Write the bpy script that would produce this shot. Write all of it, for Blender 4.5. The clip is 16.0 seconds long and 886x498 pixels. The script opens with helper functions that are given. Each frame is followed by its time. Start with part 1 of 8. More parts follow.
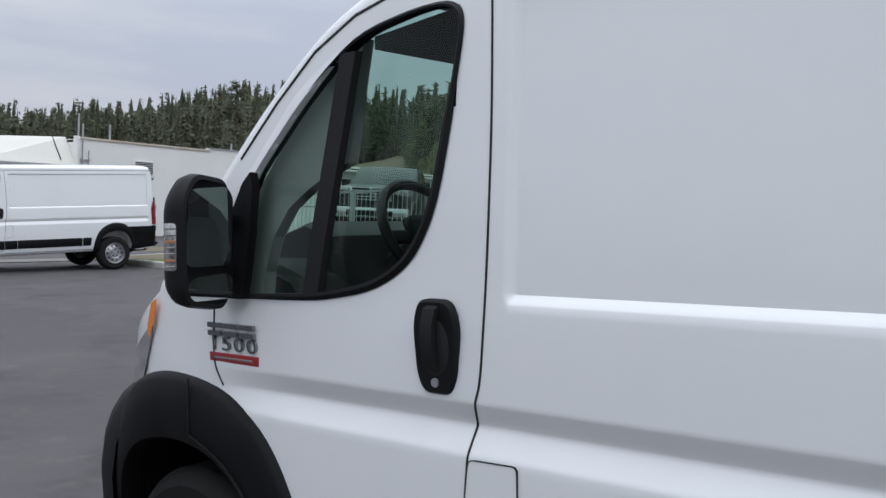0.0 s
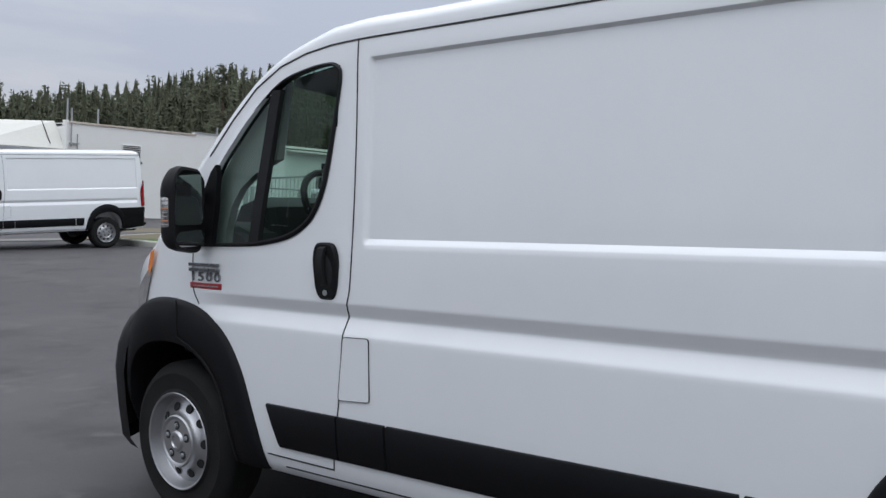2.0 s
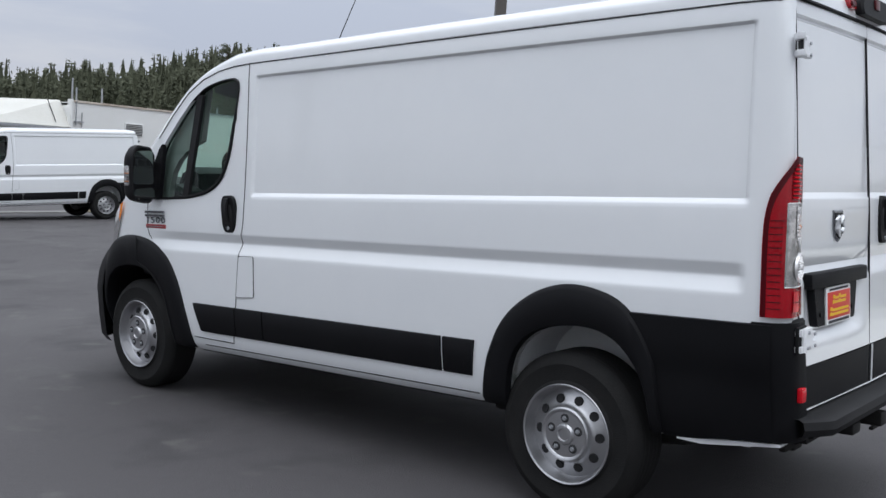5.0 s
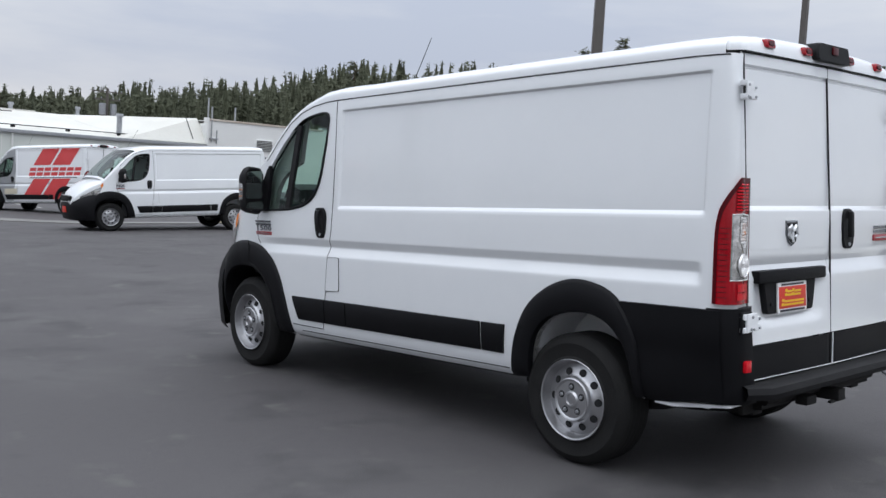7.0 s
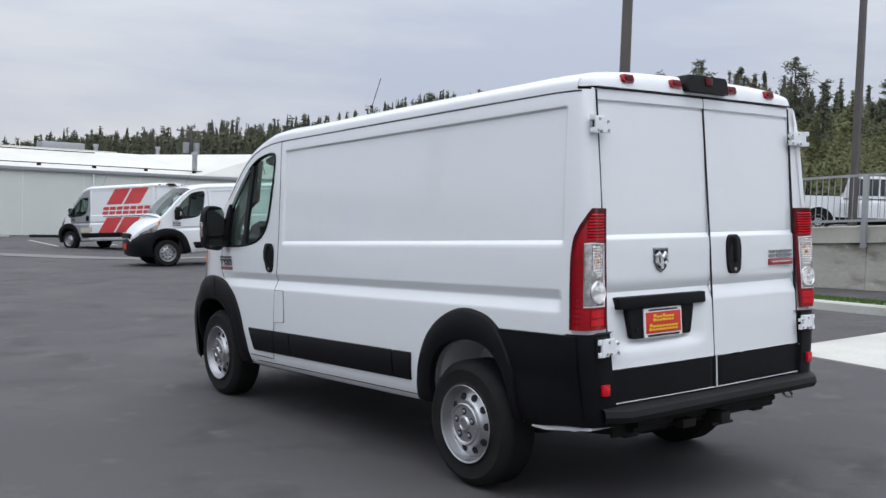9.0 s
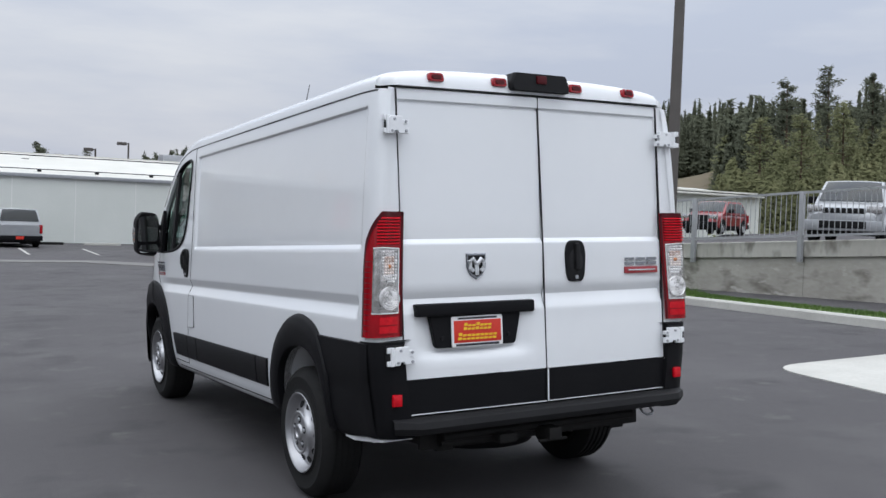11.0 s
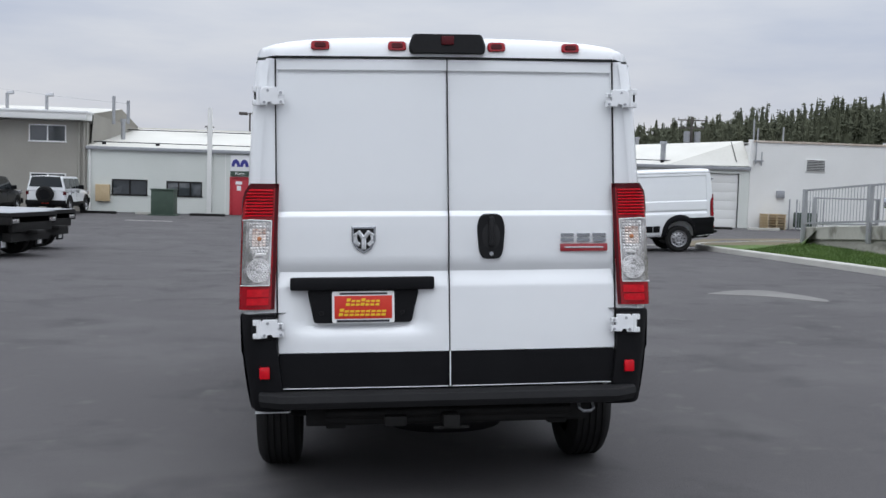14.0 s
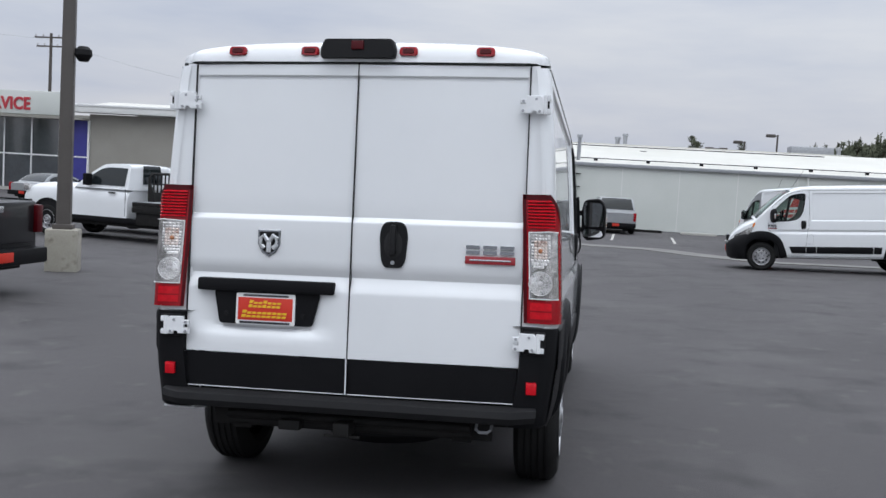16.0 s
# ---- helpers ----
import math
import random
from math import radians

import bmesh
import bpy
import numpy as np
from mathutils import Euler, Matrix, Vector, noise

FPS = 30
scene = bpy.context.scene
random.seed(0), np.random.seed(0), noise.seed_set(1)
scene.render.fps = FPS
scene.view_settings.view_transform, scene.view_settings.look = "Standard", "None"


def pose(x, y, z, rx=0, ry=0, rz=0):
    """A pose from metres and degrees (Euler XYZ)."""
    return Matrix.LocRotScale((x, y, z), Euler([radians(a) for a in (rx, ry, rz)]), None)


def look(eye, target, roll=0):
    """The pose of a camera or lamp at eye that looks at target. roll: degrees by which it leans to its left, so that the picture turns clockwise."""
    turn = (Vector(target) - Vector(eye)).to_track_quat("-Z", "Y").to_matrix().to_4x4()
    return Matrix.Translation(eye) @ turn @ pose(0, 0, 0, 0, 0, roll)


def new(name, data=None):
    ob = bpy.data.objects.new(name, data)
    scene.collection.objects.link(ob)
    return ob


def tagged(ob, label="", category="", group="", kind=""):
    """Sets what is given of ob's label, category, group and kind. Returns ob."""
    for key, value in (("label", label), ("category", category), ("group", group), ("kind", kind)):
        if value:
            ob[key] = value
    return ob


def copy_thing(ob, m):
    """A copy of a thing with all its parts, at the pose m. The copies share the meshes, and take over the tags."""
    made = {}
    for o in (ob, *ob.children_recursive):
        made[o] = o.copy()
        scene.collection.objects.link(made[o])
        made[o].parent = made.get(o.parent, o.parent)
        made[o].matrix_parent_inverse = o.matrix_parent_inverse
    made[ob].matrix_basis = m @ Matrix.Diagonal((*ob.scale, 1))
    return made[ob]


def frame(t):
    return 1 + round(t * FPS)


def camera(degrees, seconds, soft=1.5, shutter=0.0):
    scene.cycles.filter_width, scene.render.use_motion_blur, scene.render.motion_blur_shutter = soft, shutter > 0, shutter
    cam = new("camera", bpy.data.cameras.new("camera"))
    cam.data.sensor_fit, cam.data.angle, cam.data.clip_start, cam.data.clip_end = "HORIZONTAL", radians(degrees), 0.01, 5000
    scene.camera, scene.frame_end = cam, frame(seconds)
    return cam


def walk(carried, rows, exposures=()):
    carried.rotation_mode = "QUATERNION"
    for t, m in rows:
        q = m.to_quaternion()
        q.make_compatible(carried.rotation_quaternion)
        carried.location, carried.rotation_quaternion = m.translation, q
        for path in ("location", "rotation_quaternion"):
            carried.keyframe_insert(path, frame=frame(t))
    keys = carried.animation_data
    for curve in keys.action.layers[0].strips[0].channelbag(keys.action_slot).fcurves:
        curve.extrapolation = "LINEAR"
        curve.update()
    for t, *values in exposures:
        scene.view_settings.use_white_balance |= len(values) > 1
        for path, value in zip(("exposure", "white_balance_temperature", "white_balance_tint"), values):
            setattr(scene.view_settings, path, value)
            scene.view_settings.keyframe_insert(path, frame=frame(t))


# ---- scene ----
cam = camera(49.4, 16.0)
PATH = [
    (0, (-2.759, 2.005, 1.457), (-1.2367, 3.3003, 1.3895), 2.81),
    (0.5, (-3.018, 1.684, 1.440), (-1.4832, 2.9626, 1.3356), 2.81),
    (1, (-3.236, 1.367, 1.445), (-1.7066, 2.6541, 1.3764), 2.95),
    (1.5, (-3.413, 1.028, 1.459), (-1.8806, 2.3102, 1.3692), 2.87),
    (2, (-3.657, 0.713, 1.449), (-2.1182, 1.9870, 1.3495), 2.98),
    (2.5, (-3.798, 0.348, 1.444), (-2.2733, 1.6377, 1.3326), 3.37),
    (3, (-3.990, 0.021, 1.433), (-2.4685, 1.3129, 1.3068), 3.31),
    (3.5, (-4.172, -0.309, 1.437), (-2.6403, 0.9717, 1.3188), 3.31),
    (4, (-4.291, -0.647, 1.443), (-2.7528, 0.6244, 1.3079), 3.21),
    (4.5, (-4.507, -0.951, 1.419), (-2.9700, 0.3213, 1.2782), 3.33),
    (6.8, (-5.150, -2.332, 1.470), (-3.7510, -0.9081, 1.3474), 4.00),
    (7, (-5.211, -2.401, 1.470), (-3.8563, -0.9353, 1.3420), 3.48),
    (7.5, (-5.207, -2.655, 1.501), (-3.9241, -1.1266, 1.3651), 2.52),
    (8, (-5.082, -2.942, 1.521), (-3.8020, -1.4093, 1.4031), 2.04),
    (8.5, (-4.805, -3.075, 1.538), (-3.5505, -1.5210, 1.4311), 1.12),
    (9, (-4.539, -3.330, 1.561), (-3.3227, -1.7442, 1.4828), 2.02),
    (9.5, (-4.252, -3.619, 1.576), (-3.0754, -2.0030, 1.5082), 2.54),
    (10, (-3.863, -3.755, 1.584), (-2.7189, -2.1159, 1.5165), 2.39),
    (12.3, (-2.015, -4.552, 1.568), (-1.3043, -2.6837, 1.5023), 2.65),
    (12.5, (-1.843, -4.556, 1.575), (-1.1754, -2.6722, 1.5063), 2.80),
    (13, (-1.445, -4.619, 1.590), (-0.9130, -2.6923, 1.5117), 3.03),
    (13.5, (-1.013, -4.746, 1.637), (-0.6534, -2.7819, 1.5207), 2.55),
    (14, (-0.555, -4.704, 1.630), (-0.3437, -2.7196, 1.4947), 1.71),
    (14.5, (-0.085, -4.720, 1.636), (-0.0208, -2.7254, 1.5011), 1.21),
    (15, (0.373, -4.729, 1.650), (0.2756, -2.7366, 1.5106), 1.95),
    (15.5, (0.786, -4.611, 1.676), (0.5526, -2.6306, 1.5235), 3.02),
    (16, (1.179, -4.536, 1.708), (0.8631, -2.5660, 1.5639), 3.32),
]

walk(cam, [(t, look(eye, target, roll)) for t, eye, target, roll in PATH], ((0, -0.02), (2, -0.06), (4.5, 0.0), (7, 0.07), (10, 0.06), (12.5, 0.03), (16, 0.02)))

# ---- light: a bright overcast sky, brighter overhead, with soft streaks of cloud ----
SKY, SUN = 0.885, 0.34
world = bpy.data.worlds.new("overcast_sky")
scene.world = world
world.use_nodes = True
wn, wl = world.node_tree.nodes, world.node_tree.links
wn.clear()
w_out = wn.new("ShaderNodeOutputWorld")
w_bg = wn.new("ShaderNodeBackground")
w_bg.inputs["Strength"].default_value = SKY
w_tc = wn.new("ShaderNodeTexCoord")
w_sep = wn.new("ShaderNodeSeparateXYZ")
wl.new(w_tc.outputs["Generated"], w_sep.inputs[0])
w_ramp = wn.new("ShaderNodeValToRGB")
w_ramp.color_ramp.elements[0].position, w_ramp.color_ramp.elements[0].color = 0.0, (0.72, 0.725, 0.755, 1)
w_ramp.color_ramp.elements[1].position, w_ramp.color_ramp.elements[1].color = 1.0, (2.62, 2.74, 2.92, 1)
for at, col in ((0.12, (0.665, 0.705, 0.785, 1)), (0.35, (0.79, 0.85, 0.95, 1))):
    w_ramp.color_ramp.elements.new(at).color = col
wl.new(w_sep.outputs["Z"], w_ramp.inputs["Fac"])
w_map = wn.new("ShaderNodeMapping")
w_map.inputs["Scale"].default_value = (1.0, 1.0, 5.0)
wl.new(w_tc.outputs["Generated"], w_map.inputs["Vector"])
w_noise = wn.new("ShaderNodeTexNoise")
w_noise.inputs["Scale"].default_value, w_noise.inputs["Detail"].default_value, w_noise.inputs["Roughness"].default_value = 2.2, 6.0, 0.55
wl.new(w_map.outputs["Vector"], w_noise.inputs["Vector"])
w_cr = wn.new("ShaderNodeValToRGB")
w_cr.color_ramp.elements[0].position, w_cr.color_ramp.elements[0].color = 0.36, (0.82, 0.855, 0.93, 1)
w_cr.color_ramp.elements[1].position, w_cr.color_ramp.elements[1].color = 0.64, (1.09, 1.075, 1.05, 1)
wl.new(w_noise.outputs["Fac"], w_cr.inputs["Fac"])
w_mul = wn.new("ShaderNodeMix")
w_mul.data_type, w_mul.blend_type = "RGBA", "MULTIPLY"
w_mul.inputs["Factor"].default_value = 1.0
wl.new(w_ramp.outputs["Color"], w_mul.inputs["A"])
wl.new(w_cr.outputs["Color"], w_mul.inputs["B"])
wl.new(w_mul.outputs["Result"], w_bg.inputs["Color"])
wl.new(w_bg.outputs["Background"], w_out.inputs["Surface"])
sun = new("sun", bpy.data.lights.new("sun", "SUN"))
sun.data.energy, sun.data.angle, sun.data.color = SUN, radians(50), (0.95, 0.98, 1.0)
sun.matrix_world = look((-25, -45, 85), (0, 0, 0))
scene.view_settings.exposure = 0.0


# ---- materials ----
def mat(name, color, rough=0.6, metal=0.0, color2=None, scale=4.0, grain=60.0, bump=0.0, bump_scale=80.0, coat=0.0, mix=1.0, stretch=(1, 1, 1), spec=0.5, island=0.0, obj_random=0.0, specks=None):
    m = bpy.data.materials.new(name)
    m.use_nodes = True
    n, l = m.node_tree.nodes, m.node_tree.links
    b = n["Principled BSDF"]
    b.inputs["Roughness"].default_value, b.inputs["Metallic"].default_value = rough, metal
    b.inputs["Coat Weight"].default_value, b.inputs["Coat Roughness"].default_value = coat, 0.04
    b.inputs["Specular IOR Level"].default_value = spec
    b.inputs["Base Color"].default_value = (*color, 1)
    tc = n.new("ShaderNodeTexCoord")
    mp = n.new("ShaderNodeMapping")
    mp.inputs["Scale"].default_value = stretch
    l.new(tc.outputs["Object"], mp.inputs["Vector"])
    if color2:
        big, fine = n.new("ShaderNodeTexNoise"), n.new("ShaderNodeTexNoise")
        big.inputs["Scale"].default_value, big.inputs["Detail"].default_value = scale, 5
        fine.inputs["Scale"].default_value, fine.inputs["Detail"].default_value = grain, 4
        l.new(mp.outputs["Vector"], big.inputs["Vector"])
        l.new(mp.outputs["Vector"], fine.inputs["Vector"])
        add = n.new("ShaderNodeMath")
        add.operation = "MULTIPLY_ADD"
        add.inputs[1].default_value = 0.45
        l.new(fine.outputs["Fac"], add.inputs[0])
        l.new(big.outputs["Fac"], add.inputs[2])
        last = add
        if island or obj_random:
            src = n.new("ShaderNodeNewGeometry" if island else "ShaderNodeObjectInfo")
            more = n.new("ShaderNodeMath")
            more.operation = "MULTIPLY_ADD"
            more.inputs[1].default_value = island or obj_random
            l.new(src.outputs["Random Per Island" if island else "Random"], more.inputs[0])
            l.new(add.outputs[0], more.inputs[2])
            last = more
        rp = n.new("ShaderNodeValToRGB")
        off = 0.5 * (island or obj_random)
        rp.color_ramp.elements[0].position, rp.color_ramp.elements[0].color = max(0.0, 0.5 + off - 0.3 / mix * 0.75), (*color, 1)
        rp.color_ramp.elements[1].position, rp.color_ramp.elements[1].color = min(1.0, 0.95 + off), (*color2, 1)
        l.new(last.outputs[0], rp.inputs["Fac"])
        l.new(rp.outputs["Color"], b.inputs["Base Color"])
        for tone, size, low, high in specks or ():
            sn, sr, sm = n.new("ShaderNodeTexNoise"), n.new("ShaderNodeMapRange"), n.new("ShaderNodeMix")
            sn.inputs["Scale"].default_value, sn.inputs["Detail"].default_value, sn.inputs["Roughness"].default_value = size, 3, 0.6
            sr.inputs["From Min"].default_value, sr.inputs["From Max"].default_value = low, high
            sm.data_type = "RGBA"
            sm.inputs["B"].default_value = (*tone, 1)
            l.new(mp.outputs["Vector"], sn.inputs["Vector"])
            l.new(sn.outputs["Fac"], sr.inputs["Value"])
            l.new(sr.outputs["Result"], sm.inputs["Factor"])
            l.new(b.inputs["Base Color"].links[0].from_socket, sm.inputs["A"])
            l.new(sm.outputs["Result"], b.inputs["Base Color"])
    if bump:
        bn, bp = n.new("ShaderNodeTexNoise"), n.new("ShaderNodeBump")
        bn.inputs["Scale"].default_value, bn.inputs["Detail"].default_value = bump_scale, 4
        bp.inputs["Strength"].default_value, bp.inputs["Distance"].default_value = bump, 0.01
        l.new(mp.outputs["Vector"], bn.inputs["Vector"])
        l.new(bn.outputs["Fac"], bp.inputs["Height"])
        l.new(bp.outputs["Normal"], b.inputs["Normal"])
    return m


def glass_mat(name, tint):
    """Tinted glazing: mostly clear, with the mirror gloss of its surface at a slant."""
    m = bpy.data.materials.new(name)
    m.use_nodes = True
    n, l = m.node_tree.nodes, m.node_tree.links
    n.remove(n["Principled BSDF"])
    clear, gloss, mixer, lw, pw, ad = n.new("ShaderNodeBsdfTransparent"), n.new("ShaderNodeBsdfGlossy"), n.new("ShaderNodeMixShader"), n.new("ShaderNodeLayerWeight"), n.new("ShaderNodeMath"), n.new("ShaderNodeMath")
    clear.inputs["Color"].default_value = (*tint, 1)
    gloss.inputs["Roughness"].default_value = 0.0
    lw.inputs["Blend"].default_value = 0.5
    pw.operation, ad.operation = "POWER", "MULTIPLY_ADD"
    pw.inputs[1].default_value = 4.0
    ad.inputs[1].default_value, ad.inputs[2].default_value = 0.7, 0.025
    l.new(lw.outputs["Facing"], pw.inputs[0])
    l.new(pw.outputs[0], ad.inputs[0])
    l.new(ad.outputs[0], mixer.inputs["Fac"])
    l.new(clear.outputs[0], mixer.inputs[1])
    l.new(gloss.outputs[0], mixer.inputs[2])
    l.new(mixer.outputs[0], n["Material Output"].inputs["Surface"])
    return m


M_PAINT = mat("white_van_paint", (0.762, 0.779, 0.795), 0.31, coat=0.95, color2=(0.798, 0.811, 0.823), scale=1.2, grain=9, bump=0.008, bump_scale=1.4)
M_TRIM = mat("black_moulded_plastic", (0.004, 0.004, 0.005), 0.5, spec=0.12, color2=(0.0085, 0.0085, 0.0098), scale=2.5, grain=120, bump=0.12, bump_scale=420)
M_STEP = mat("dusty_step_plastic", (0.008, 0.008, 0.009), 0.6, spec=0.2, color2=(0.017, 0.017, 0.018), scale=3, grain=60, bump=0.15, bump_scale=200)
M_RUBBER = mat("black_rubber", (0.004, 0.004, 0.005), 0.55, spec=0.2, color2=(0.009, 0.009, 0.010), scale=6, grain=90, bump=0.08, bump_scale=160)
M_TYRE = mat("tyre_rubber", (0.006, 0.006, 0.0065), 0.75, spec=0.22, color2=(0.015, 0.0147, 0.0143), scale=7, grain=70, bump=0.25, bump_scale=140)
M_STEEL = mat("silver_painted_steel", (0.37, 0.37, 0.385), 0.33, 0.85, color2=(0.48, 0.48, 0.49), scale=6, grain=80)
M_EMBLEM = mat("bright_emblem_metal", (0.72, 0.73, 0.75), 0.38, 0.5)
M_LUGDARK = mat("shaded_lug_pocket", (0.03, 0.03, 0.032), 0.7)
M_LETTER = mat("dull_chrome_letters", (0.30, 0.31, 0.33), 0.22, 1.0)
M_CHROME = mat("chrome", (0.75, 0.76, 0.78), 0.12, 1.0)
M_DARKMETAL = mat("dark_underbody_metal", (0.008, 0.008, 0.0085), 0.7, 0.3, spec=0.3, color2=(0.02, 0.019, 0.018), scale=9, grain=60)
M_LINER = mat("grey_wheel_housing", (0.66, 0.67, 0.68), 0.6, color2=(0.75, 0.76, 0.77), scale=5, grain=40)
M_LAMP_RED = mat("red_lamp_lens", (0.23, 0.001, 0.006), 0.2, coat=0.4, spec=0.3, color2=(0.36, 0.002, 0.009), scale=14, grain=90)
M_LAMP_RED2 = mat("bright_red_reflector", (0.42, 0.002, 0.010), 0.22, coat=0.25, spec=0.3, color2=(0.66, 0.006, 0.016), scale=45, grain=160)
M_LAMP_DARK = mat("dark_red_lamp_edge", (0.07, 0.001, 0.004), 0.3, coat=0.12, spec=0.2)
M_LAMP_CLEAR = mat("clear_lamp_reflector", (0.13, 0.127, 0.127), 0.12, 0.8, color2=(0.74, 0.73, 0.72), scale=26, grain=120, coat=0.5)
M_LENSGREY = mat("clear_lens_facets", (0.24, 0.235, 0.235), 0.16, 0.55, color2=(0.92, 0.91, 0.90), scale=60, grain=220, coat=0.3, island=0.5)
M_LENSPINK = mat("rosy_lens_facets", (0.36, 0.19, 0.14), 0.2, 0.4, color2=(0.90, 0.80, 0.74), scale=60, grain=220, coat=0.3, island=0.6)
M_AMBER = mat("amber_marker_lens", (0.75, 0.20, 0.008), 0.25, coat=0.3)
M_LAMP_AMBER = mat("amber_bulb", (0.55, 0.22, 0.10), 0.25, 0.3, coat=0.6)
M_GLASS = glass_mat("green_tinted_glass", (0.66, 0.80, 0.74))
M_GLASS_DARK = glass_mat("dark_windscreen_glass", (0.30, 0.37, 0.35))
M_MIRROR = mat("mirror_glass", (0.88, 0.89, 0.89), 0.02, 1.0)
M_CABIN = mat("dark_cabin_plastic", (0.010, 0.0105, 0.0115), 0.7, spec=0.3, color2=(0.018, 0.0185, 0.02), scale=5, grain=90, bump=0.1, bump_scale=300)
M_SEAT = mat("grey_seat_cloth", (0.045, 0.047, 0.05), 0.9, color2=(0.075, 0.077, 0.08), scale=7, grain=160, bump=0.2, bump_scale=350)
M_LINING = mat("pale_headliner_cloth", (0.20, 0.20, 0.20), 0.9, color2=(0.26, 0.26, 0.255), scale=5, grain=120)
M_BADGE_RED = mat("red_enamel", (0.30, 0.014, 0.022), 0.3, coat=0.6)
M_SEAM = mat("dark_gap_and_shade", (0.012, 0.012, 0.013), 0.85)
M_HINGE = mat("white_painted_hinge", (0.72, 0.73, 0.75), 0.4, color2=(0.80, 0.81, 0.82), scale=12, grain=60)
M_PLATE_RED = mat("red_printed_plate", (0.56, 0.022, 0.012), 0.45, color2=(0.64, 0.036, 0.016), scale=9, grain=60)
M_YELLOW = mat("yellow_print", (0.80, 0.52, 0.02), 0.5)
M_WHITE = mat("white_plastic", (0.78, 0.78, 0.78), 0.5, color2=(0.83, 0.83, 0.83), scale=8, grain=50)
M_BLACKPRINT = mat("black_print", (0.02, 0.02, 0.025), 0.6)
M_ASPHALT = mat("worn_asphalt", (0.0525, 0.0487, 0.0506), 0.80, color2=(0.078, 0.0727, 0.0755), scale=0.22, grain=34, bump=0.45, bump_scale=110, spec=0.34, specks=(((0.088, 0.0835, 0.0845), 0.5, 0.50, 0.70), ((0.040, 0.038, 0.0395), 1.1, 0.53, 0.74), ((0.098, 0.094, 0.091), 2.7, 0.60, 0.74), ((0.13, 0.126, 0.12), 60.0, 0.66, 0.74)))
M_CONCRETE = mat("pale_concrete", (0.34, 0.33, 0.30), 0.85, color2=(0.52, 0.51, 0.47), scale=1.1, grain=24, bump=0.3, bump_scale=60)
M_FOOTING = mat("worn_beige_concrete", (0.27, 0.25, 0.205), 0.9, color2=(0.40, 0.38, 0.325), scale=2.4, grain=26, bump=0.4, bump_scale=50, specks=(((0.16, 0.14, 0.11), 3.4, 0.56, 0.74),))
M_STAIN = mat("dried_stain_on_asphalt", (0.10, 0.097, 0.092), 0.9, color2=(0.19, 0.185, 0.175), scale=1.4, grain=18)
M_WALLCONC = mat("stained_wall_concrete", (0.25, 0.237, 0.205), 0.9, color2=(0.45, 0.43, 0.385), scale=0.8, grain=7, bump=0.4, bump_scale=30, stretch=(1, 1, 2.2), specks=(((0.145, 0.134, 0.112), 1.1, 0.54, 0.72), ((0.48, 0.462, 0.42), 2.6, 0.60, 0.72)))
M_GRASS = mat("short_grass", (0.035, 0.085, 0.016), 0.95, color2=(0.10, 0.16, 0.035), scale=1.6, grain=60, bump=0.8, bump_scale=120)
M_DRYGRASS = mat("dry_hill_grass", (0.075, 0.072, 0.034), 0.95, color2=(0.16, 0.125, 0.08), scale=0.06, grain=2.4, bump=0.5, bump_scale=8)
M_GALV = mat("galvanised_steel", (0.30, 0.31, 0.33), 0.5, 0.6, color2=(0.42, 0.43, 0.45), scale=6, grain=50)
M_FENCE = mat("grey_painted_fence", (0.29, 0.295, 0.305), 0.55, 0.15, color2=(0.37, 0.375, 0.385), scale=4, grain=40)
M_BANDCONC = mat("wall_band_concrete", (0.36, 0.34, 0.30), 0.9, color2=(0.50, 0.485, 0.44), scale=1.3, grain=12, bump=0.3, bump_scale=40, stretch=(1, 1, 0.5), specks=(((0.17, 0.16, 0.135), 1.9, 0.54, 0.70),))
M_BRONZE = mat("bronze_painted_pole", (0.080, 0.071, 0.065), 0.5, 0.1, color2=(0.108, 0.096, 0.088), scale=3, grain=30)
M_STUCCO = mat("pale_green_white_panel", (0.58, 0.61, 0.57), 0.8, color2=(0.67, 0.69, 0.655), scale=0.5, grain=14, bump=0.15, bump_scale=40)
M_STUCCO_PALE = mat("pale_grey_panel", (0.70, 0.70, 0.675), 0.8, color2=(0.79, 0.79, 0.77), scale=0.5, grain=14, bump=0.15, bump_scale=40)
M_TAUPE = mat("taupe_stucco", (0.285, 0.27, 0.238), 0.9, color2=(0.35, 0.335, 0.30), scale=0.6, grain=18, bump=0.3, bump_scale=60)
M_ROOFING = mat("cream_roof_membrane", (0.50, 0.49, 0.445), 0.75, color2=(0.62, 0.61, 0.565), scale=0.4, grain=8, bump=0.1, bump_scale=12)
M_RUST = mat("rusted_edge_flashing", (0.26, 0.16, 0.10), 0.8, 0.1, color2=(0.62, 0.56, 0.49), scale=1.5, grain=20)
M_REDPAINT = mat("red_painted_panel", (0.44, 0.026, 0.042), 0.5, color2=(0.50, 0.038, 0.052), scale=2, grain=30)
M_WRAPRED = mat("red_vinyl_wrap", (0.56, 0.045, 0.05), 0.4, color2=(0.62, 0.06, 0.062), scale=2, grain=20, coat=0.3)
M_CREAM = mat("cream_vinyl_wrap", (0.52, 0.47, 0.36), 0.45, color2=(0.60, 0.55, 0.44), scale=2, grain=20)
M_BLUEPAINT = mat("deep_blue_panel", (0.035, 0.035, 0.22), 0.45, color2=(0.05, 0.05, 0.28), scale=2, grain=30)
M_WINDOW = mat("dark_building_glass", (0.03, 0.035, 0.04), 0.05, 0.0, spec=0.9, color2=(0.06, 0.068, 0.075), scale=0.8, grain=5, coat=1.0)
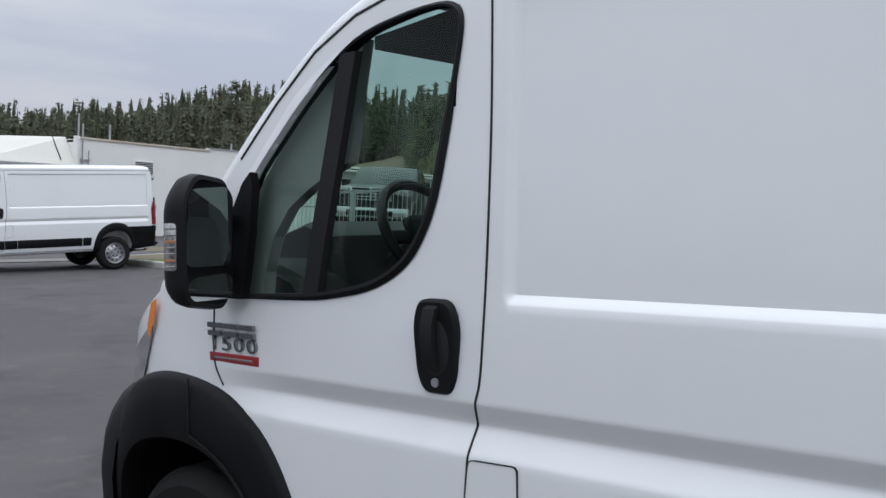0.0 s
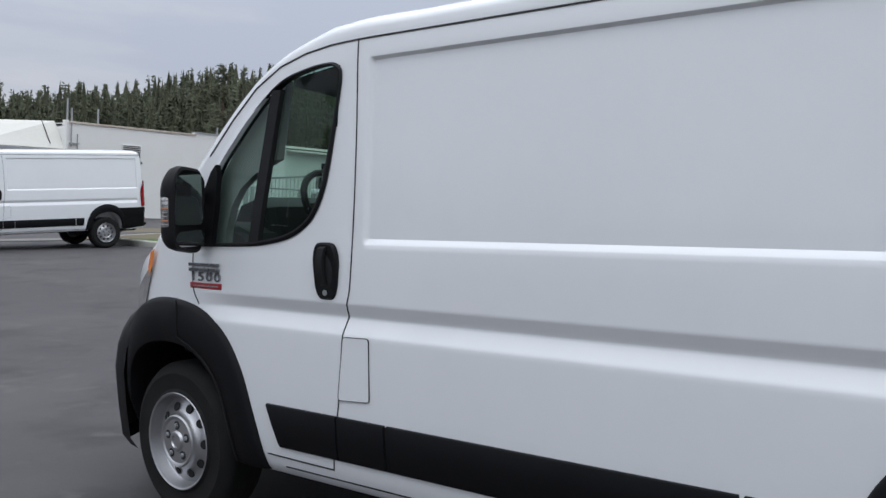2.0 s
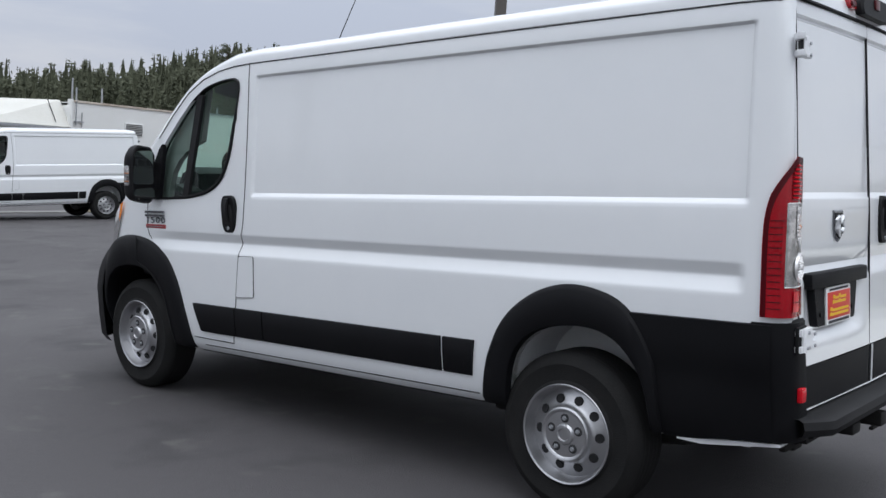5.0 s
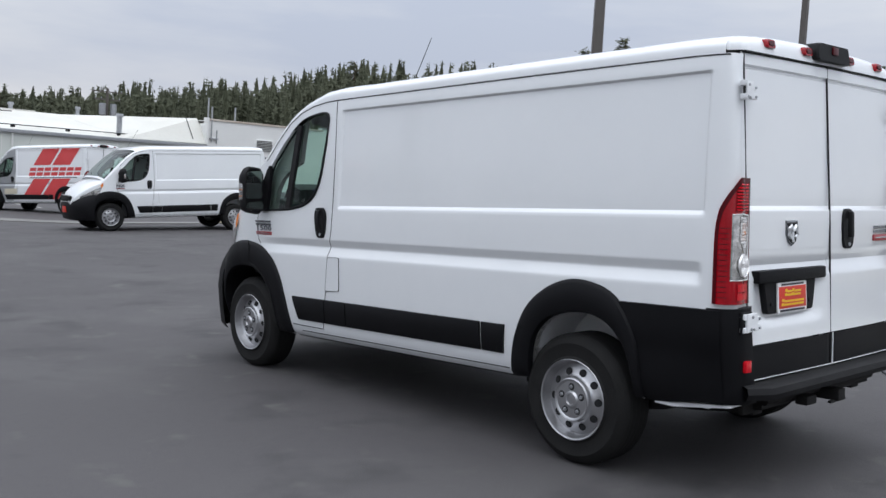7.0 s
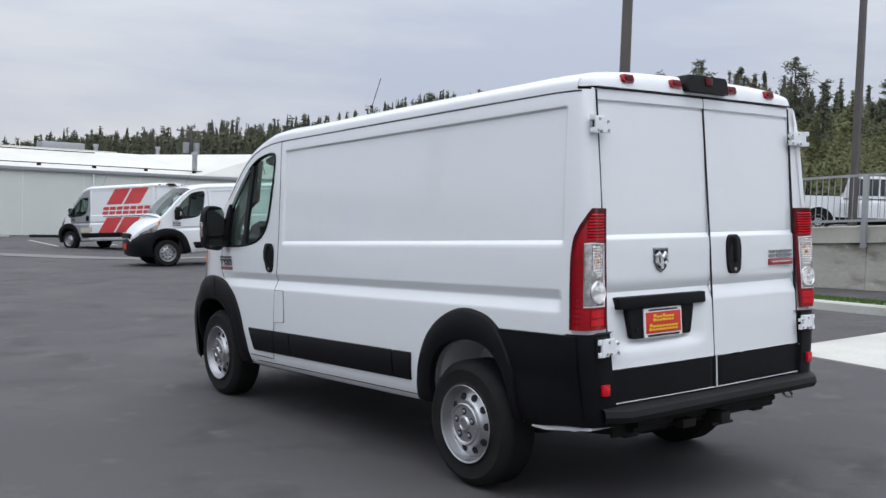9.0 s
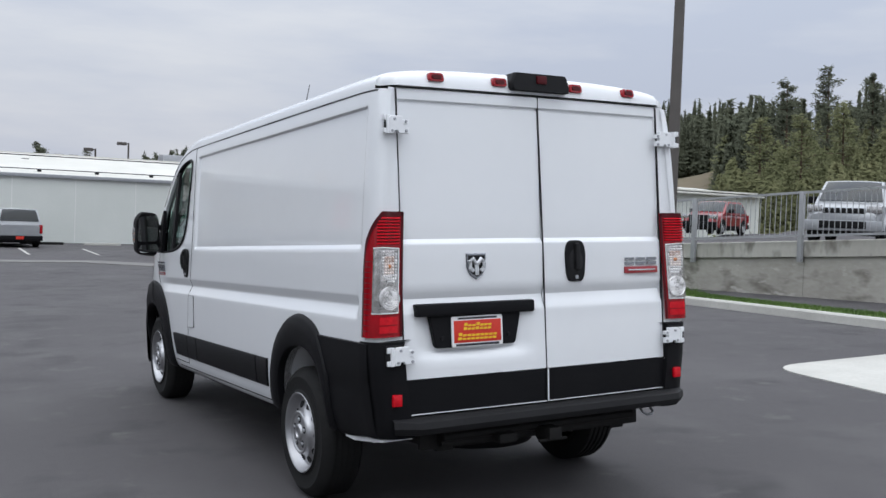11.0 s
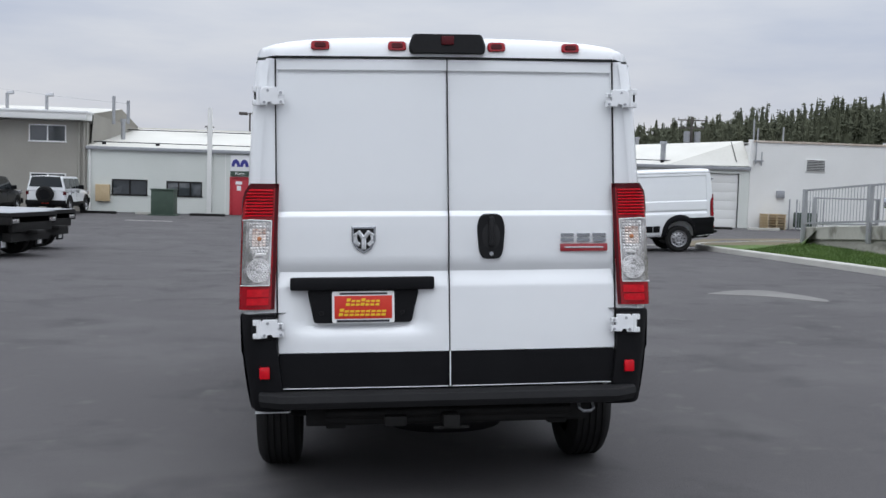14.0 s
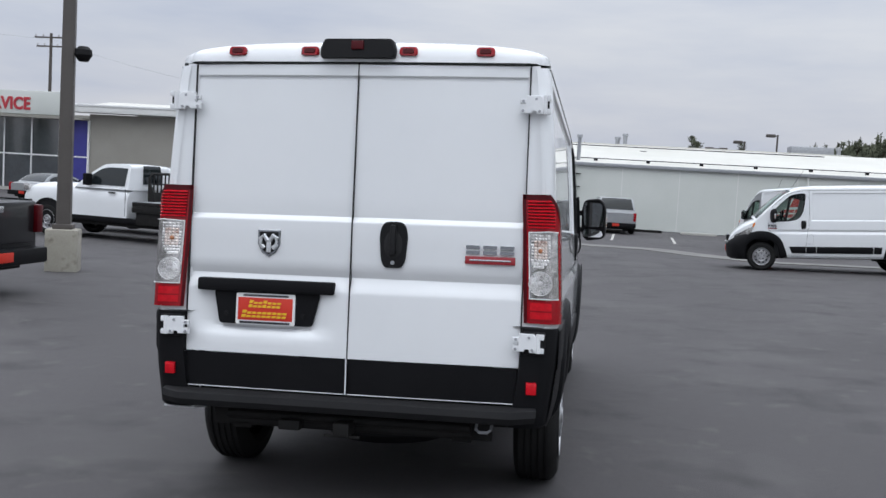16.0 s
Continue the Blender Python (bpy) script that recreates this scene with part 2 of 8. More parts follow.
M_WOOD = mat("weathered_wood", (0.07, 0.062, 0.055), 0.85, color2=(0.12, 0.105, 0.095), scale=2, grain=40, stretch=(1, 1, 6))
M_PALLET = mat("raw_pine_boards", (0.42, 0.31, 0.17), 0.8, color2=(0.55, 0.43, 0.27), scale=3, grain=30)
M_GREENBOX = mat("dark_green_enamel", (0.035, 0.06, 0.042), 0.6, color2=(0.05, 0.08, 0.058), scale=3, grain=40)
M_CARDARK = mat("charcoal_car_paint", (0.007, 0.0075, 0.009), 0.35, 0.2, coat=0.35, spec=0.35, color2=(0.012, 0.0125, 0.0145), scale=3, grain=20)
M_CARSILVER = mat("silver_car_paint", (0.30, 0.31, 0.325), 0.35, 0.4, coat=0.5, color2=(0.36, 0.37, 0.38), scale=3, grain=20)
M_CARRED = mat("dark_red_car_paint", (0.22, 0.014, 0.018), 0.32, 0.2, coat=0.8, color2=(0.27, 0.02, 0.024), scale=3, grain=20)
M_CARGLASS = mat("tinted_car_glass", (0.014, 0.018, 0.020), 0.06, spec=0.5)
M_BARK = mat("conifer_bark", (0.07, 0.045, 0.03), 0.9, color2=(0.13, 0.085, 0.06), scale=3, grain=30, stretch=(4, 4, 1))
# needle green made paler, with distance haze put into the colour
M_NEEDLES = mat("haze_lifted_conifer_needles", (0.068, 0.079, 0.055), 0.95, color2=(0.112, 0.119, 0.081), scale=0.035, grain=0.9, island=0.07, spec=0.08)
M_NEEDLES_LIGHT = mat("yellow_green_needles", (0.085, 0.100, 0.049), 0.95, color2=(0.195, 0.195, 0.100), scale=0.09, grain=1.6, island=0.06, spec=0.08)


# ---- helpers for shapes: each gives vertices and faces ----
def join(*shapes):
    V, F = [], []
    for v, f in shapes:
        k = len(V)
        V += [tuple(p) for p in v]
        F += [tuple(i + k for i in q) for q in f]
    return V, F


def moved(shape, m):
    v, f = shape
    flip = m.to_3x3().determinant() < 0
    return [tuple(m @ Vector(p)) for p in v], ([tuple(reversed(q)) for q in f] if flip else f)


MIRROR_X = Matrix.Diagonal((-1, 1, 1, 1))


def box(x0, x1, y0, y1, z0, z1, r=0.0):
    """A box with all its edges rounded off by r."""
    bm = bmesh.new()
    bmesh.ops.create_cube(bm, size=1)
    for v in bm.verts:
        v.co = Vector((x0 + (v.co.x + 0.5) * (x1 - x0), y0 + (v.co.y + 0.5) * (y1 - y0), z0 + (v.co.z + 0.5) * (z1 - z0)))
    if r > 0:
        bmesh.ops.bevel(bm, geom=bm.edges[:], offset=min(r, 0.45 * min(x1 - x0, y1 - y0, z1 - z0)), segments=2, profile=0.6, affect="EDGES")
    bm.verts.index_update()
    out = [tuple(v.co) for v in bm.verts], [tuple(v.index for v in f.verts) for f in bm.faces]
    bm.free()
    return out


def grid(fn, us, vs, keep=None):
    V = [tuple(fn(u, v)) for u in us for v in vs]
    n, F = len(vs), []
    for i in range(len(us) - 1):
        for j in range(n - 1):
            if keep is None or keep((us[i] + us[i + 1]) / 2, (vs[j] + vs[j + 1]) / 2):
                F.append((i * n + j, (i + 1) * n + j, (i + 1) * n + j + 1, i * n + j + 1))
    return V, F


def lathe(profile, n=32, axis="x"):
    """Rings of (along, radius) turned round the axis."""
    V, F = [], []
    for a, r in profile:
        for k in range(n):
            c, s = r * math.cos(2 * math.pi * k / n), r * math.sin(2 * math.pi * k / n)
            V.append((a, c, s) if axis == "x" else (c, a, s) if axis == "y" else (c, s, a))
    for i in range(len(profile) - 1):
        for k in range(n):
            q = (i * n + k, i * n + (k + 1) % n, (i + 1) * n + (k + 1) % n, (i + 1) * n + k)
            F.append(q if axis != "y" else q[::-1])
    return V, F


def rod(a, b, r, n=8, r2=None):
    a, b = Vector(a), Vector(b)
    d = (b - a).normalized()
    u = d.orthogonal().normalized()
    w = d.cross(u)
    r2 = r if r2 is None else r2
    V = [tuple(p + q * (math.cos(2 * math.pi * k / n) * u + math.sin(2 * math.pi * k / n) * w)) for p, q in ((a, r), (b, r2)) for k in range(n)]
    F = [(k, (k + 1) % n, n + (k + 1) % n, n + k) for k in range(n)] + [tuple(range(n - 1, -1, -1)), tuple(range(n, 2 * n))]
    return V, F


def tube(points, r, n=8, closed=False):
    pts = [Vector(p) for p in points]
    V, F, m = [], [], len(pts)
    for i, p in enumerate(pts):
        a = pts[(i - 1) % m] if closed or i else p
        b = pts[(i + 1) % m] if closed or i < m - 1 else p
        d = (b - a).normalized()
        u = d.cross(Vector((0.13, 0.21, 0.97))).normalized()
        w = d.cross(u)
        V += [tuple(p + r * (math.cos(2 * math.pi * k / n) * u + math.sin(2 * math.pi * k / n) * w)) for k in range(n)]
    for i in range(m if closed else m - 1):
        j = (i + 1) % m
        F += [(i * n + k, i * n + (k + 1) % n, j * n + (k + 1) % n, j * n + k) for k in range(n)]
    if not closed:
        F += [tuple(range(n - 1, -1, -1)), tuple((m - 1) * n + k for k in range(n))]
    return V, F


def prism(outline, a, b, axis="y", r=0.0):
    """An outline of pairs, pushed from a to b along the axis; r rounds its rims."""
    area = sum(p[0] * q[1] - q[0] * p[1] for p, q in zip(outline, outline[1:] + outline[:1]))
    pts = outline if area > 0 else outline[::-1]
    cx, cy = sum(p[0] for p in pts) / len(pts), sum(p[1] for p in pts) / len(pts)
    size = max(max(p[0] for p in pts) - min(p[0] for p in pts), max(p[1] for p in pts) - min(p[1] for p in pts))
    k = 1 - 2 * r / size if r else 1
    sgn = 1 if b > a else -1
    rings = [(a, k), (a + sgn * r, 1), (b - sgn * r, 1), (b, k)] if r else [(a, 1), (b, 1)]
    V, n = [], len(pts)
    for d, s in rings:
        for p in pts:
            u, v = cx + (p[0] - cx) * s, cy + (p[1] - cy) * s
            V.append((u, d, v) if axis == "y" else (d, u, v) if axis == "x" else (u, v, d))
    F = [tuple(range(n)), tuple((len(rings) - 1) * n + i for i in range(n))[::-1]]
    for i in range(len(rings) - 1):
        F += [(i * n + j, (i + 1) * n + j, (i + 1) * n + (j + 1) % n, i * n + (j + 1) % n) for j in range(n)]
    return V, F


def curve(points, per=6):
    """A smooth line (Catmull-Rom) through points of any size."""
    out, n = [], len(points)
    for i in range(n - 1):
        p0, p1, p2, p3 = (np.array(points[min(max(k, 0), n - 1)], float) for k in (i - 1, i, i + 1, i + 2))
        for s in range(per):
            t = s / per
            out.append(tuple(0.5 * (2 * p1 + (p2 - p0) * t + (2 * p0 - 5 * p1 + 4 * p2 - p3) * t * t + (3 * p1 - p0 - 3 * p2 + p3) * t**3)))
    out.append(tuple(points[-1]))
    return out


def rounded(pts, r, seg=4):
    """A polygon with its corners rounded by r."""
    out, n = [], len(pts)
    for i in range(n):
        p0, p1, p2 = (Vector(pts[(i + k) % n]) for k in (-1, 0, 1))
        a, b = p0 - p1, p2 - p1
        d = min(r, 0.45 * a.length, 0.45 * b.length)
        s, e = p1 + a.normalized() * d, p1 + b.normalized() * d
        out += [tuple(s.lerp(p1, t).lerp(p1.lerp(e, t), t)) for t in (k / seg for k in range(seg + 1))]
    return out


def ribbon(points, outward, width, lift):
    """A thin raised strip along points; outward: its normal at each point."""
    V, F = [], []
    pts = [Vector(p) for p in points]
    for i, p in enumerate(pts):
        d = (pts[min(i + 1, len(pts) - 1)] - pts[max(i - 1, 0)]).normalized()
        o = Vector(outward(p) if callable(outward) else outward).normalized()
        s = d.cross(o).normalized() * width / 2
        V += [tuple(p - s - o * lift), tuple(p - s + o * lift), tuple(p + s + o * lift), tuple(p + s - o * lift)]
    for i in range(len(pts) - 1):
        a, b = 4 * i, 4 * i + 4
        F += [(a + k, b + k, b + (k + 1) % 4, a + (k + 1) % 4) for k in range(4)]
    F += [(0, 1, 2, 3), tuple(len(V) - 1 - k for k in range(4))]
    return V, F


def mesh(name, shape, material, smooth=35):
    me = bpy.data.meshes.new(name)
    me.from_pydata(shape[0], [], shape[1])
    me.validate()
    bm = bmesh.new()
    bm.from_mesh(me)
    bmesh.ops.remove_doubles(bm, verts=bm.verts[:], dist=1e-5)
    bmesh.ops.recalc_face_normals(bm, faces=bm.faces[:])
    bm.to_mesh(me)
    bm.free()
    me.materials.append(material)
    if smooth:
        me.shade_smooth()
        me.set_sharp_from_angle(angle=radians(smooth))
    return me


def part(name, shape, material, parent, label="", smooth=35):
    ob = new(name, mesh(name, shape, material, smooth))
    ob.parent = parent
    return tagged(ob, label) if label else ob


def thing(name, label, category, group="", kind="", m=None):
    ob = new(name)
    ob.empty_display_size = 0.2
    if m is not None:
        ob.matrix_basis = m
    return tagged(ob, label, category, group, kind)


def solid(name, shape, material, label, category="", kind="", m=None, smooth=35, group=""):
    ob = new(name, mesh(name, shape, material, smooth))
    if m is not None:
        ob.matrix_basis = m
    return tagged(ob, label, category, group, kind)


def word(text, size, depth, material, name, parent, m, weight=0.0):
    """Raised lettering in the built-in font, turned into a mesh; m lays its plane."""
    cu = bpy.data.curves.new(name, "FONT")
    cu.body, cu.size, cu.extrude, cu.offset, cu.align_x, cu.align_y = text, size, depth, weight, "CENTER", "CENTER"
    tmp = bpy.data.objects.new(name, cu)
    scene.collection.objects.link(tmp)
    me = bpy.data.meshes.new_from_object(tmp.evaluated_get(bpy.context.evaluated_depsgraph_get()))
    bpy.data.objects.remove(tmp)
    bpy.data.curves.remove(cu)
    me.materials.clear()
    me.materials.append(material)
    ob = new(name, me)
    ob.parent, ob.matrix_basis = parent, m
    return ob


def mark_shape(w, h, slit, lean=0.0, depth=0.003):
    """A plain block, w by h in x and z, leaning over, with a slit across its middle."""
    v, f = join(box(0, w, 0, depth, 0, (h - slit) / 2), box(0, w, 0, depth, (h + slit) / 2, h))
    return [(x + lean * z, y, z) for x, y, z in v], f


def smooth01(t):
    t = min(1.0, max(0.0, t))
    return t * t * (3 - 2 * t)


# ---- the lie of the land: the lot leans, the vans stand square on it ----
LOT = Vector((0.0314, -0.0175, 1.0)).rotation_difference(Vector((0, 0, 1))).to_matrix().to_4x4()


def ground_z(x, y):
    cx, cy = min(14, max(-3, x)), min(60, max(-40, y))
    near = 0.0314 * cx - 0.0175 * cy
    return near + (-0.42 - near) * smooth01((y - 22) / 22)


# ---- panel vans ----
def lerp_table(table, t):
    if t <= table[0][0]:
        return table[0][1]
    for (a, va), (b, vb) in zip(table, table[1:]):
        if t <= b:
            return va + (vb - va) * (t - a) / (b - a)
    return table[-1][1]


def eased_table(table, t):
    if t <= table[0][0]:
        return table[0][1]
    for k in range(len(table) - 1):
        a, va = table[k]
        b, vb = table[k + 1]
        if t <= b:
            ma = (vb - table[max(k - 1, 0)][1]) / max(b - table[max(k - 1, 0)][0], 1e-6)
            nb = table[min(k + 2, len(table) - 1)]
            mb = (nb[1] - va) / max(nb[0] - a, 1e-6)
            s, w = (t - a) / (b - a), b - a
            return (2 * s**3 - 3 * s**2 + 1) * va + (s**3 - 2 * s**2 + s) * w * ma + (3 * s**2 - 2 * s**3) * vb + (s**3 - s**2) * w * mb
    return table[-1][1]


SIDE = [(0.47, 0.955), (0.50, 0.985), (0.60, 1.010), (0.80, 1.024), (1.12, 1.024), (1.50, 1.000), (1.80, 0.982), (2.15, 0.955), (2.256, 0.942), (2.6, 0.89)]
SHOULDER = [(0, 2.245), (0.3, 2.256), (3.2, 2.256), (3.4, 2.252), (3.55, 2.238), (3.72, 2.20), (3.88, 2.125), (4.08, 1.955), (4.285, 1.745), (4.45, 1.575), (4.60, 1.435), (4.9, 1.275), (5.12, 1.12), (5.28, 0.96), (5.36, 0.80)]
CENTRE = [(0, 2.355), (0.15, 2.388), (0.6, 2.398), (3.1, 2.390), (3.35, 2.372), (3.5, 2.345), (3.72, 2.285), (3.9, 2.18), (4.1, 2.03), (4.3, 1.85), (4.5, 1.66), (4.66, 1.505), (4.9, 1.39), (5.1, 1.25), (5.26, 1.06), (5.36, 0.86)]
F_OUT = [(4.90, 0.5), (4.953, 0.712), (4.936, 0.879), (4.848, 1.048), (4.715, 1.143), (4.518, 1.182), (4.280, 1.160), (4.075, 1.062), (3.95, 0.91), (3.872, 0.711), (3.835, 0.584), (3.815, 0.48)]
F_IN = [(4.825, 0.50), (4.855, 0.65), (4.835, 0.79), (4.76, 0.89), (4.625, 0.955), (4.46, 0.975), (4.305, 0.955), (4.18, 0.89), (4.09, 0.79), (4.052, 0.68), (4.03, 0.58), (4.02, 0.48)]
R_OUT = [(1.485, 0.475), (1.448, 0.65), (1.42, 0.74), (1.36, 0.865), (1.27, 0.966), (1.14, 1.045), (0.985, 1.085), (0.819, 1.069), (0.692, 1.013), (0.60, 0.90), (0.54, 0.75), (0.523, 0.48)]
R_IN = [(1.325, 0.48), (1.31, 0.61), (1.283, 0.709), (1.233, 0.789), (1.134, 0.861), (0.984, 0.898), (0.841, 0.895), (0.728, 0.852), (0.643, 0.767), (0.60, 0.68), (0.58, 0.58), (0.575, 0.48)]
WINDOW = [(4.19, 1.431), (3.90, 1.442), (3.78, 1.455), (3.656, 1.48), (3.561, 1.525), (3.498, 1.589), (3.449, 1.698), (3.416, 1.86), (3.392, 2.007), (3.382, 2.105), (3.400, 2.148), (3.459, 2.165), (3.589, 2.153), (3.748, 2.110), (3.911, 1.995), (4.041, 1.87), (4.135, 1.765), (4.185, 1.65), (4.205, 1.5)]


def inside(poly, y, z):
    hit = False
    for (y0, z0), (y1, z1) in zip(poly, poly[1:] + poly[:1]):
        if (z0 > z) != (z1 > z) and y < (y1 - y0) * (z - z0) / (z1 - z0) + y0:
            hit = not hit
    return hit


def van_side(y, z, lift=0.0):
    """Half width of the body at y and z, with its pressed creases and recessed panel."""
    w = eased_table(SIDE, z if z < 1.5 else 1.5 + (z - 1.5) * 0.756 / (0.756 + lift))
    f2 = smooth01((y - 0.16) / 0.05) * (1 - smooth01((y - 3.9) / 0.5))
    d2 = lerp_table([(1.096, 0), (1.104, -0.002), (1.158, -0.026), (1.166, -0.029), (1.172, -0.028), (1.216, -0.0065), (1.222, -0.0045), (1.38, 0)], z)
    f1 = smooth01((y - 0.165) / 0.025) * (1 - smooth01((y - 3.212) / 0.022))
    d1 = lerp_table([(1.450, 0), (1.454, -0.002), (1.474, -0.019), (1.52, -0.017), (2.160 + lift, -0.017), (2.172 + lift, -0.001), (2.18 + lift, 0)], z)
    w += f2 * d2 + f1 * d1
    if y > 4.2:
        w -= 0.57 * ((y - 4.2) / 1.16) ** 3
    if y < 0.10:
        w -= 0.065 * (1 - math.sqrt(max(0.0, 1 - (1 - y / 0.10) ** 2)))
    return max(w, 0.02)


def wheel(parent, x, y, z, side, steel, tyre_r=0.372, rim_r=0.232, width=0.235, dual=False, lug_n=5):
    """A tyre on a pressed steel wheel with round vent holes; side: -1 for the left."""
    hub = new("wheel")
    hub.parent, hub.matrix_basis = parent, pose(x, y, z, 0, 0, 180 if side > 0 else 0)
    w, r = width, tyre_r
    prof = [(0.03, rim_r - 0.015), (-0.012, rim_r - 0.002), (0.0, rim_r + 0.012), (0.0, rim_r + 0.05), (-0.006, r - 0.055), (0.012, r - 0.022), (0.035, r - 0.004)]
    for k in range(5):
        a = 0.045 + k * (w - 0.09) / 4
        prof += [(a, r), (a + 0.012, r), (a + 0.014, r - 0.008), (a + 0.02, r - 0.008)]
    prof += [(w - 0.03, r - 0.004), (w - 0.01, r - 0.025), (w, r - 0.06), (w, rim_r + 0.04), (w - 0.03, rim_r)]
    part("tyre", lathe(prof, 56), M_TYRE, hub, "black road tyre with grooved tread")
    rim = [(0.12, rim_r - 0.03), (0.05, rim_r - 0.026), (0.004, rim_r - 0.014), (-0.008, rim_r), (-0.014, rim_r - 0.006), (-0.010, rim_r - 0.013), (0.040, rim_r - 0.025), (0.046, rim_r - 0.031), (0.043, rim_r - 0.038), (0.025, 0.148), (0.014, 0.134), (0.006, 0.128), (-0.012, 0.124), (-0.018, 0.117), (-0.016, 0.110), (-0.010, 0.104), (-0.012, 0.05), (-0.023, 0.042), (-0.025, 0.030), (-0.017, 0.026), (-0.019, 0.0)]
    if dual:
        rim = [(0.02, rim_r - 0.018), (-0.008, rim_r), (-0.012, rim_r - 0.01), (0.02, rim_r - 0.03), (0.12, rim_r - 0.05), (0.14, 0.10), (0.05, 0.085), (0.045, 0.0)]
    part("rim", lathe(rim, 48), steel, hub, "silver painted steel rim")
    if dual:
        part("hub_cover", lathe([(0.13, 0.15), (0.10, 0.12), (0.0, 0.10), (-0.02, 0.07), (-0.025, 0.0)], 20), M_STEEL, hub, "pale hub cover")
        for k in range(10):
            a = 2 * math.pi * k / 10
            part("lug_nut", moved(lathe([(0.0, 0.016), (-0.03, 0.014), (-0.034, 0.0)], 6), Matrix.Translation((0.04, 0.118 * math.cos(a), 0.118 * math.sin(a)))), M_LUGDARK, hub)
    if not dual:
        rr = 0.5 * (rim_r - 0.042 + 0.138)
        # vent holes and lug pockets are dark discs, their inner shade put into the colour
        for k in range(10):
            a = 2 * math.pi * k / 10
            part("vent_hole", moved(lathe([(0.012, 0.0225), (0.006, 0.021), (0.008, 0.0)], 16), pose(0.017, rr * math.cos(a), rr * math.sin(a), math.degrees(a), 0, 0) @ pose(0, 0, 0, 0, 0, -22)), M_SEAM, hub)
        for k in range(lug_n):
            a = 2 * math.pi * (k + 0.25) / lug_n
            part("lug_pocket", moved(lathe([(0.0, 0.022), (-0.0035, 0.0205), (-0.002, 0.0)], 16), Matrix.Translation((-0.0095, 0.074 * math.cos(a), 0.074 * math.sin(a)))), M_LUGDARK, hub)
            part("lug_nut", moved(lathe([(0.0, 0.011), (-0.010, 0.010), (-0.012, 0.0)], 6), Matrix.Translation((-0.0115, 0.074 * math.cos(a), 0.074 * math.sin(a)))), M_GALV, hub)
    return hub


def loft_ring(rows):
    """Quads between rows of points."""
    n = len(rows[0])
    V = [p for r in rows for p in r]
    return V, [(i * n + j, (i + 1) * n + j, (i + 1) * n + j + 1, i * n + j + 1) for i in range(len(rows) - 1) for j in range(n - 1)]


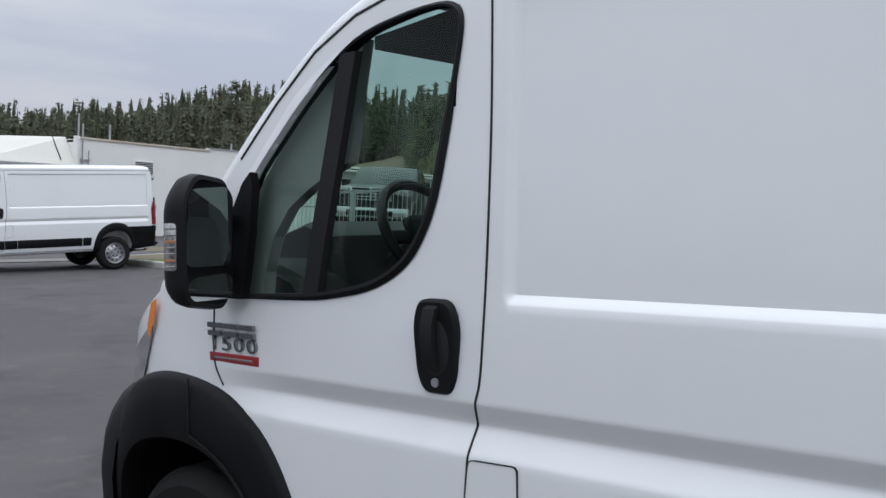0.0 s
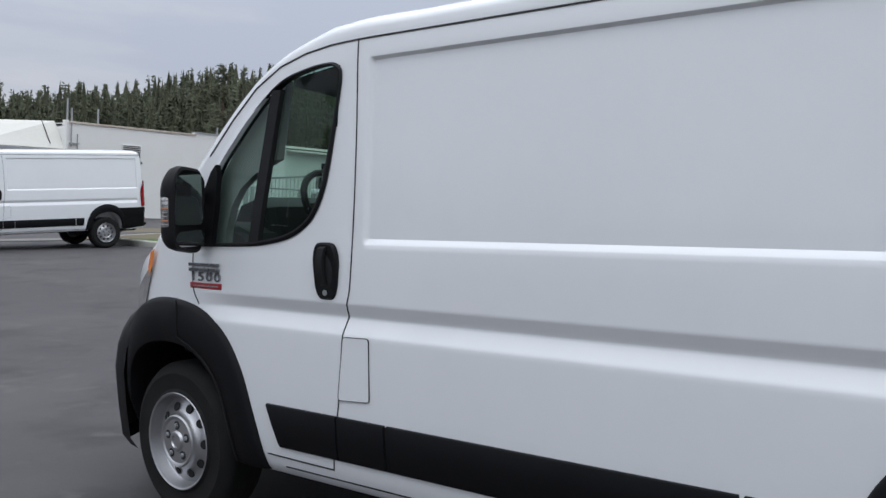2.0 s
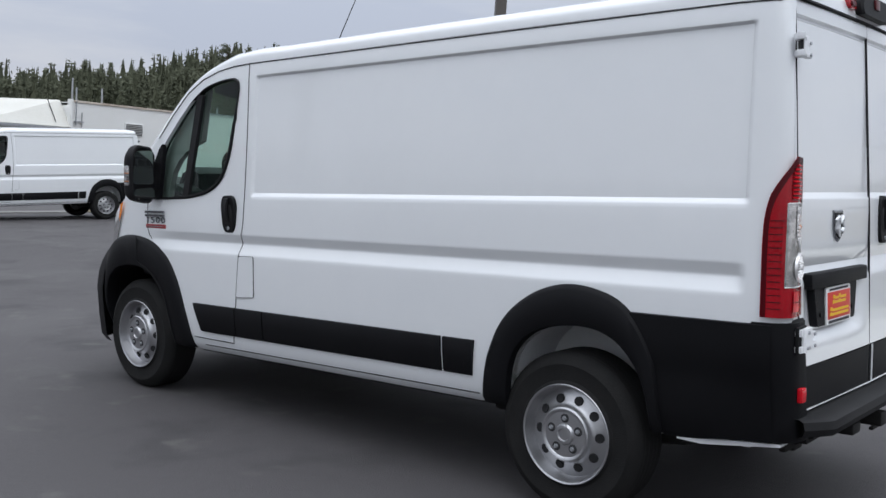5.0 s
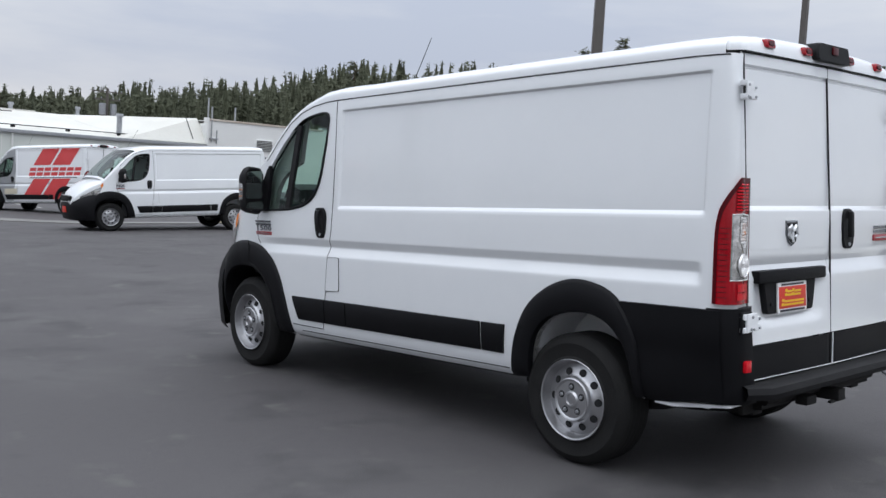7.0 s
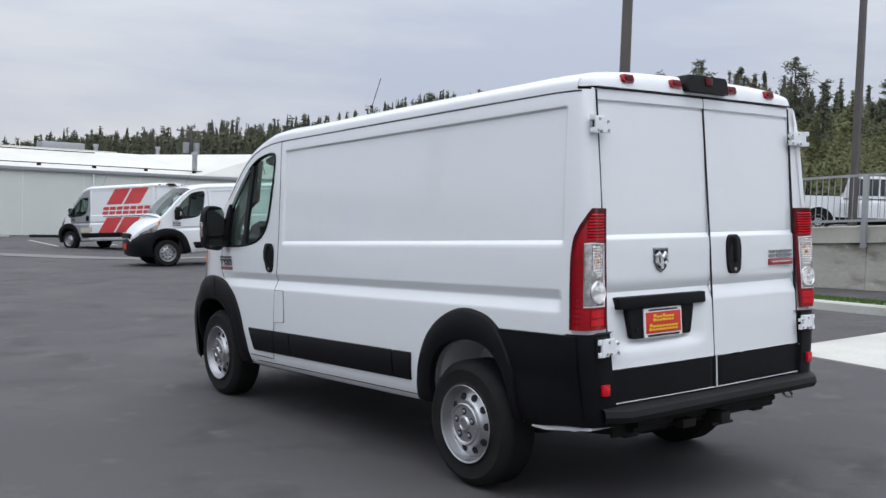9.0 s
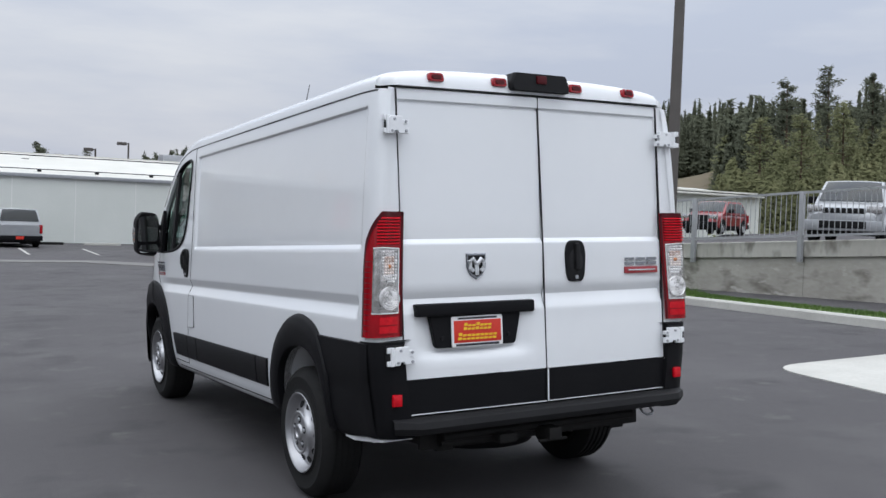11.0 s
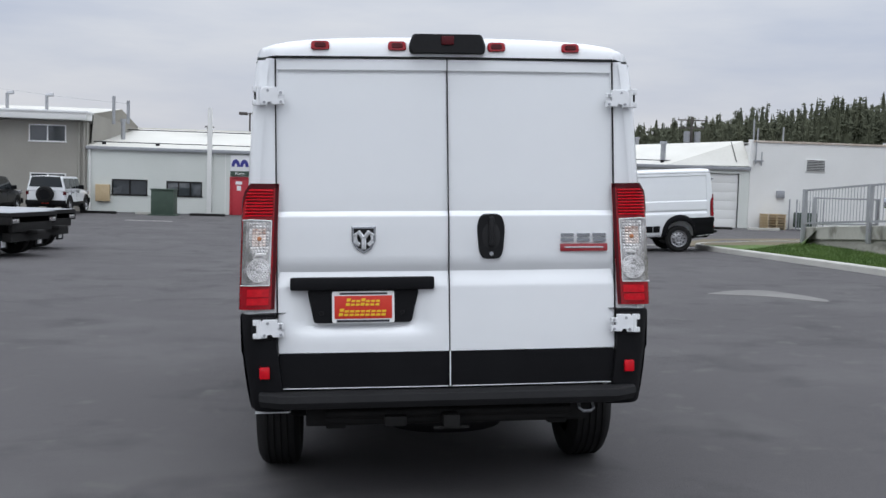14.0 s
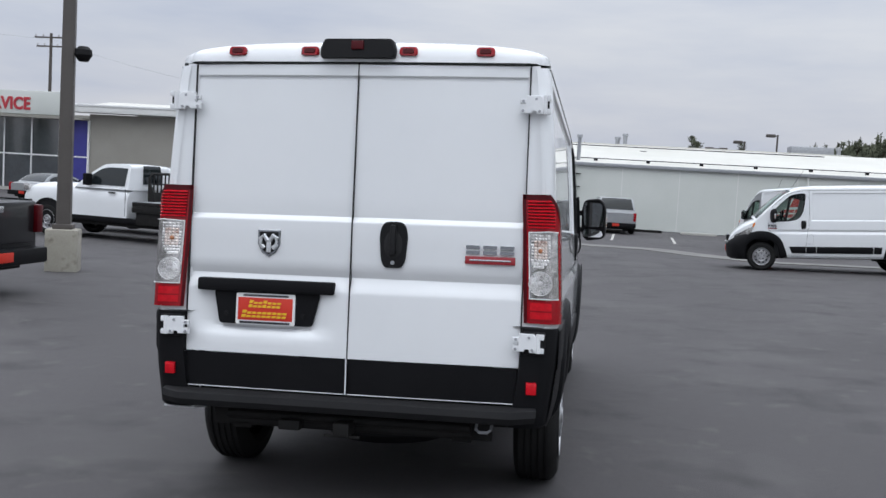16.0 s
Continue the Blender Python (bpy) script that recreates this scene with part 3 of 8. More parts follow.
def panel_van(label, m, lift=0.0, paint=None, near=True, wrap=False):
    paint = paint or M_PAINT
    van = thing("panel_van", label, "van", m=m)
    half = lambda y, z: van_side(y, z, lift)
    shoulder = lambda y: eased_table(SHOULDER, y) + lift * (1 - smooth01((y - 3.3) / 0.9))
    centre = lambda y: eased_table(CENTRE, y) + lift * (1.05 - 1.05 * smooth01((y - 3.3) / 0.9))
    left = lambda y, z, off=0.0: (-(half(y, z) + off), y, z)
    ys = [0.0, 0.01, 0.03, 0.06, 0.1, 0.14, 0.16, 0.17, 0.185, 0.2] + [0.2 + 0.025 * k for k in range(1, 119)] + [3.205, 3.212, 3.219, 3.227, 3.234, 3.24] + [3.2 + 0.024 * k for k in range(1, 90)]
    ys = sorted(y for y in ys if y < 5.34) + [5.345]
    zn = [0.47, 0.49, 0.52, 0.56, 0.60] + [0.63 + 0.03 * k for k in range(17)] + [1.096, 1.104, 1.125, 1.145, 1.158, 1.166, 1.172, 1.185, 1.20, 1.212, 1.217, 1.222, 1.23] + [1.25 + 0.03 * k for k in range(7)] + [1.450, 1.454, 1.464, 1.474, 1.48, 1.5] + [1.53 + 0.035 * k for k in range(17)] + [2.12, 2.145, 2.160, 2.166, 2.172, 2.18, 2.21, 2.24, 2.256]
    zn = sorted(set(round(z if z < 1.5 else 1.5 + (z - 1.5) * (0.756 + lift) / 0.756, 4) for z in zn))
    arches = [[((a[0] + b[0]) / 2, (a[1] + b[1]) / 2 - (0.06 if i in (0, len(o) - 1) else 0)) for i, (a, b) in enumerate(zip(o, n))] for o, n in ((curve(F_OUT, 3), curve(F_IN, 3)), (curve(R_OUT, 3), curve(R_IN, 3)))]
    raised = [(y, z + lift * 0.0) for y, z in curve(WINDOW + WINDOW[:1], 4)[:-1]]
    ztop = 2.256 + lift

    def z_at(y, z):
        top = shoulder(y)
        if y <= 3.1:
            return min(z, top)
        whole = 0.47 + (z - 0.47) * (top - 0.47) / (ztop - 0.47)
        upper = z if z < 1.44 else 1.44 + (z - 1.44) * (max(top, 1.46) - 1.44) / (ztop - 1.44)
        return upper + (whole - upper) * smooth01((y - 4.22) / 0.25)

    def shell(u, v):
        return left(u, z_at(u, v))

    def kept(u, v):
        z = z_at(u, v)
        return not (inside(raised, u, z) or any(inside(a, u, z) for a in arches) or (u > 4.9 and z < 0.92) or (u < 0.52 and z < 0.94))

    door_line = [(3.30, 2.243), (3.284, 1.9), (3.283, 1.6), (3.292, 1.30), (3.315, 1.173), (3.346, 0.84), (3.40, 0.55)]

    def in_door(u, v):
        z = z_at(u, v)
        return lerp_table([(b, a) for a, b in door_line[::-1]], z) < u < (4.30 if z > 1.15 else 4.5) and z > 0.552 and z < shoulder(u) - 0.035

    zs_list = zn
    for k in (0, 1):
        put = (lambda s: s) if k == 0 else (lambda s: moved(s, MIRROR_X))
        side = part("body_side", put(grid(shell, ys, zs_list, lambda u, v: kept(u, v) and not in_door(u, v))), paint, van, "white painted pressed steel side")
        door = part("front_door", put(grid(shell, ys, zs_list, lambda u, v: kept(u, v) and in_door(u, v))), M_CARSILVER if wrap else paint, van, "white painted cab door")
        # glazing, its rubber surround and the bar between the panes
        out_l, in_l, wide = raised, [], []
        cy, cz = sum(p[0] for p in raised) / len(raised), sum(p[1] for p in raised) / len(raised)
        for y, z in raised:
            d = math.hypot(y - cy, z - cz)
            thin = 0.25 if y > 3.80 and z > 1.52 else 0.7 if z > 1.9 else 1.0
            in_l.append((y + (cy - y) * 0.010 * thin / d, z + (cz - z) * 0.010 * thin / d))
            wide.append((y - (cy - y) * 0.013 * thin / d, z - (cz - z) * 0.013 * thin / d))
        rows = [[left(y, z, 0.003) for y, z in wide + wide[:1]], [left(y, z, 0.012) for y, z in out_l + out_l[:1]], [left(y, z, 0.010) for y, z in in_l + in_l[:1]], [left(y, z, -0.016) for y, z in in_l + in_l[:1]], [left(y, z, -0.035) for y, z in out_l + out_l[:1]]]
        part("window_surround", put(loft_ring(rows)), M_RUBBER, door, "black rubber window surround")
        # painted frame along the raked front edge of the opening
        edge = [(y, z, math.hypot(y - cy, z - cz)) for y, z in raised if y > 3.70 and z > 1.49]
        ease = [min(1.0, 0.12 + 0.16 * min(i, len(edge) - 1 - i)) for i in range(len(edge))]
        rows = [[left(y + (y - cy) * q * e / d, z + (z - cz) * q * e / d, o * e) for (y, z, d), e in zip(edge, ease)] for q, o in ((0.036, 0.0025), (0.020, 0.005), (0.006, 0.006), (0.001, 0.013), (-0.004, 0.013), (-0.005, -0.012))]
        part("window_frame", put(loft_ring(rows)), M_CARSILVER if wrap else paint, door, "white painted window frame")
        bar = [(3.762, 2.085), (3.80, 1.86), (3.85, 1.60), (3.873, 1.450)]
        part("window_bar", put(join(*[(lambda a, b: loft_ring([[left(y - 0.034, z, -0.012) for y, z in (a, b)], [left(y - 0.030, z, 0.010) for y, z in (a, b)], [left(y + 0.028, z, 0.010) for y, z in (a, b)], [left(y + 0.032, z, -0.012) for y, z in (a, b)]]))(a, b) for a, b in zip(bar, bar[1:])])), M_STEP, door, "black upright bar between window panes")
        pane = [left(y, z, -0.008) for y, z in raised]
        # grey pillar lining behind the quarter pane
        lining = [(4.23, 1.43), (4.235, 1.55), (4.20, 1.70), (4.06, 1.87), (3.93, 2.00), (3.76, 2.13), (3.775, 2.02), (3.80, 1.80), (3.87, 1.775), (3.95, 1.735), (4.035, 1.68), (4.095, 1.60), (4.125, 1.50), (4.13, 1.43)]
        n = len(lining)
        part("pillar_lining", put(([left(y, z, o) for o in (-0.045, -0.085) for y, z in lining], [tuple(range(n)), tuple(range(2 * n - 1, n - 1, -1))] + [(i, (i + 1) % n, n + (i + 1) % n, n + i) for i in range(n)])), M_LINING, door, "grey cloth pillar lining", smooth=0)
        glass = part("side_window", put((pane, [tuple(range(len(pane)))])), M_GLASS, door, "green tinted cab window", smooth=0)
        glass.visible_shadow = False
        # mirror foot, arm and case
        foot = [left(y, z, 0.004) for y, z in ((4.245, 1.425), (4.135, 1.425), (4.112, 1.60), (4.104, 1.745), (4.118, 1.785), (4.150, 1.755), (4.225, 1.62))]
        foot2 = [(p[0] - 0.028, p[1], p[2]) for p in foot]
        n = len(foot)
        part("mirror_foot", put((foot + foot2, [tuple(range(n)), tuple(range(2 * n - 1, n - 1, -1))] + [(i, (i + 1) % n, n + (i + 1) % n, n + i) for i in range(n)])), M_TRIM, door, "black plastic mirror foot")
        mirror = new("wing_mirror")
        mirror.parent = van
        mirror.matrix_basis = Matrix.Translation((-1.152 if k == 0 else 1.152, 4.162, 1.588)) @ pose(0, 0, 0, 0, 0, 11 if k == 0 else -11)
        put_m = (lambda s: s) if k == 0 else (lambda s: moved(s, MIRROR_X))
        case = []
        outline = rounded([(-0.110, -0.165), (0.07, -0.190), (0.11, -0.12), (0.11, 0.10), (0.085, 0.175), (-0.06, 0.188), (-0.11, 0.12)], 0.055)
        for d, s in ((-0.035, 0.93), (-0.030, 1.0), (0.0, 1.02), (0.03, 0.98), (0.055, 0.87), (0.075, 0.62), (0.082, 0.3)):
            case.append([(x * s, d + 0.04 * (x / 0.125) * 0.4, z * s) for x, z in outline + outline[:1]])
        v, f = loft_ring(case)
        f.append(tuple(6 * (len(outline) + 1) + i for i in range(len(outline))))
        part("mirror_case", put_m((v, f)), M_RUBBER, mirror, "black plastic mirror case")
        for za, zb, nm in ((-0.065, 0.155, "mirror_glass"), (-0.158, -0.085, "lower_mirror_glass")):
            g = rounded([(-0.096, za), (0.082, za), (0.094, zb - 0.03), (0.07, zb), (-0.078, zb - 0.01)], 0.03)
            part(nm, put_m(prism(g, -0.036, -0.028)), M_MIRROR, mirror, "mirror glass", smooth=0)
        face = rounded([(-0.103, -0.16), (0.065, -0.182), (0.103, -0.11), (0.103, 0.10), (0.08, 0.166), (-0.058, 0.178), (-0.103, 0.11)], 0.05)
        part("mirror_face", put_m(prism(face, -0.026, 0.0)), M_TRIM, mirror)
        part("turn_signal", put_m(box(-0.1135, -0.08, -0.022, 0.026, -0.075, 0.055, 0.008)), M_LAMP_CLEAR, mirror, "clear ribbed turn signal")
        for q in range(7):
            part("signal_rib", put_m(box(-0.1150, -0.10, -0.018, 0.022, -0.066 + q * 0.017, -0.060 + q * 0.017, 0.001)), M_LAMP_AMBER if q % 3 == 1 else M_LAMP_CLEAR, mirror)
        for z0 in (0.035, -0.115):
            part("mirror_arm", put_m(box(0.06, 0.17, 0.0, 0.055, z0, z0 + 0.045, 0.014)), M_TRIM, mirror, "black mirror arm")
        # door handle
        hz, hy = 1.345, 3.42
        hd = new("door_handle")
        hd.parent = door
        hd.matrix_basis = Matrix.Translation((-(half(hy, hz) + 0.002) if k == 0 else half(hy, hz) + 0.002, hy, hz)) @ pose(0, 0, 0, 0, -3 if k == 0 else 3, 0)
        plate = rounded([(-0.060, -0.07), (-0.042, -0.113), (0.042, -0.113), (0.060, -0.07), (0.068, 0.05), (0.050, 0.113), (-0.050, 0.113), (-0.068, 0.05)], 0.04)
        part("escutcheon", put(prism(plate, -0.016, 0.01, "x", 0.006)), M_RUBBER, hd, "black oval handle plate")
        part("grip", put(moved(prism([(0.100, -0.012), (0.092, -0.030), (0.055, -0.044), (0.0, -0.047), (-0.04, -0.038), (-0.062, -0.014), (-0.052, -0.014), (-0.035, -0.026), (0.0, -0.032), (0.05, -0.030), (0.078, -0.020), (0.086, -0.012)], -0.018, 0.018, "y"), Matrix(((0, 0, 1, 0), (0, 1, 0, 0), (1, 0, 0, 0), (0, 0, 0, 1))))), M_STEP, hd, "black upright pull grip")
        part("grip_cup", put(moved(lathe([(-0.018, 0.0), (-0.018, 0.042), (-0.015, 0.048)], 20), Matrix.Diagonal((1, 1, 1.5, 1)))), M_SEAM, hd)
        part("lock", put(moved(lathe([(-0.02, 0.0), (-0.02, 0.011), (-0.012, 0.012)], 14), Matrix.Translation((0, 0.0, -0.085)))), M_GALV, hd)
        # gaps between panels
        sm = lambda pts: [left(y, z) for y, z in pts]
        out_dir = (-1, 0, 0.06)
        # the last ribbon, low on the sill, draws its lip's shading as a dark line
        for nm, line in (("door_gap", curve(door_line, 26)), ("fender_gap", curve([(4.25, 1.165), (4.29, 1.24), (4.30, 1.36), (4.30, 1.42)], 4)), ("sill_gap", [(3.40, 0.552), (3.6, 0.553), (3.80, 0.556)]), ("sill_seam", [(1.50 + 0.1 * i, 0.512) for i in range(23)])):
            part(nm, put(ribbon(sm(line), out_dir, 0.0055, 0.002)), M_SEAM, side)
        gut = [(y, shoulder(y) - 0.008) for y in [0.06, 0.1, 0.15] + [0.25 + 0.1 * i for i in range(30)] + [3.3, 3.45, 3.6, 3.75, 3.9, 4.05, 4.2]]
        part("roof_gap", put(ribbon(sm(gut), (-1, 0, 0.4), 0.007, 0.0025)), M_SEAM, side, "dark gap under roof edge")
        if k == 0:
            fl = rounded([(3.318, 1.092), (3.18, 1.096), (3.178, 0.852), (3.348, 0.842)], 0.015, 3)
            fd = [left(y, z, 0.004) for y, z in fl]
            flap = part("fuel_flap", (fd, [tuple(range(len(fd)))]), paint, van, "white fuel filler flap", smooth=0)
            part("flap_gap", ribbon(sm(fl + fl[:1]), out_dir, 0.0026, 0.005), M_SEAM, flap)
        # moulded trim along the sill
        cuts = [(3.778, 3.36), (3.350, 3.102), (3.090, 1.724), (1.706, 1.511)] if k == 0 else [(3.778, 3.36), (3.352, 1.724), (1.706, 1.511)]
        for y0, y1 in cuts:
            yy = [y0 + (y1 - y0) * i / 12 for i in range(13)]
            lead = lambda y, z: y - (0.075 * (0.776 - z) / 0.183 if y0 == 3.778 and y > 3.7 else -0.02 * (0.776 - z) / 0.183 if y1 == 1.511 and y < 1.56 else 0)
            zz = [(0.776, 0.0), (0.774, 0.010), (0.768, 0.014), (0.69, 0.015), (0.61, 0.014), (0.600, 0.010), (0.597, 0.0)]
            rows = [[left(lead(y, z), z, o) for y in yy] for z, o in zz]
            v, f = loft_ring(rows)
            w = len(yy)
            f += [tuple(i * w for i in range(len(zz))), tuple(i * w + w - 1 for i in range(len(zz)))[::-1]]
            part("side_moulding", put((v, f)), M_TRIM, van, "black side moulding")
        # arches: moulding and housing
        for o, n_, nm, deep, mt in ((F_OUT, F_IN, "front_wheel_arch", 0.60, M_RUBBER), (R_OUT, R_IN, "rear_wheel_arch", 0.66, M_LINER)):
            oc, ic = curve(o, 5), curve(n_, 5)
            rows = []
            for s, off in ((0.0, 0.0), (0.03, 0.014), (0.12, 0.026), (0.5, 0.034), (0.85, 0.030), (0.97, 0.022), (1.0, 0.008)):
                rows.append([left(a[0] + (b[0] - a[0]) * s, a[1] + (b[1] - a[1]) * s, off + (0.17 * max(0, a[0] - 4.55) ** 1.3 * smooth01((a[1] - 0.40) / 0.35) if a[0] > 4.55 else 0)) for a, b in zip(oc, ic)])
            rows.append([(p[0] + 0.07, p[1], p[2]) for p in rows[-1]])
            arch = part(nm, put(loft_ring(rows)), M_TRIM, van, "black moulded wheel arch trim")
            if o is F_OUT:
                mid = [(a, b) for a, b in zip(oc, ic) if a[0] < 4.42]
                cut = [(mid[0][0][0] + (mid[0][1][0] - mid[0][0][0]) * q, mid[0][0][1] + (mid[0][1][1] - mid[0][0][1]) * q) for q in (0.0, 0.3, 0.6, 0.8)] + [(a[0] + (b[0] - a[0]) * 0.84, a[1] + (b[1] - a[1]) * 0.84) for a, b in mid[2:]]
                part("arch_split", put(ribbon([left(y, z, 0.033) for y, z in cut], (-1, 0, 0.15), 0.0035, 0.003)), M_STEP, arch)
            rows2 = [[(-(half(b[0], b[1]) - 0.02), b[0], b[1]) for b in ic], [(-deep, b[0], b[1]) for b in ic]]
            v, f = loft_ring(rows2)
            f.append(tuple(len(ic) + i for i in range(len(ic))))
            part("wheel_housing", put((v, f)), mt, arch, "pale grey wheel housing" if mt is M_LINER else "dark wheel housing")
        # lower corner cladding behind the rear wheel
        qz = [0.47, 0.50, 0.6, 0.7, 0.785, 0.802, 0.9, 0.96, 0.985]
        qrow = []
        for z in qz:
            y0 = lerp_table([(0.48, 0.53), (0.70, 0.575), (0.86, 0.63), (0.985, 0.71)], z)
            qrow.append([left(y, z + 0.045 * smooth01((0.60 - z) / 0.12) * smooth01((0.50 - y) / 0.4), 0.014 - 0.006 * smooth01((0.80 - z) / 0.015) - 0.012 * smooth01((0.85 - z) / 0.3) * smooth01((0.45 - y) / 0.3)) for y in [y0 + (0.055 - y0) * i / 12 for i in range(13)]])
        qrow.append([(p[0] + 0.02, p[1], p[2] + 0.004) for p in qrow[-1]])
        part("rear_quarter_cladding", put(loft_ring(qrow)), M_TRIM, van, "black lower rear quarter cladding")
        cor = [(-1.034, 0.135), (-1.034, 0.07), (-1.018, 0.018), (-0.985, -0.012), (-0.935, -0.024), (-0.862, -0.022), (-0.855, 0.01)]
        rows = [[(x + ins, y, z) for x, y in cor] for z, ins in ((0.517, 0.060), (0.530, 0.046), (0.6, 0.037), (0.72, 0.022), (0.8, 0.011), (0.97, 0), (0.995, 0.004))]
        rows.append([(x * 0.93, y + 0.03 if y < 0.05 else y, 1.0) for x, y in cor])
        part("corner_cladding", put(loft_ring(rows)), M_TRIM, van, "black rear corner cladding")
        part("rear_reflector", put(box(-0.937, -0.887, -0.040, -0.018, 0.680, 0.738, 0.006)), M_LAMP_RED2, van, "small red rear reflector")
        # tail lamp wrapped round the corner
        tp = [(-1.040, 0.098), (-1.044, 0.07), (-1.040, 0.035), (-1.026, 0.005), (-0.996, -0.012), (-0.955, -0.016), (-0.910, -0.013), (-0.863, -0.006)]

        def lamp_point(u, z):
            i = min(int(u), len(tp) - 2)
            t = u - i
            x, y = tp[i][0] + (tp[i + 1][0] - tp[i][0]) * t, tp[i][1] + (tp[i + 1][1] - tp[i][1]) * t
            return (x + 0.045 * (z - 1.02), y, z)

        def front_edge(z):
            """Where the lamp's forward edge runs: it leans back towards the pointed top."""
            return eased_table([(1.02, 0.0), (1.36, 0.0), (1.46, 0.55), (1.53, 1.6), (1.585, 2.75), (1.635, 3.9)], z)

        on_lamp = lambda u, z, o: Vector(lamp_point(u, z)) + Vector((-0.004, -0.008, 0)) * o
        span = lambda q, z, inner=0.0: front_edge(z) + inner + (7 - front_edge(z) - inner) * q
        heights = [1.018 + 0.617 * i / 30 for i in range(31)]
        lamp = part("tail_lamp", put(grid(lambda q, z: lamp_point(span(q, z), z), [i / 18 for i in range(19)], heights)), M_LAMP_RED, van, "tall red tail lamp with clear middle")
        part("lamp_rim", put(join(grid(lambda q, z: on_lamp(front_edge(z) + 0.75 * q, z, 0.35), [0, 0.5, 1], heights), grid(lambda q, z: on_lamp(6.68 + 0.32 * q, z, 0.4), [0, 1], heights), grid(lambda q, z: on_lamp(span(q, z), z, 0.4), [i / 10 for i in range(11)], [1.613, 1.624, 1.635]))), M_LAMP_DARK, lamp, "dark red lamp rim")
        for q in range(9):
            z0 = 1.472 + q * 0.0155
            part("lamp_rib", put(grid(lambda w, z: on_lamp(max(front_edge(z) + 0.7, 3.3) + (6.5 - max(front_edge(z) + 0.7, 3.3)) * w, z, 1.1 if abs(z - z0 - 0.004) < 0.0025 else 0.25), [i / 8 for i in range(9)], [z0, z0 + 0.003, z0 + 0.006, z0 + 0.0105])), M_LAMP_RED2, lamp)
            # darker red strip paints the shade between one rib and the next
            part("rib_shadow_gap", put(grid(lambda w, z: on_lamp(max(front_edge(z) + 0.7, 3.3) + (6.5 - max(front_edge(z) + 0.7, 3.3)) * w, z, 0.3), [i / 8 for i in range(9)], [z0 + 0.0107, z0 + 0.0153])), M_LAMP_DARK, lamp)
        part("clear_lens", put(grid(lambda u, z: on_lamp(u, z, 0.35), [2.75, 3.0, 3.3, 3.7, 4.15, 4.6, 5.0, 5.5, 6.0, 6.45], [1.136 + 0.320 * i / 10 for i in range(11)])), M_LAMP_CLEAR, lamp, "clear lamp section")
        part("lens_frame", put(join(*[tube([on_lamp(u, z, 0.9) for u, z in run], 0.0028, 5) for run in ([(2.75, 1.456), (4.2, 1.458), (6.45, 1.452)], [(2.75, 1.136), (4.6, 1.136), (6.45, 1.136)], [(6.45, 1.136), (6.45, 1.30), (6.45, 1.452)])])), M_WHITE, lamp)
        # the faceted flasher lens: a tapering shield of small prisms
        facets, rosy = [], []
        for i in range(11):
            za = 1.283 + i * 0.0148
            ua, ub = 4.05 + 0.85 * max(0.0, (1.33 - za) / 0.05) ** 1.5, 6.30 - 0.35 * smooth01((1.31 - za) / 0.04)
            for j in range(6):
                c0, c1 = ua + (ub - ua) * j / 6, ua + (ub - ua) * (j + 0.9) / 6
                v = [on_lamp(c0, za, 0.6), on_lamp(c1, za, 0.6), on_lamp(c1, za + 0.0132, 0.6), on_lamp(c0, za + 0.0132, 0.6), on_lamp((c0 + c1) / 2, za + 0.0066, 1.35)]
                (rosy if 3 <= i <= 8 and 1 <= j <= 4 else facets).append((v, [(0, 1, 4), (1, 2, 4), (2, 3, 4), (3, 0, 4)]))
        tagged(part("flasher_lens", put(join(*facets)), M_LENSGREY, lamp, "clear faceted flasher lens", smooth=0), kind="stuff")
        tagged(part("flasher_core", put(join(*rosy)), M_LENSPINK, lamp, "rosy facets round the amber bulb", smooth=0), kind="stuff")
        part("amber_bulb", put(moved(lathe([(-0.010, 0.0), (-0.009, 0.006), (-0.004, 0.010), (0.0, 0.011)], 14, "y"), Matrix.Translation((-0.932, -0.020, 1.365)))), M_LAMP_AMBER, lamp, "amber bulb")
        # the round reversing lens: rings of small blocks round a bright centre
        blocks = [lathe([(-0.010, 0.0), (-0.009, 0.010), (-0.004, 0.013)], 12, "y"), lathe([(-0.002, 0.0), (-0.002, 0.054), (-0.006, 0.057), (0.004, 0.059)], 36, "y")]
        for r0, r1, n in ((0.0165, 0.027, 14), (0.030, 0.040, 20), (0.043, 0.053, 26)):
            for i in range(n):
                t0, t1 = 2 * math.pi * i / n, 2 * math.pi * (i + 0.78) / n
                tm, rm = (t0 + t1) / 2, (r0 + r1) / 2
                blocks.append(([(r * math.cos(t), -0.003, r * math.sin(t)) for r, t in ((r0, t0), (r1, t0), (r1, t1), (r0, t1))] + [(rm * math.cos(tm), -0.009, rm * math.sin(tm))], [(0, 1, 4), (1, 2, 4), (2, 3, 4), (3, 0, 4)]))
        tagged(part("reversing_lens", put(moved(join(*blocks), Matrix.Translation((-0.937, -0.0215, 1.209)))), M_LENSGREY, lamp, "round clear reversing lens", smooth=0), kind="stuff")
        for za, zb in ((1.040, 1.074), (1.080, 1.118)):
            part("lower_lens", put(grid(lambda u, z: on_lamp(u, z, 0.6), [4.0, 4.5, 5.0, 5.5, 6.4], [za, (za + zb) / 2, zb])), M_LAMP_RED2, lamp)
        for q in range(14):
            z0 = 1.05 + q * 0.026
            part("side_lamp_line", put(grid(lambda w, z: on_lamp(front_edge(z) + 0.9 + w, z, 0.3), [0, 0.5, 1.0, 1.5], [z0, z0 + 0.004])), M_LAMP_DARK, lamp)
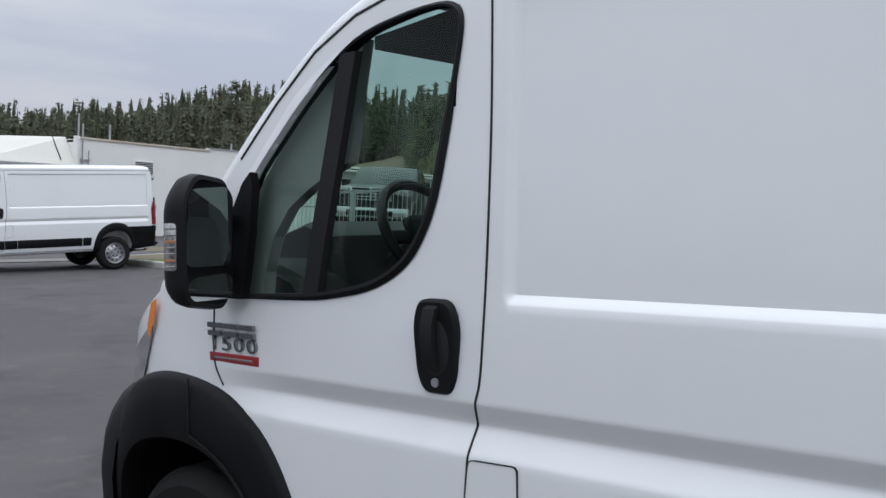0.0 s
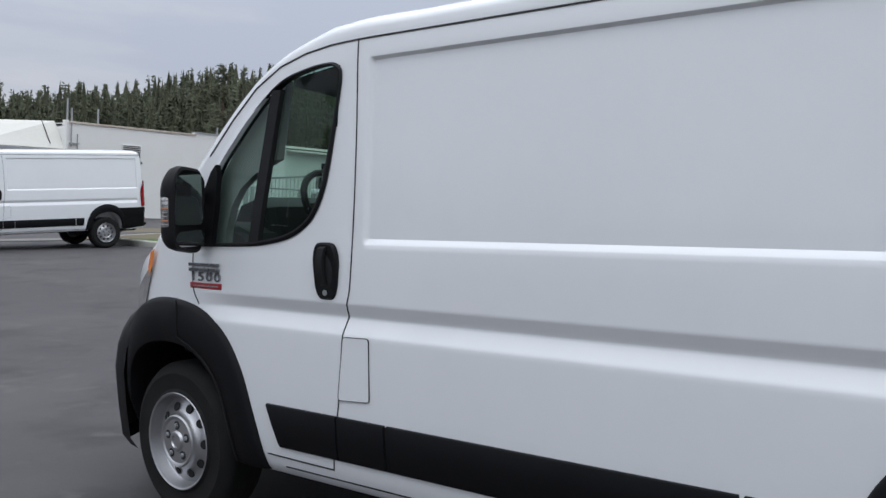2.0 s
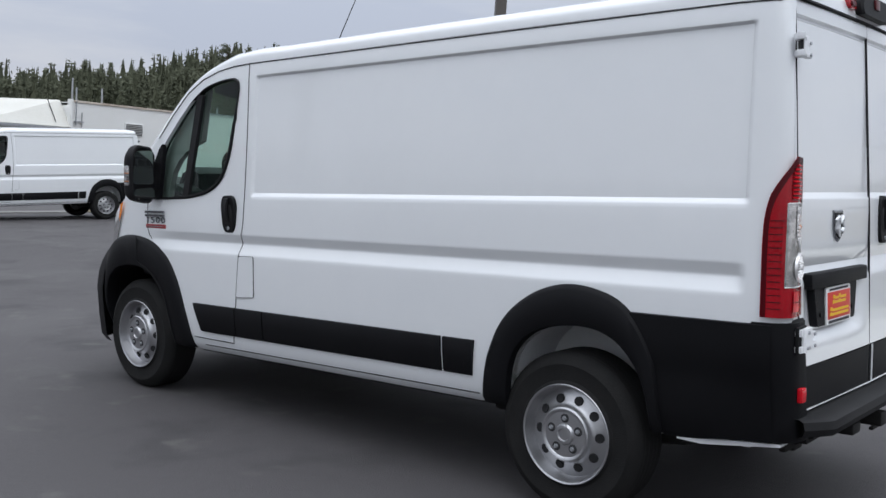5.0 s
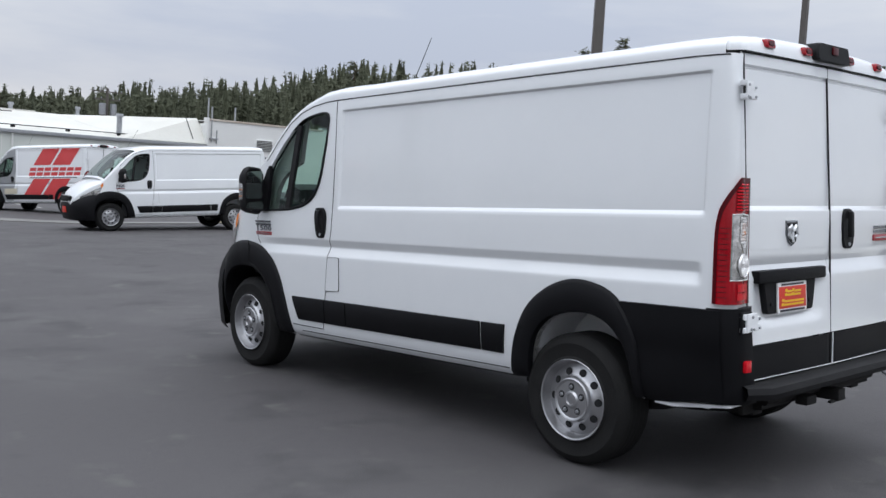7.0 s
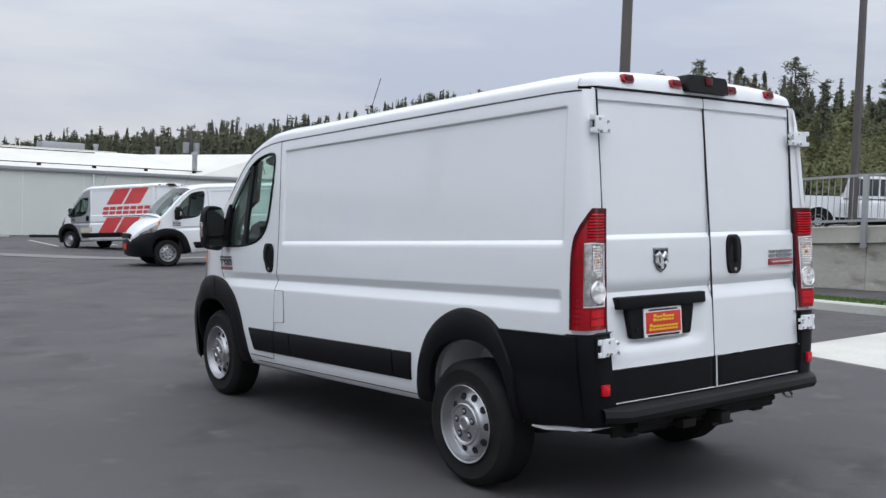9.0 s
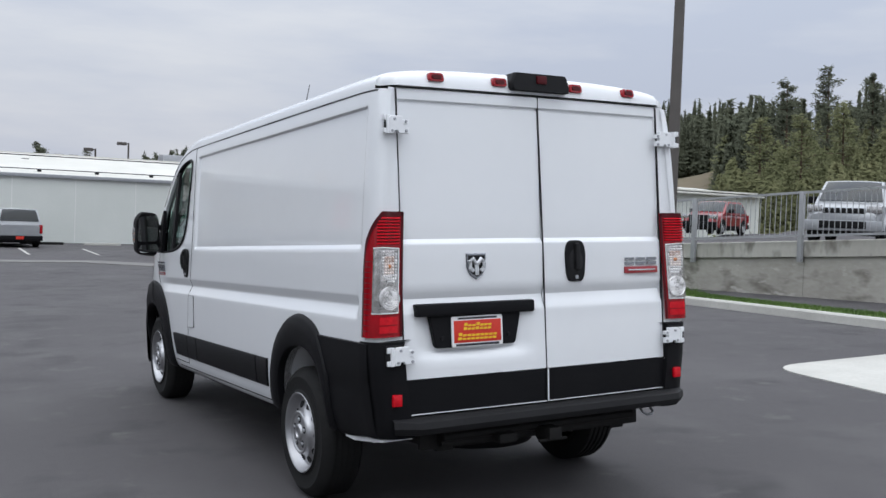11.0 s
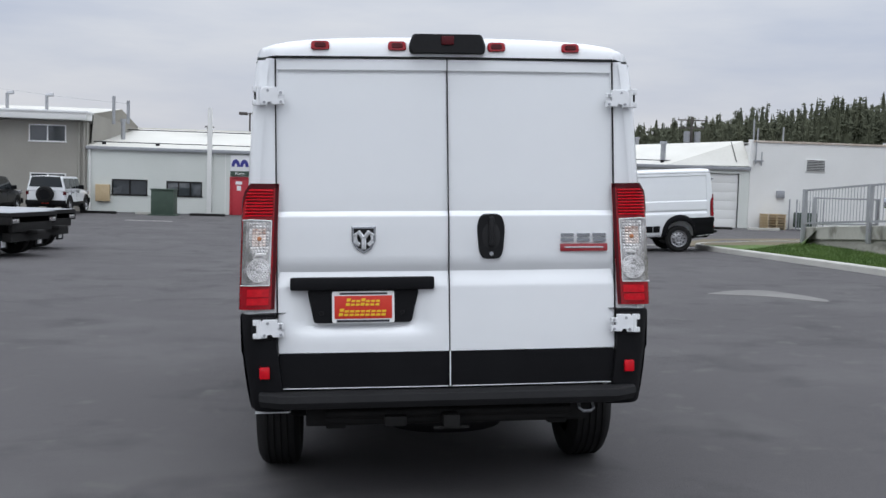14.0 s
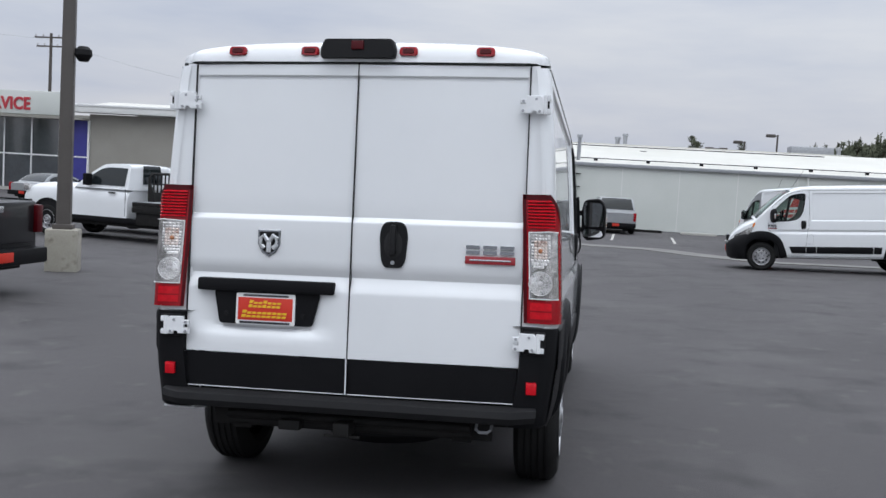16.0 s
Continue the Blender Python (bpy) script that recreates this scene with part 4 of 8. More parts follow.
        # hinges: a notched plate over the gap, with tabs to each side and a dark pad below
        for hz, low in ((2.062, False), (0.925, True)):
            x0 = -0.866 if low else -0.858
            yo = -0.022 if low else -0.014 + 0.012 * smooth01((hz - 1.6) / 0.7)
            plate_ = [(-0.066, -0.028), (-0.066, 0.028), (-0.05, 0.046), (0.018, 0.046), (0.018, 0.028), (0.05, 0.028), (0.05, 0.008), (0.022, 0.008), (0.022, -0.010), (0.05, -0.010), (0.05, -0.040), (-0.005, -0.040), (-0.010, -0.028), (-0.03, -0.028), (-0.035, -0.044), (-0.06, -0.044)]
            hv = moved(prism(plate_, yo - 0.026, yo - 0.002, "y", 0.003), Matrix.Translation((x0, 0, hz)))
            tabs = [box(x0 - 0.100, x0 - 0.062, yo - 0.020, yo + 0.012, hz + a, hz + b, 0.004) for a, b in ((0.018, 0.046), (-0.046, -0.020))]
            knuckle = moved(lathe([(-0.045, 0.0), (-0.045, 0.011), (0.045, 0.011), (0.045, 0.0)], 12, "z"), Matrix.Translation((x0 - 0.072, yo - 0.018, hz)))
            hinge = part("door_hinge", put(join(hv, knuckle, *tabs)), M_HINGE, van, "white painted external door hinge")
            for bx, bz in ((-0.028, 0.028), (-0.045, -0.03), (0.035, -0.028), (0.034, 0.018)):
                part("bolt", put(moved(lathe([(-0.006, 0.0), (-0.006, 0.007), (0.0, 0.008)], 6, "y"), Matrix.Translation((x0 + bx, yo - 0.026, hz + bz)))), M_GALV, hinge)
            part("hinge_slot", put(box(x0 - 0.092, x0 - 0.062, yo - 0.014, yo - 0.004, hz - 0.018, hz + 0.016)), M_SEAM, hinge)
            if low:
                part("hinge_pad", put(box(x0 - 0.105, x0 + 0.002, -0.032, -0.016, hz - 0.055, hz + 0.055, 0.008)), M_RUBBER, hinge, "black hinge pad")
        # rear door
        dx = [0.002, 0.005, 0.009, 0.03] + [0.06 + 0.0555 * i for i in range(14)] + [0.815, 0.838, 0.843, 0.846, 0.8485]
        dz = [0.80, 0.815] + [0.84 + 0.03 * i for i in range(10)] + [1.12, 1.13, 1.15, 1.17, 1.190, 1.198, 1.222, 1.246] + [1.28 + 0.03 * i for i in range(6)] + [1.465, 1.472, 1.476, 1.487, 1.498, 1.51] + [1.54 + 0.04 * i for i in range(15)] + [2.178 + lift, 2.185 + lift, 2.193 + lift, 2.201 + lift, 2.213 + lift, 2.243 + lift, 2.256 + lift]

        def rear_y(x, z):
            y = -0.012 + 0.018 * (x / 0.85) ** 2 + 0.03 * max(0, (z - 1.5)) ** 2 * 0.3
            y += lerp_table([(1.12, 0), (1.13, 0.002), (1.190, 0.024), (1.198, 0.026), (1.246, 0.006), (1.40, 0)], z)
            y += lerp_table([(1.472, 0), (1.476, 0.002), (1.498, 0.019), (1.56, 0.016), (2.178 + lift, 0.016), (2.185 + lift, 0.022), (2.193 + lift, 0.022), (2.201 + lift, 0.006)], z)
            if k == 0:
                y += 0.030 * smooth01((x - 0.09) / 0.07) * smooth01((0.80 - x) / 0.07) * smooth01((z - 0.885) / 0.05) * smooth01((1.135 - z) / 0.025)
            return y

        def rear_pt(x, z):
            e = min(x, 0.850 - x, 2.260 + lift - z)
            return (-x, rear_y(x, z) + (0.007 * (1 - e / 0.006) ** 2 if e < 0.006 else 0), z)

        rdoor = part("rear_door", put(grid(rear_pt, dx, sorted(set(dz)))), paint, van, "white painted hinged rear door")
        v, f = grid(lambda x, z: (-x, rear_y(x, 0.7) - 0.006 + (0.01 if x < 0.01 or x > 0.84 else 0), z), dx, [0.622, 0.63, 0.70, 0.785, 0.797])
        part("lower_door_panel", put((v, f)), M_TRIM, rdoor, "black lower rear door panel")
        part("panel_edge", put(join(ribbon([(-0.012, -0.022, 0.6255), (-0.845, -0.004, 0.6255)], (0, -1, 0), 0.004, 0.003), ribbon([(-0.8475, -0.003, 0.625), (-0.8475, -0.003, 0.797)], (0, -1, 0), 0.003, 0.003))), M_LINER, rdoor, "thin pale edge of the lower door panel")
        part("door_jamb", put(box(-0.868, -0.840, 0.020, 0.045, 0.62, 2.25 + lift)), paint, van)
        part("door_edge_gap", put(ribbon([(-0.8515, 0.008, 0.62), (-0.8515, 0.010, 1.4), (-0.8515, 0.020, 2.25 + lift)], (0, -1, 0), 0.006, 0.008)), M_SEAM, rdoor)
        part("upper_post", put(grid(lambda u, z: (-(0.8545 + u * (half(0.004, z) - 0.8535)), 0.006 + (1 - u) * (0.002 + 0.012 * smooth01((z - 1.6) / 0.7)), z), [0, 0.3, 0.6, 0.85, 1], [0.99, 1.3, 1.6, 1.8, 2.0, 2.1 + lift * 0.6, 2.2 + lift, 2.235 + lift, 2.256 + lift])), paint, van, "white rear corner post")
        # wheels
        sgn = -1 if k == 0 else 1
        wheel(van, sgn * 0.985, 4.465, 0.504, sgn, M_STEEL)
        wheel(van, sgn * 1.012, 0.989, 0.402, sgn, M_STEEL)
        # front lamp
        hl = []
        for s in [i / 8 for i in range(9)]:
            y = 4.66 + 0.50 * s
            hl.append([left(y, z, 0.008) for z in [min(shoulder(y) - 0.015, 1.33 - 0.28 * s) - (0.20 - 0.05 * s) * q / 6 * smooth01(0.25 + s * 3) for q in range(7)]])
        head = part("head_lamp", put(loft_ring(hl)), M_LAMP_CLEAR, van, "clear swept-back head lamp")
        ind = [left(y, z, 0.014) for y, z in ((4.625, 1.405), (4.675, 1.385), (4.70, 1.31), (4.68, 1.27), (4.64, 1.33))]
        part("side_marker", put((ind, [tuple(range(5))])), M_AMBER, head, "amber side marker", smooth=0)

    # roof, windscreen and bonnet across the whole width
    aa = [math.pi * i / 30 for i in range(31)]

    def top(u, a):
        xs, zs, zt = half(u, shoulder(u)), shoulder(u), centre(u)
        n = 0.34 + 0.34 * smooth01((u - 3.3) / 0.6)
        c, s = math.cos(a), math.sin(a)
        crown = 0.22 * (1 - smooth01((u - 3.0) / 0.5))
        return (-math.copysign(abs(c) ** n, c) * xs, u + (0.10 * s if 3.4 < u < 4.62 else 0.0), zs + (zt - zs) * ((1 - crown) * max(s, 0.0) ** (n + 0.22) + crown * (1 - abs(c) ** (1.7 * n))))

    part("roof", grid(top, [y for y in ys if 0.09 < y <= 3.46], aa), paint, van, "white painted roof")
    shield_ys = [y for y in ys if 3.44 <= y <= 4.60]
    v, f = grid(top, shield_ys, aa, lambda u, a: not (0.32 < a < math.pi - 0.32 and 3.74 < u < 4.54))
    part("windscreen_frame", (v, f), paint, van, "white windscreen pillars")
    scr = part("windscreen", grid(top, [y for y in shield_ys if 3.72 <= y <= 4.57], [a for a in aa if 0.25 < a < math.pi - 0.25]), M_GLASS if near else M_GLASS_DARK, van, "raked windscreen glass")
    scr.visible_shadow = False
    part("bonnet", grid(top, [y for y in ys if y >= 4.57], aa), M_CARSILVER if wrap else paint, van, "short white bonnet")
    for s in (-0.35, 0.30):
        part("wiper", tube([(s, 4.62, 1.50), (s + 0.25, 4.50, 1.62), (s + 0.55, 4.42, 1.66)], 0.012, 6), M_RUBBER, van, "black windscreen wiper")
    # front bumper and grille
    fb = []
    for z, g in ((0.42, 0.10), (0.46, 0.03), (0.60, 0.0), (0.78, -0.02), (0.90, 0.01), (0.98, 0.06), (1.05, 0.13), (1.09, 0.20)):
        fb.append([(x, y - g, z) for x, y in [(-1.0, 4.88), (-0.975, 4.99), (-0.90, 5.12), (-0.75, 5.22), (-0.5, 5.33), (0, 5.37), (0.5, 5.33), (0.75, 5.22), (0.90, 5.12), (0.975, 4.99), (1.0, 4.88)]])
    part("front_bumper", loft_ring(fb), M_TRIM, van, "black moulded front bumper")
    gr = part("grille", join(box(-0.42, 0.42, 5.28, 5.365, 0.90, 1.06, 0.02)), M_RUBBER, van, "black grille with chrome rim")
    part("grille_rim", tube([(-0.42, 5.36, 0.91), (0.42, 5.36, 0.91), (0.40, 5.33, 1.07), (-0.40, 5.33, 1.07)], 0.014, 6, True), M_CHROME, gr)
    part("front_number_panel", box(-0.16, 0.16, 5.375, 5.39, 0.62, 0.78, 0.005), M_PLATE_RED, van, "red dealer plate")
    # rear header, brake lamp and marker lamps
    def header(q, a):
        x, y0, zr = top(0.10, a)
        zb = min(2.267 + lift, zr)
        e = max(0.0, abs(x) - 0.845) / 0.075
        yb = -0.014 + 0.014 * (x / 0.85) ** 2 + 0.10 * e ** 2.2
        t = q * math.pi / 2
        return (x, 0.10 + (min(yb, 0.10) - 0.10) * math.sin(t) ** 0.55, zb + (zr - zb) * max(0.0, math.cos(t)) ** 0.6)

    hd_rows = grid(header, [0, 0.08, 0.16, 0.25, 0.35, 0.45, 0.56, 0.68, 0.8, 0.9, 0.96, 1.0], aa)
    head = part("rear_header", hd_rows, paint, van, "white panel above rear doors")
    part("header_gap", ribbon([(-0.85, 0.004, 2.2635 + lift), (0, -0.008, 2.2635 + lift), (0.85, 0.004, 2.2635 + lift)], (0, -1, 0), 0.008, 0.004), M_SEAM, head)
    brake = part("high_brake_lamp", prism(rounded([(-0.188, 2.282 + lift), (0.188, 2.282 + lift), (0.192, 2.325 + lift), (0.172, 2.378 + lift), (-0.172, 2.378 + lift), (-0.192, 2.325 + lift)], 0.015, 3), -0.05, 0.06, "y", 0.01), M_RUBBER, van, "black high brake lamp housing")
    part("brake_lens", box(-0.032, 0.032, -0.060, -0.045, 2.322 + lift, 2.366 + lift, 0.006), M_LAMP_DARK, brake, "dark red brake lens")
    for x in (-0.63, -0.25, 0.25, 0.63):
        yb = -0.014 + 0.014 * (x / 0.85) ** 2
        ml = part("marker_lamp", prism(rounded([(x - 0.047, 2.297 + lift), (x + 0.047, 2.297 + lift), (x + 0.044, 2.343 + lift), (x - 0.044, 2.343 + lift)], 0.018, 4), yb - 0.014, 0.03, "y", 0.006), M_LAMP_RED, van, "small dull red marker lamp")
        part("marker_lens", prism(rounded([(x - 0.029, 2.309 + lift), (x + 0.029, 2.309 + lift), (x + 0.027, 2.333 + lift), (x - 0.027, 2.333 + lift)], 0.010, 4), yb - 0.020, yb - 0.008, "y", 0.003), M_LAMP_DARK, ml)
    part("door_centre_gap", ribbon([(0, -0.012, 0.62), (0, -0.012, 1.4), (0, 0.004, 2.263 + lift)], (0, -1, 0), 0.0045, 0.005), M_SEAM, van, "dark gap between rear doors")
    part("lower_gap_strip", ribbon([(0, -0.024, 0.625), (0, -0.024, 0.80)], (0, -1, 0), 0.006, 0.003), M_LINER, van, "pale edge between lower door panels")
    # rear step bumper and what hangs below it
    bp_rows = []
    for z, y, xx in ((0.532, -0.06, 0.915), (0.545, -0.12, 0.932), (0.575, -0.135, 0.940), (0.606, -0.128, 0.940), (0.615, -0.11, 0.936), (0.613, -0.0, 0.936)):
        bp_rows.append([(x * xx, y + 0.08 * max(0, abs(x) - 0.88) / 0.12, z) for x in (-1, -0.97, -0.93, -0.88, -0.6, -0.3, 0, 0.3, 0.6, 0.88, 0.93, 0.97, 1)])
    part("step_bumper", loft_ring(bp_rows), M_STEP, van, "black rear step bumper")
    # added dark panel, stands in for the deep shade and clutter under the bumper
    part("rear_valance", box(-0.72, 0.72, 0.10, 0.13, 0.415, 0.53, 0.01), M_DARKMETAL, van, "added dark panel for the shade under the bumper")
    part("floor_pan", join(box(-0.62, 0.62, 0.05, 4.9, 0.44, 0.50), box(-0.94, 0.94, 1.46, 3.8, 0.46, 0.50), box(-0.90, 0.90, 0.02, 0.5, 0.515, 0.545)), M_DARKMETAL, van, "dark underbody pan")
    part("rear_axle", join(rod((-0.8, 0.989, 0.36), (0.8, 0.989, 0.36), 0.05), box(-0.62, -0.52, 0.1, 1.7, 0.40, 0.46, 0.01), box(0.52, 0.62, 0.1, 1.7, 0.40, 0.46, 0.01)), M_DARKMETAL, van, "dark rear axle and leaf springs")
    part("spare_wheel", moved(lathe([(0.0, 0.1), (0.0, 0.33), (0.04, 0.36), (0.15, 0.36), (0.19, 0.33), (0.19, 0.1)], 32, "z"), Matrix.Translation((0.05, 0.80, 0.285))), M_RUBBER, van, "spare wheel slung under the floor")
    hitch = part("tow_hitch", rod((-0.62, 0.04, 0.487), (0.62, 0.04, 0.487), 0.024, 10), M_DARKMETAL, van, "black tow hitch cross tube")
    part("receiver", box(-0.04, 0.04, -0.085, 0.05, 0.428, 0.492, 0.006), M_DARKMETAL, hitch)
    part("chain_plate", box(-0.09, 0.09, -0.065, -0.045, 0.418, 0.432, 0.004), M_DARKMETAL, hitch)
    part("hitch_bracket", box(-0.33, -0.22, -0.05, 0.02, 0.435, 0.485, 0.01), M_DARKMETAL, hitch)
    part("tow_eye", tube([(0.655, 0.0, 0.525), (0.655, -0.03, 0.499), (0.672, -0.04, 0.487), (0.71, -0.04, 0.487), (0.727, -0.03, 0.499), (0.727, 0.0, 0.525)], 0.0075, 8), M_GALV, van, "pale steel tow eye")
    part("exhaust_pipe", tube([(-0.70, 1.6, 0.40), (-0.72, 0.7, 0.38), (-0.80, 0.52, 0.42), (-0.84, 0.42, 0.455)], 0.028, 10), M_DARKMETAL, van, "dark exhaust pipe")
    part("splash_flap", join(box(-0.95, -0.80, 0.16, 0.19, 0.475, 0.500), prism([(0.03, 0.512), (0.47, 0.474), (0.47, 0.462), (0.36, 0.458), (0.03, 0.500)], -0.965, -0.80, "x")), M_LINER, van, "pale underbody lip")
    part("aerial", rod((0.03, 3.70, 2.30 + lift), (0.03, 3.36, 2.823 + lift), 0.0045, 6, 0.003), M_RUBBER, van, "thin black roof aerial")
    part("aerial_base", moved(lathe([(0.0, 0.035), (0.02, 0.03), (0.03, 0.0)], 14, "z"), Matrix.Translation((0.03, 3.70, 2.29 + lift))), M_RUBBER, van)
    # cab inside
    part("dashboard", join(prism([(4.02, 0.9), (4.0, 1.35), (4.08, 1.48), (4.22, 1.53), (4.52, 1.53), (4.60, 1.3), (4.60, 0.9)], -0.88, 0.88, "x", 0.03), prism([(4.06, 1.45), (4.10, 1.60), (4.22, 1.645), (4.34, 1.61), (4.40, 1.50)], -0.72, -0.24, "x", 0.03), box(-0.16, 0.18, 3.94, 4.08, 0.95, 1.40, 0.03)), M_CABIN, van, "dark plastic dashboard")
    part("steering_wheel", moved(join(tube([(0.19 * math.cos(t), 0.19 * math.sin(t), 0) for t in [2 * math.pi * i / 28 for i in range(28)]], 0.017, 8, True), box(-0.18, 0.18, -0.022, 0.022, -0.02, 0.0, 0.008), box(-0.02, 0.02, -0.18, 0.0, -0.02, 0.0, 0.008), box(-0.075, 0.075, -0.07, 0.07, -0.03, 0.02, 0.03)), pose(-0.46, 3.93, 1.60, 58, 0, 0)), M_RUBBER, van, "black three-spoke steering wheel")
    part("steering_column", rod((-0.46, 3.95, 1.58), (-0.46, 4.20, 1.42), 0.05, 10), M_CABIN, van)
    for sx in (-0.46, 0.46):
        seat = part("cab_seat", join(box(sx - 0.25, sx + 0.25, 3.05, 3.60, 0.90, 1.06, 0.05), moved(box(-0.25, 0.25, -0.07, 0.07, 0.0, 0.66, 0.06), pose(sx, 3.05, 1.02, 8, 0, 0)), box(sx - 0.22, sx + 0.22, 3.08, 3.55, 0.55, 0.9, 0.03)), M_SEAT, van, "dark cloth cab seat")
        part("headrest", moved(join(box(-0.13, 0.13, -0.05, 0.05, 0.0, 0.19, 0.045), rod((-0.06, 0, -0.1), (-0.06, 0, 0.02), 0.008), rod((0.06, 0, -0.1), (0.06, 0, 0.02), 0.008)), pose(sx, 2.955, 1.74, 8, 0, 0)), M_SEAT, seat)
    part("cab_lining", join(box(-0.90, 0.90, 2.80, 2.84, 0.5, 2.2), box(-0.95, 0.95, 2.8, 4.6, 0.52, 0.56), box(-0.82, 0.82, 2.84, 3.76, 2.13, 2.16), box(-0.955, -0.935, 2.9, 4.15, 0.56, 1.40, 0.01), box(0.935, 0.955, 2.9, 4.15, 0.56, 1.45, 0.01)), M_CABIN, van, "dark cab lining and bulkhead")
    for sx in (1,):
        part("sun_visor", moved(box(-0.20, 0.20, -0.008, 0.008, -0.15, 0.0, 0.006), pose(sx * 0.45, 3.80, 2.12, 48, 0, 0)), M_CABIN, van, "dark sun visor")
    for k in (0, 1):
        roof_lining = prism([(3.15, 1.953), (3.80, 2.115), (3.80, 2.15), (3.4, 2.20), (3.15, 2.20)], -0.83, -0.66, "x")
        part("roof_lining", roof_lining if k == 0 else moved(roof_lining, MIRROR_X), M_CABIN, van, "dark roof side lining")
    # badges
    for k, (by, bz) in enumerate(((4.200, 1.292),)):
        bd = new("door_badge")
        bd.parent = van
        bd.matrix_basis = Matrix.Translation((-(half(by, bz) + 0.001), by, bz)) @ pose(0, 0, 0, 0, -4, 0)
        for q, digit in enumerate("1500"):
            word(digit, 0.062, 0.004, M_LETTER, "model_digit", bd, pose(-0.004, 0.088 - 0.0585 * q, -0.004, 90, 0, -90) @ Matrix.Diagonal((1.55, 0.95, 1, 1)))
        for z0, z1, n, w in ((0.020, 0.058, 3, 0.062),):
            for i in range(n):
                y0 = 0.113 - i * 0.226 / n
                hi = 0.226 / n - 0.012
                part("chrome_block", moved(mark_shape(hi, z1 - z0, 0.009, 0.0, 0.010), Matrix.Translation((-0.008, y0, z0)) @ pose(0, 0, 0, 0, 0, -90)), M_LETTER, bd)
        part("red_bar", box(-0.007, 0.002, -0.113, 0.113, -0.058, -0.030, 0.003), M_BADGE_RED, bd, "red enamel name bar")
        part("bar_line", box(-0.0085, 0.002, -0.09, 0.09, -0.047, -0.041, 0.001), M_CHROME, bd)
    rb = new("rear_badge")
    rb.parent = van
    rb.matrix_basis = Matrix.Translation((0.69, 0.0, 1.335))
    for i in range(3):
        x0 = -0.118 + i * 0.083
        part("chrome_block", moved(mark_shape(0.066, 0.042, 0.009, 0.0, 0.013), Matrix.Translation((x0, -0.010, 0.004))), M_LETTER, rb)
    part("red_bar", box(-0.122, 0.122, -0.010, 0.003, -0.044, -0.006, 0.003), M_BADGE_RED, rb, "red enamel name bar")
    part("bar_line", box(-0.10, 0.10, -0.012, 0.003, -0.029, -0.021, 0.001), M_CHROME, rb)
    em = [(-0.060, 0.065), (0.060, 0.065), (0.058, -0.01), (0.035, -0.05), (0.0, -0.07), (-0.035, -0.05), (-0.058, -0.01)]
    badge = part("shield_badge", moved(prism(em, -0.016, 0.0, "y", 0.004), Matrix.Translation((-0.424, 0.002, 1.358))), M_LETTER, van, "chrome shield-shaped emblem")
    part("shield_field", moved(prism([(x * 0.82, z * 0.82) for x, z in em], -0.0185, -0.01, "y"), Matrix.Translation((-0.424, 0.002, 1.358))), M_RUBBER, badge)
    for s in (-1, 1):
        part("emblem_curl", moved(join(tube([(s * 0.006, -0.02, 0.010), (s * 0.024, -0.022, 0.036), (s * 0.042, -0.02, 0.022), (s * 0.040, -0.02, -0.012), (s * 0.022, -0.018, -0.028)], 0.0115, 6), box(min(0, s * 0.012), max(0, s * 0.012), -0.022, -0.012, -0.05, 0.012, 0.004)), Matrix.Translation((-0.424, 0.002, 1.358))), M_EMBLEM, badge)
    # rear handle and number plate
    rh = new("rear_door_handle")
    rh.parent = van
    rh.matrix_basis = Matrix.Translation((0.213, -0.004, 1.370))
    pl = rounded([(-0.050, -0.075), (-0.036, -0.113), (0.036, -0.113), (0.050, -0.075), (0.059, 0.05), (0.043, 0.113), (-0.043, 0.113), (-0.059, 0.05)], 0.036)
    part("escutcheon", prism([(x * 1.22, z) for x, z in pl], -0.018, 0.01, "y", 0.006), M_RUBBER, rh, "black oval handle plate")
    part("grip", box(-0.015, 0.015, -0.046, -0.012, -0.05, 0.098, 0.012), M_STEP, rh, "black upright pull grip")
    part("grip_cup", moved(lathe([(-0.020, 0.0), (-0.020, 0.044), (-0.016, 0.050)], 20, "y"), Matrix.Diagonal((1, 1, 1.45, 1))), M_SEAM, rh)
    part("lock", moved(lathe([(-0.024, 0.0), (-0.024, 0.010), (-0.012, 0.011)], 14, "y"), Matrix.Translation((0.0, 0, -0.088))), M_GALV, rh)
    part("plate_grip", box(-0.787, -0.075, -0.028, 0.03, 1.108, 1.172, 0.012), M_TRIM, van, "black grip bar over the plate")
    br = part("plate_bracket", prism(rounded([(-0.705, 1.112), (-0.151, 1.112), (-0.19, 0.945), (-0.672, 0.945)], 0.02), -0.004, 0.03, "y", 0.005), M_TRIM, van, "black plate bracket")
    for x in (-0.635, -0.235):
        part("bracket_screw", moved(lathe([(-0.010, 0.0), (-0.010, 0.010), (-0.002, 0.012)], 12, "y"), Matrix.Translation((x, 0, 0.995))), M_RUBBER, br)
    np_ = part("dealer_plate", prism(rounded([(-0.583, 0.945), (-0.275, 0.945), (-0.275, 1.102), (-0.583, 1.102)], 0.012), -0.013, -0.003, "y", 0.002), M_WHITE, van, "white dealer plate frame")
    part("plate_field", box(-0.571, -0.287, -0.0155, -0.009, 0.967, 1.080, 0.002), M_PLATE_RED, np_, "red printed dealer plate")
    for z0, high, x, n, step in ((1.031, 0.036, -0.516, 7, 0.0242), (0.981, 0.036, -0.551, 9, 0.0262)):
        for i in range(n):
            tall = high if i == 0 or (n == 7 and i == 3) else high * 0.78
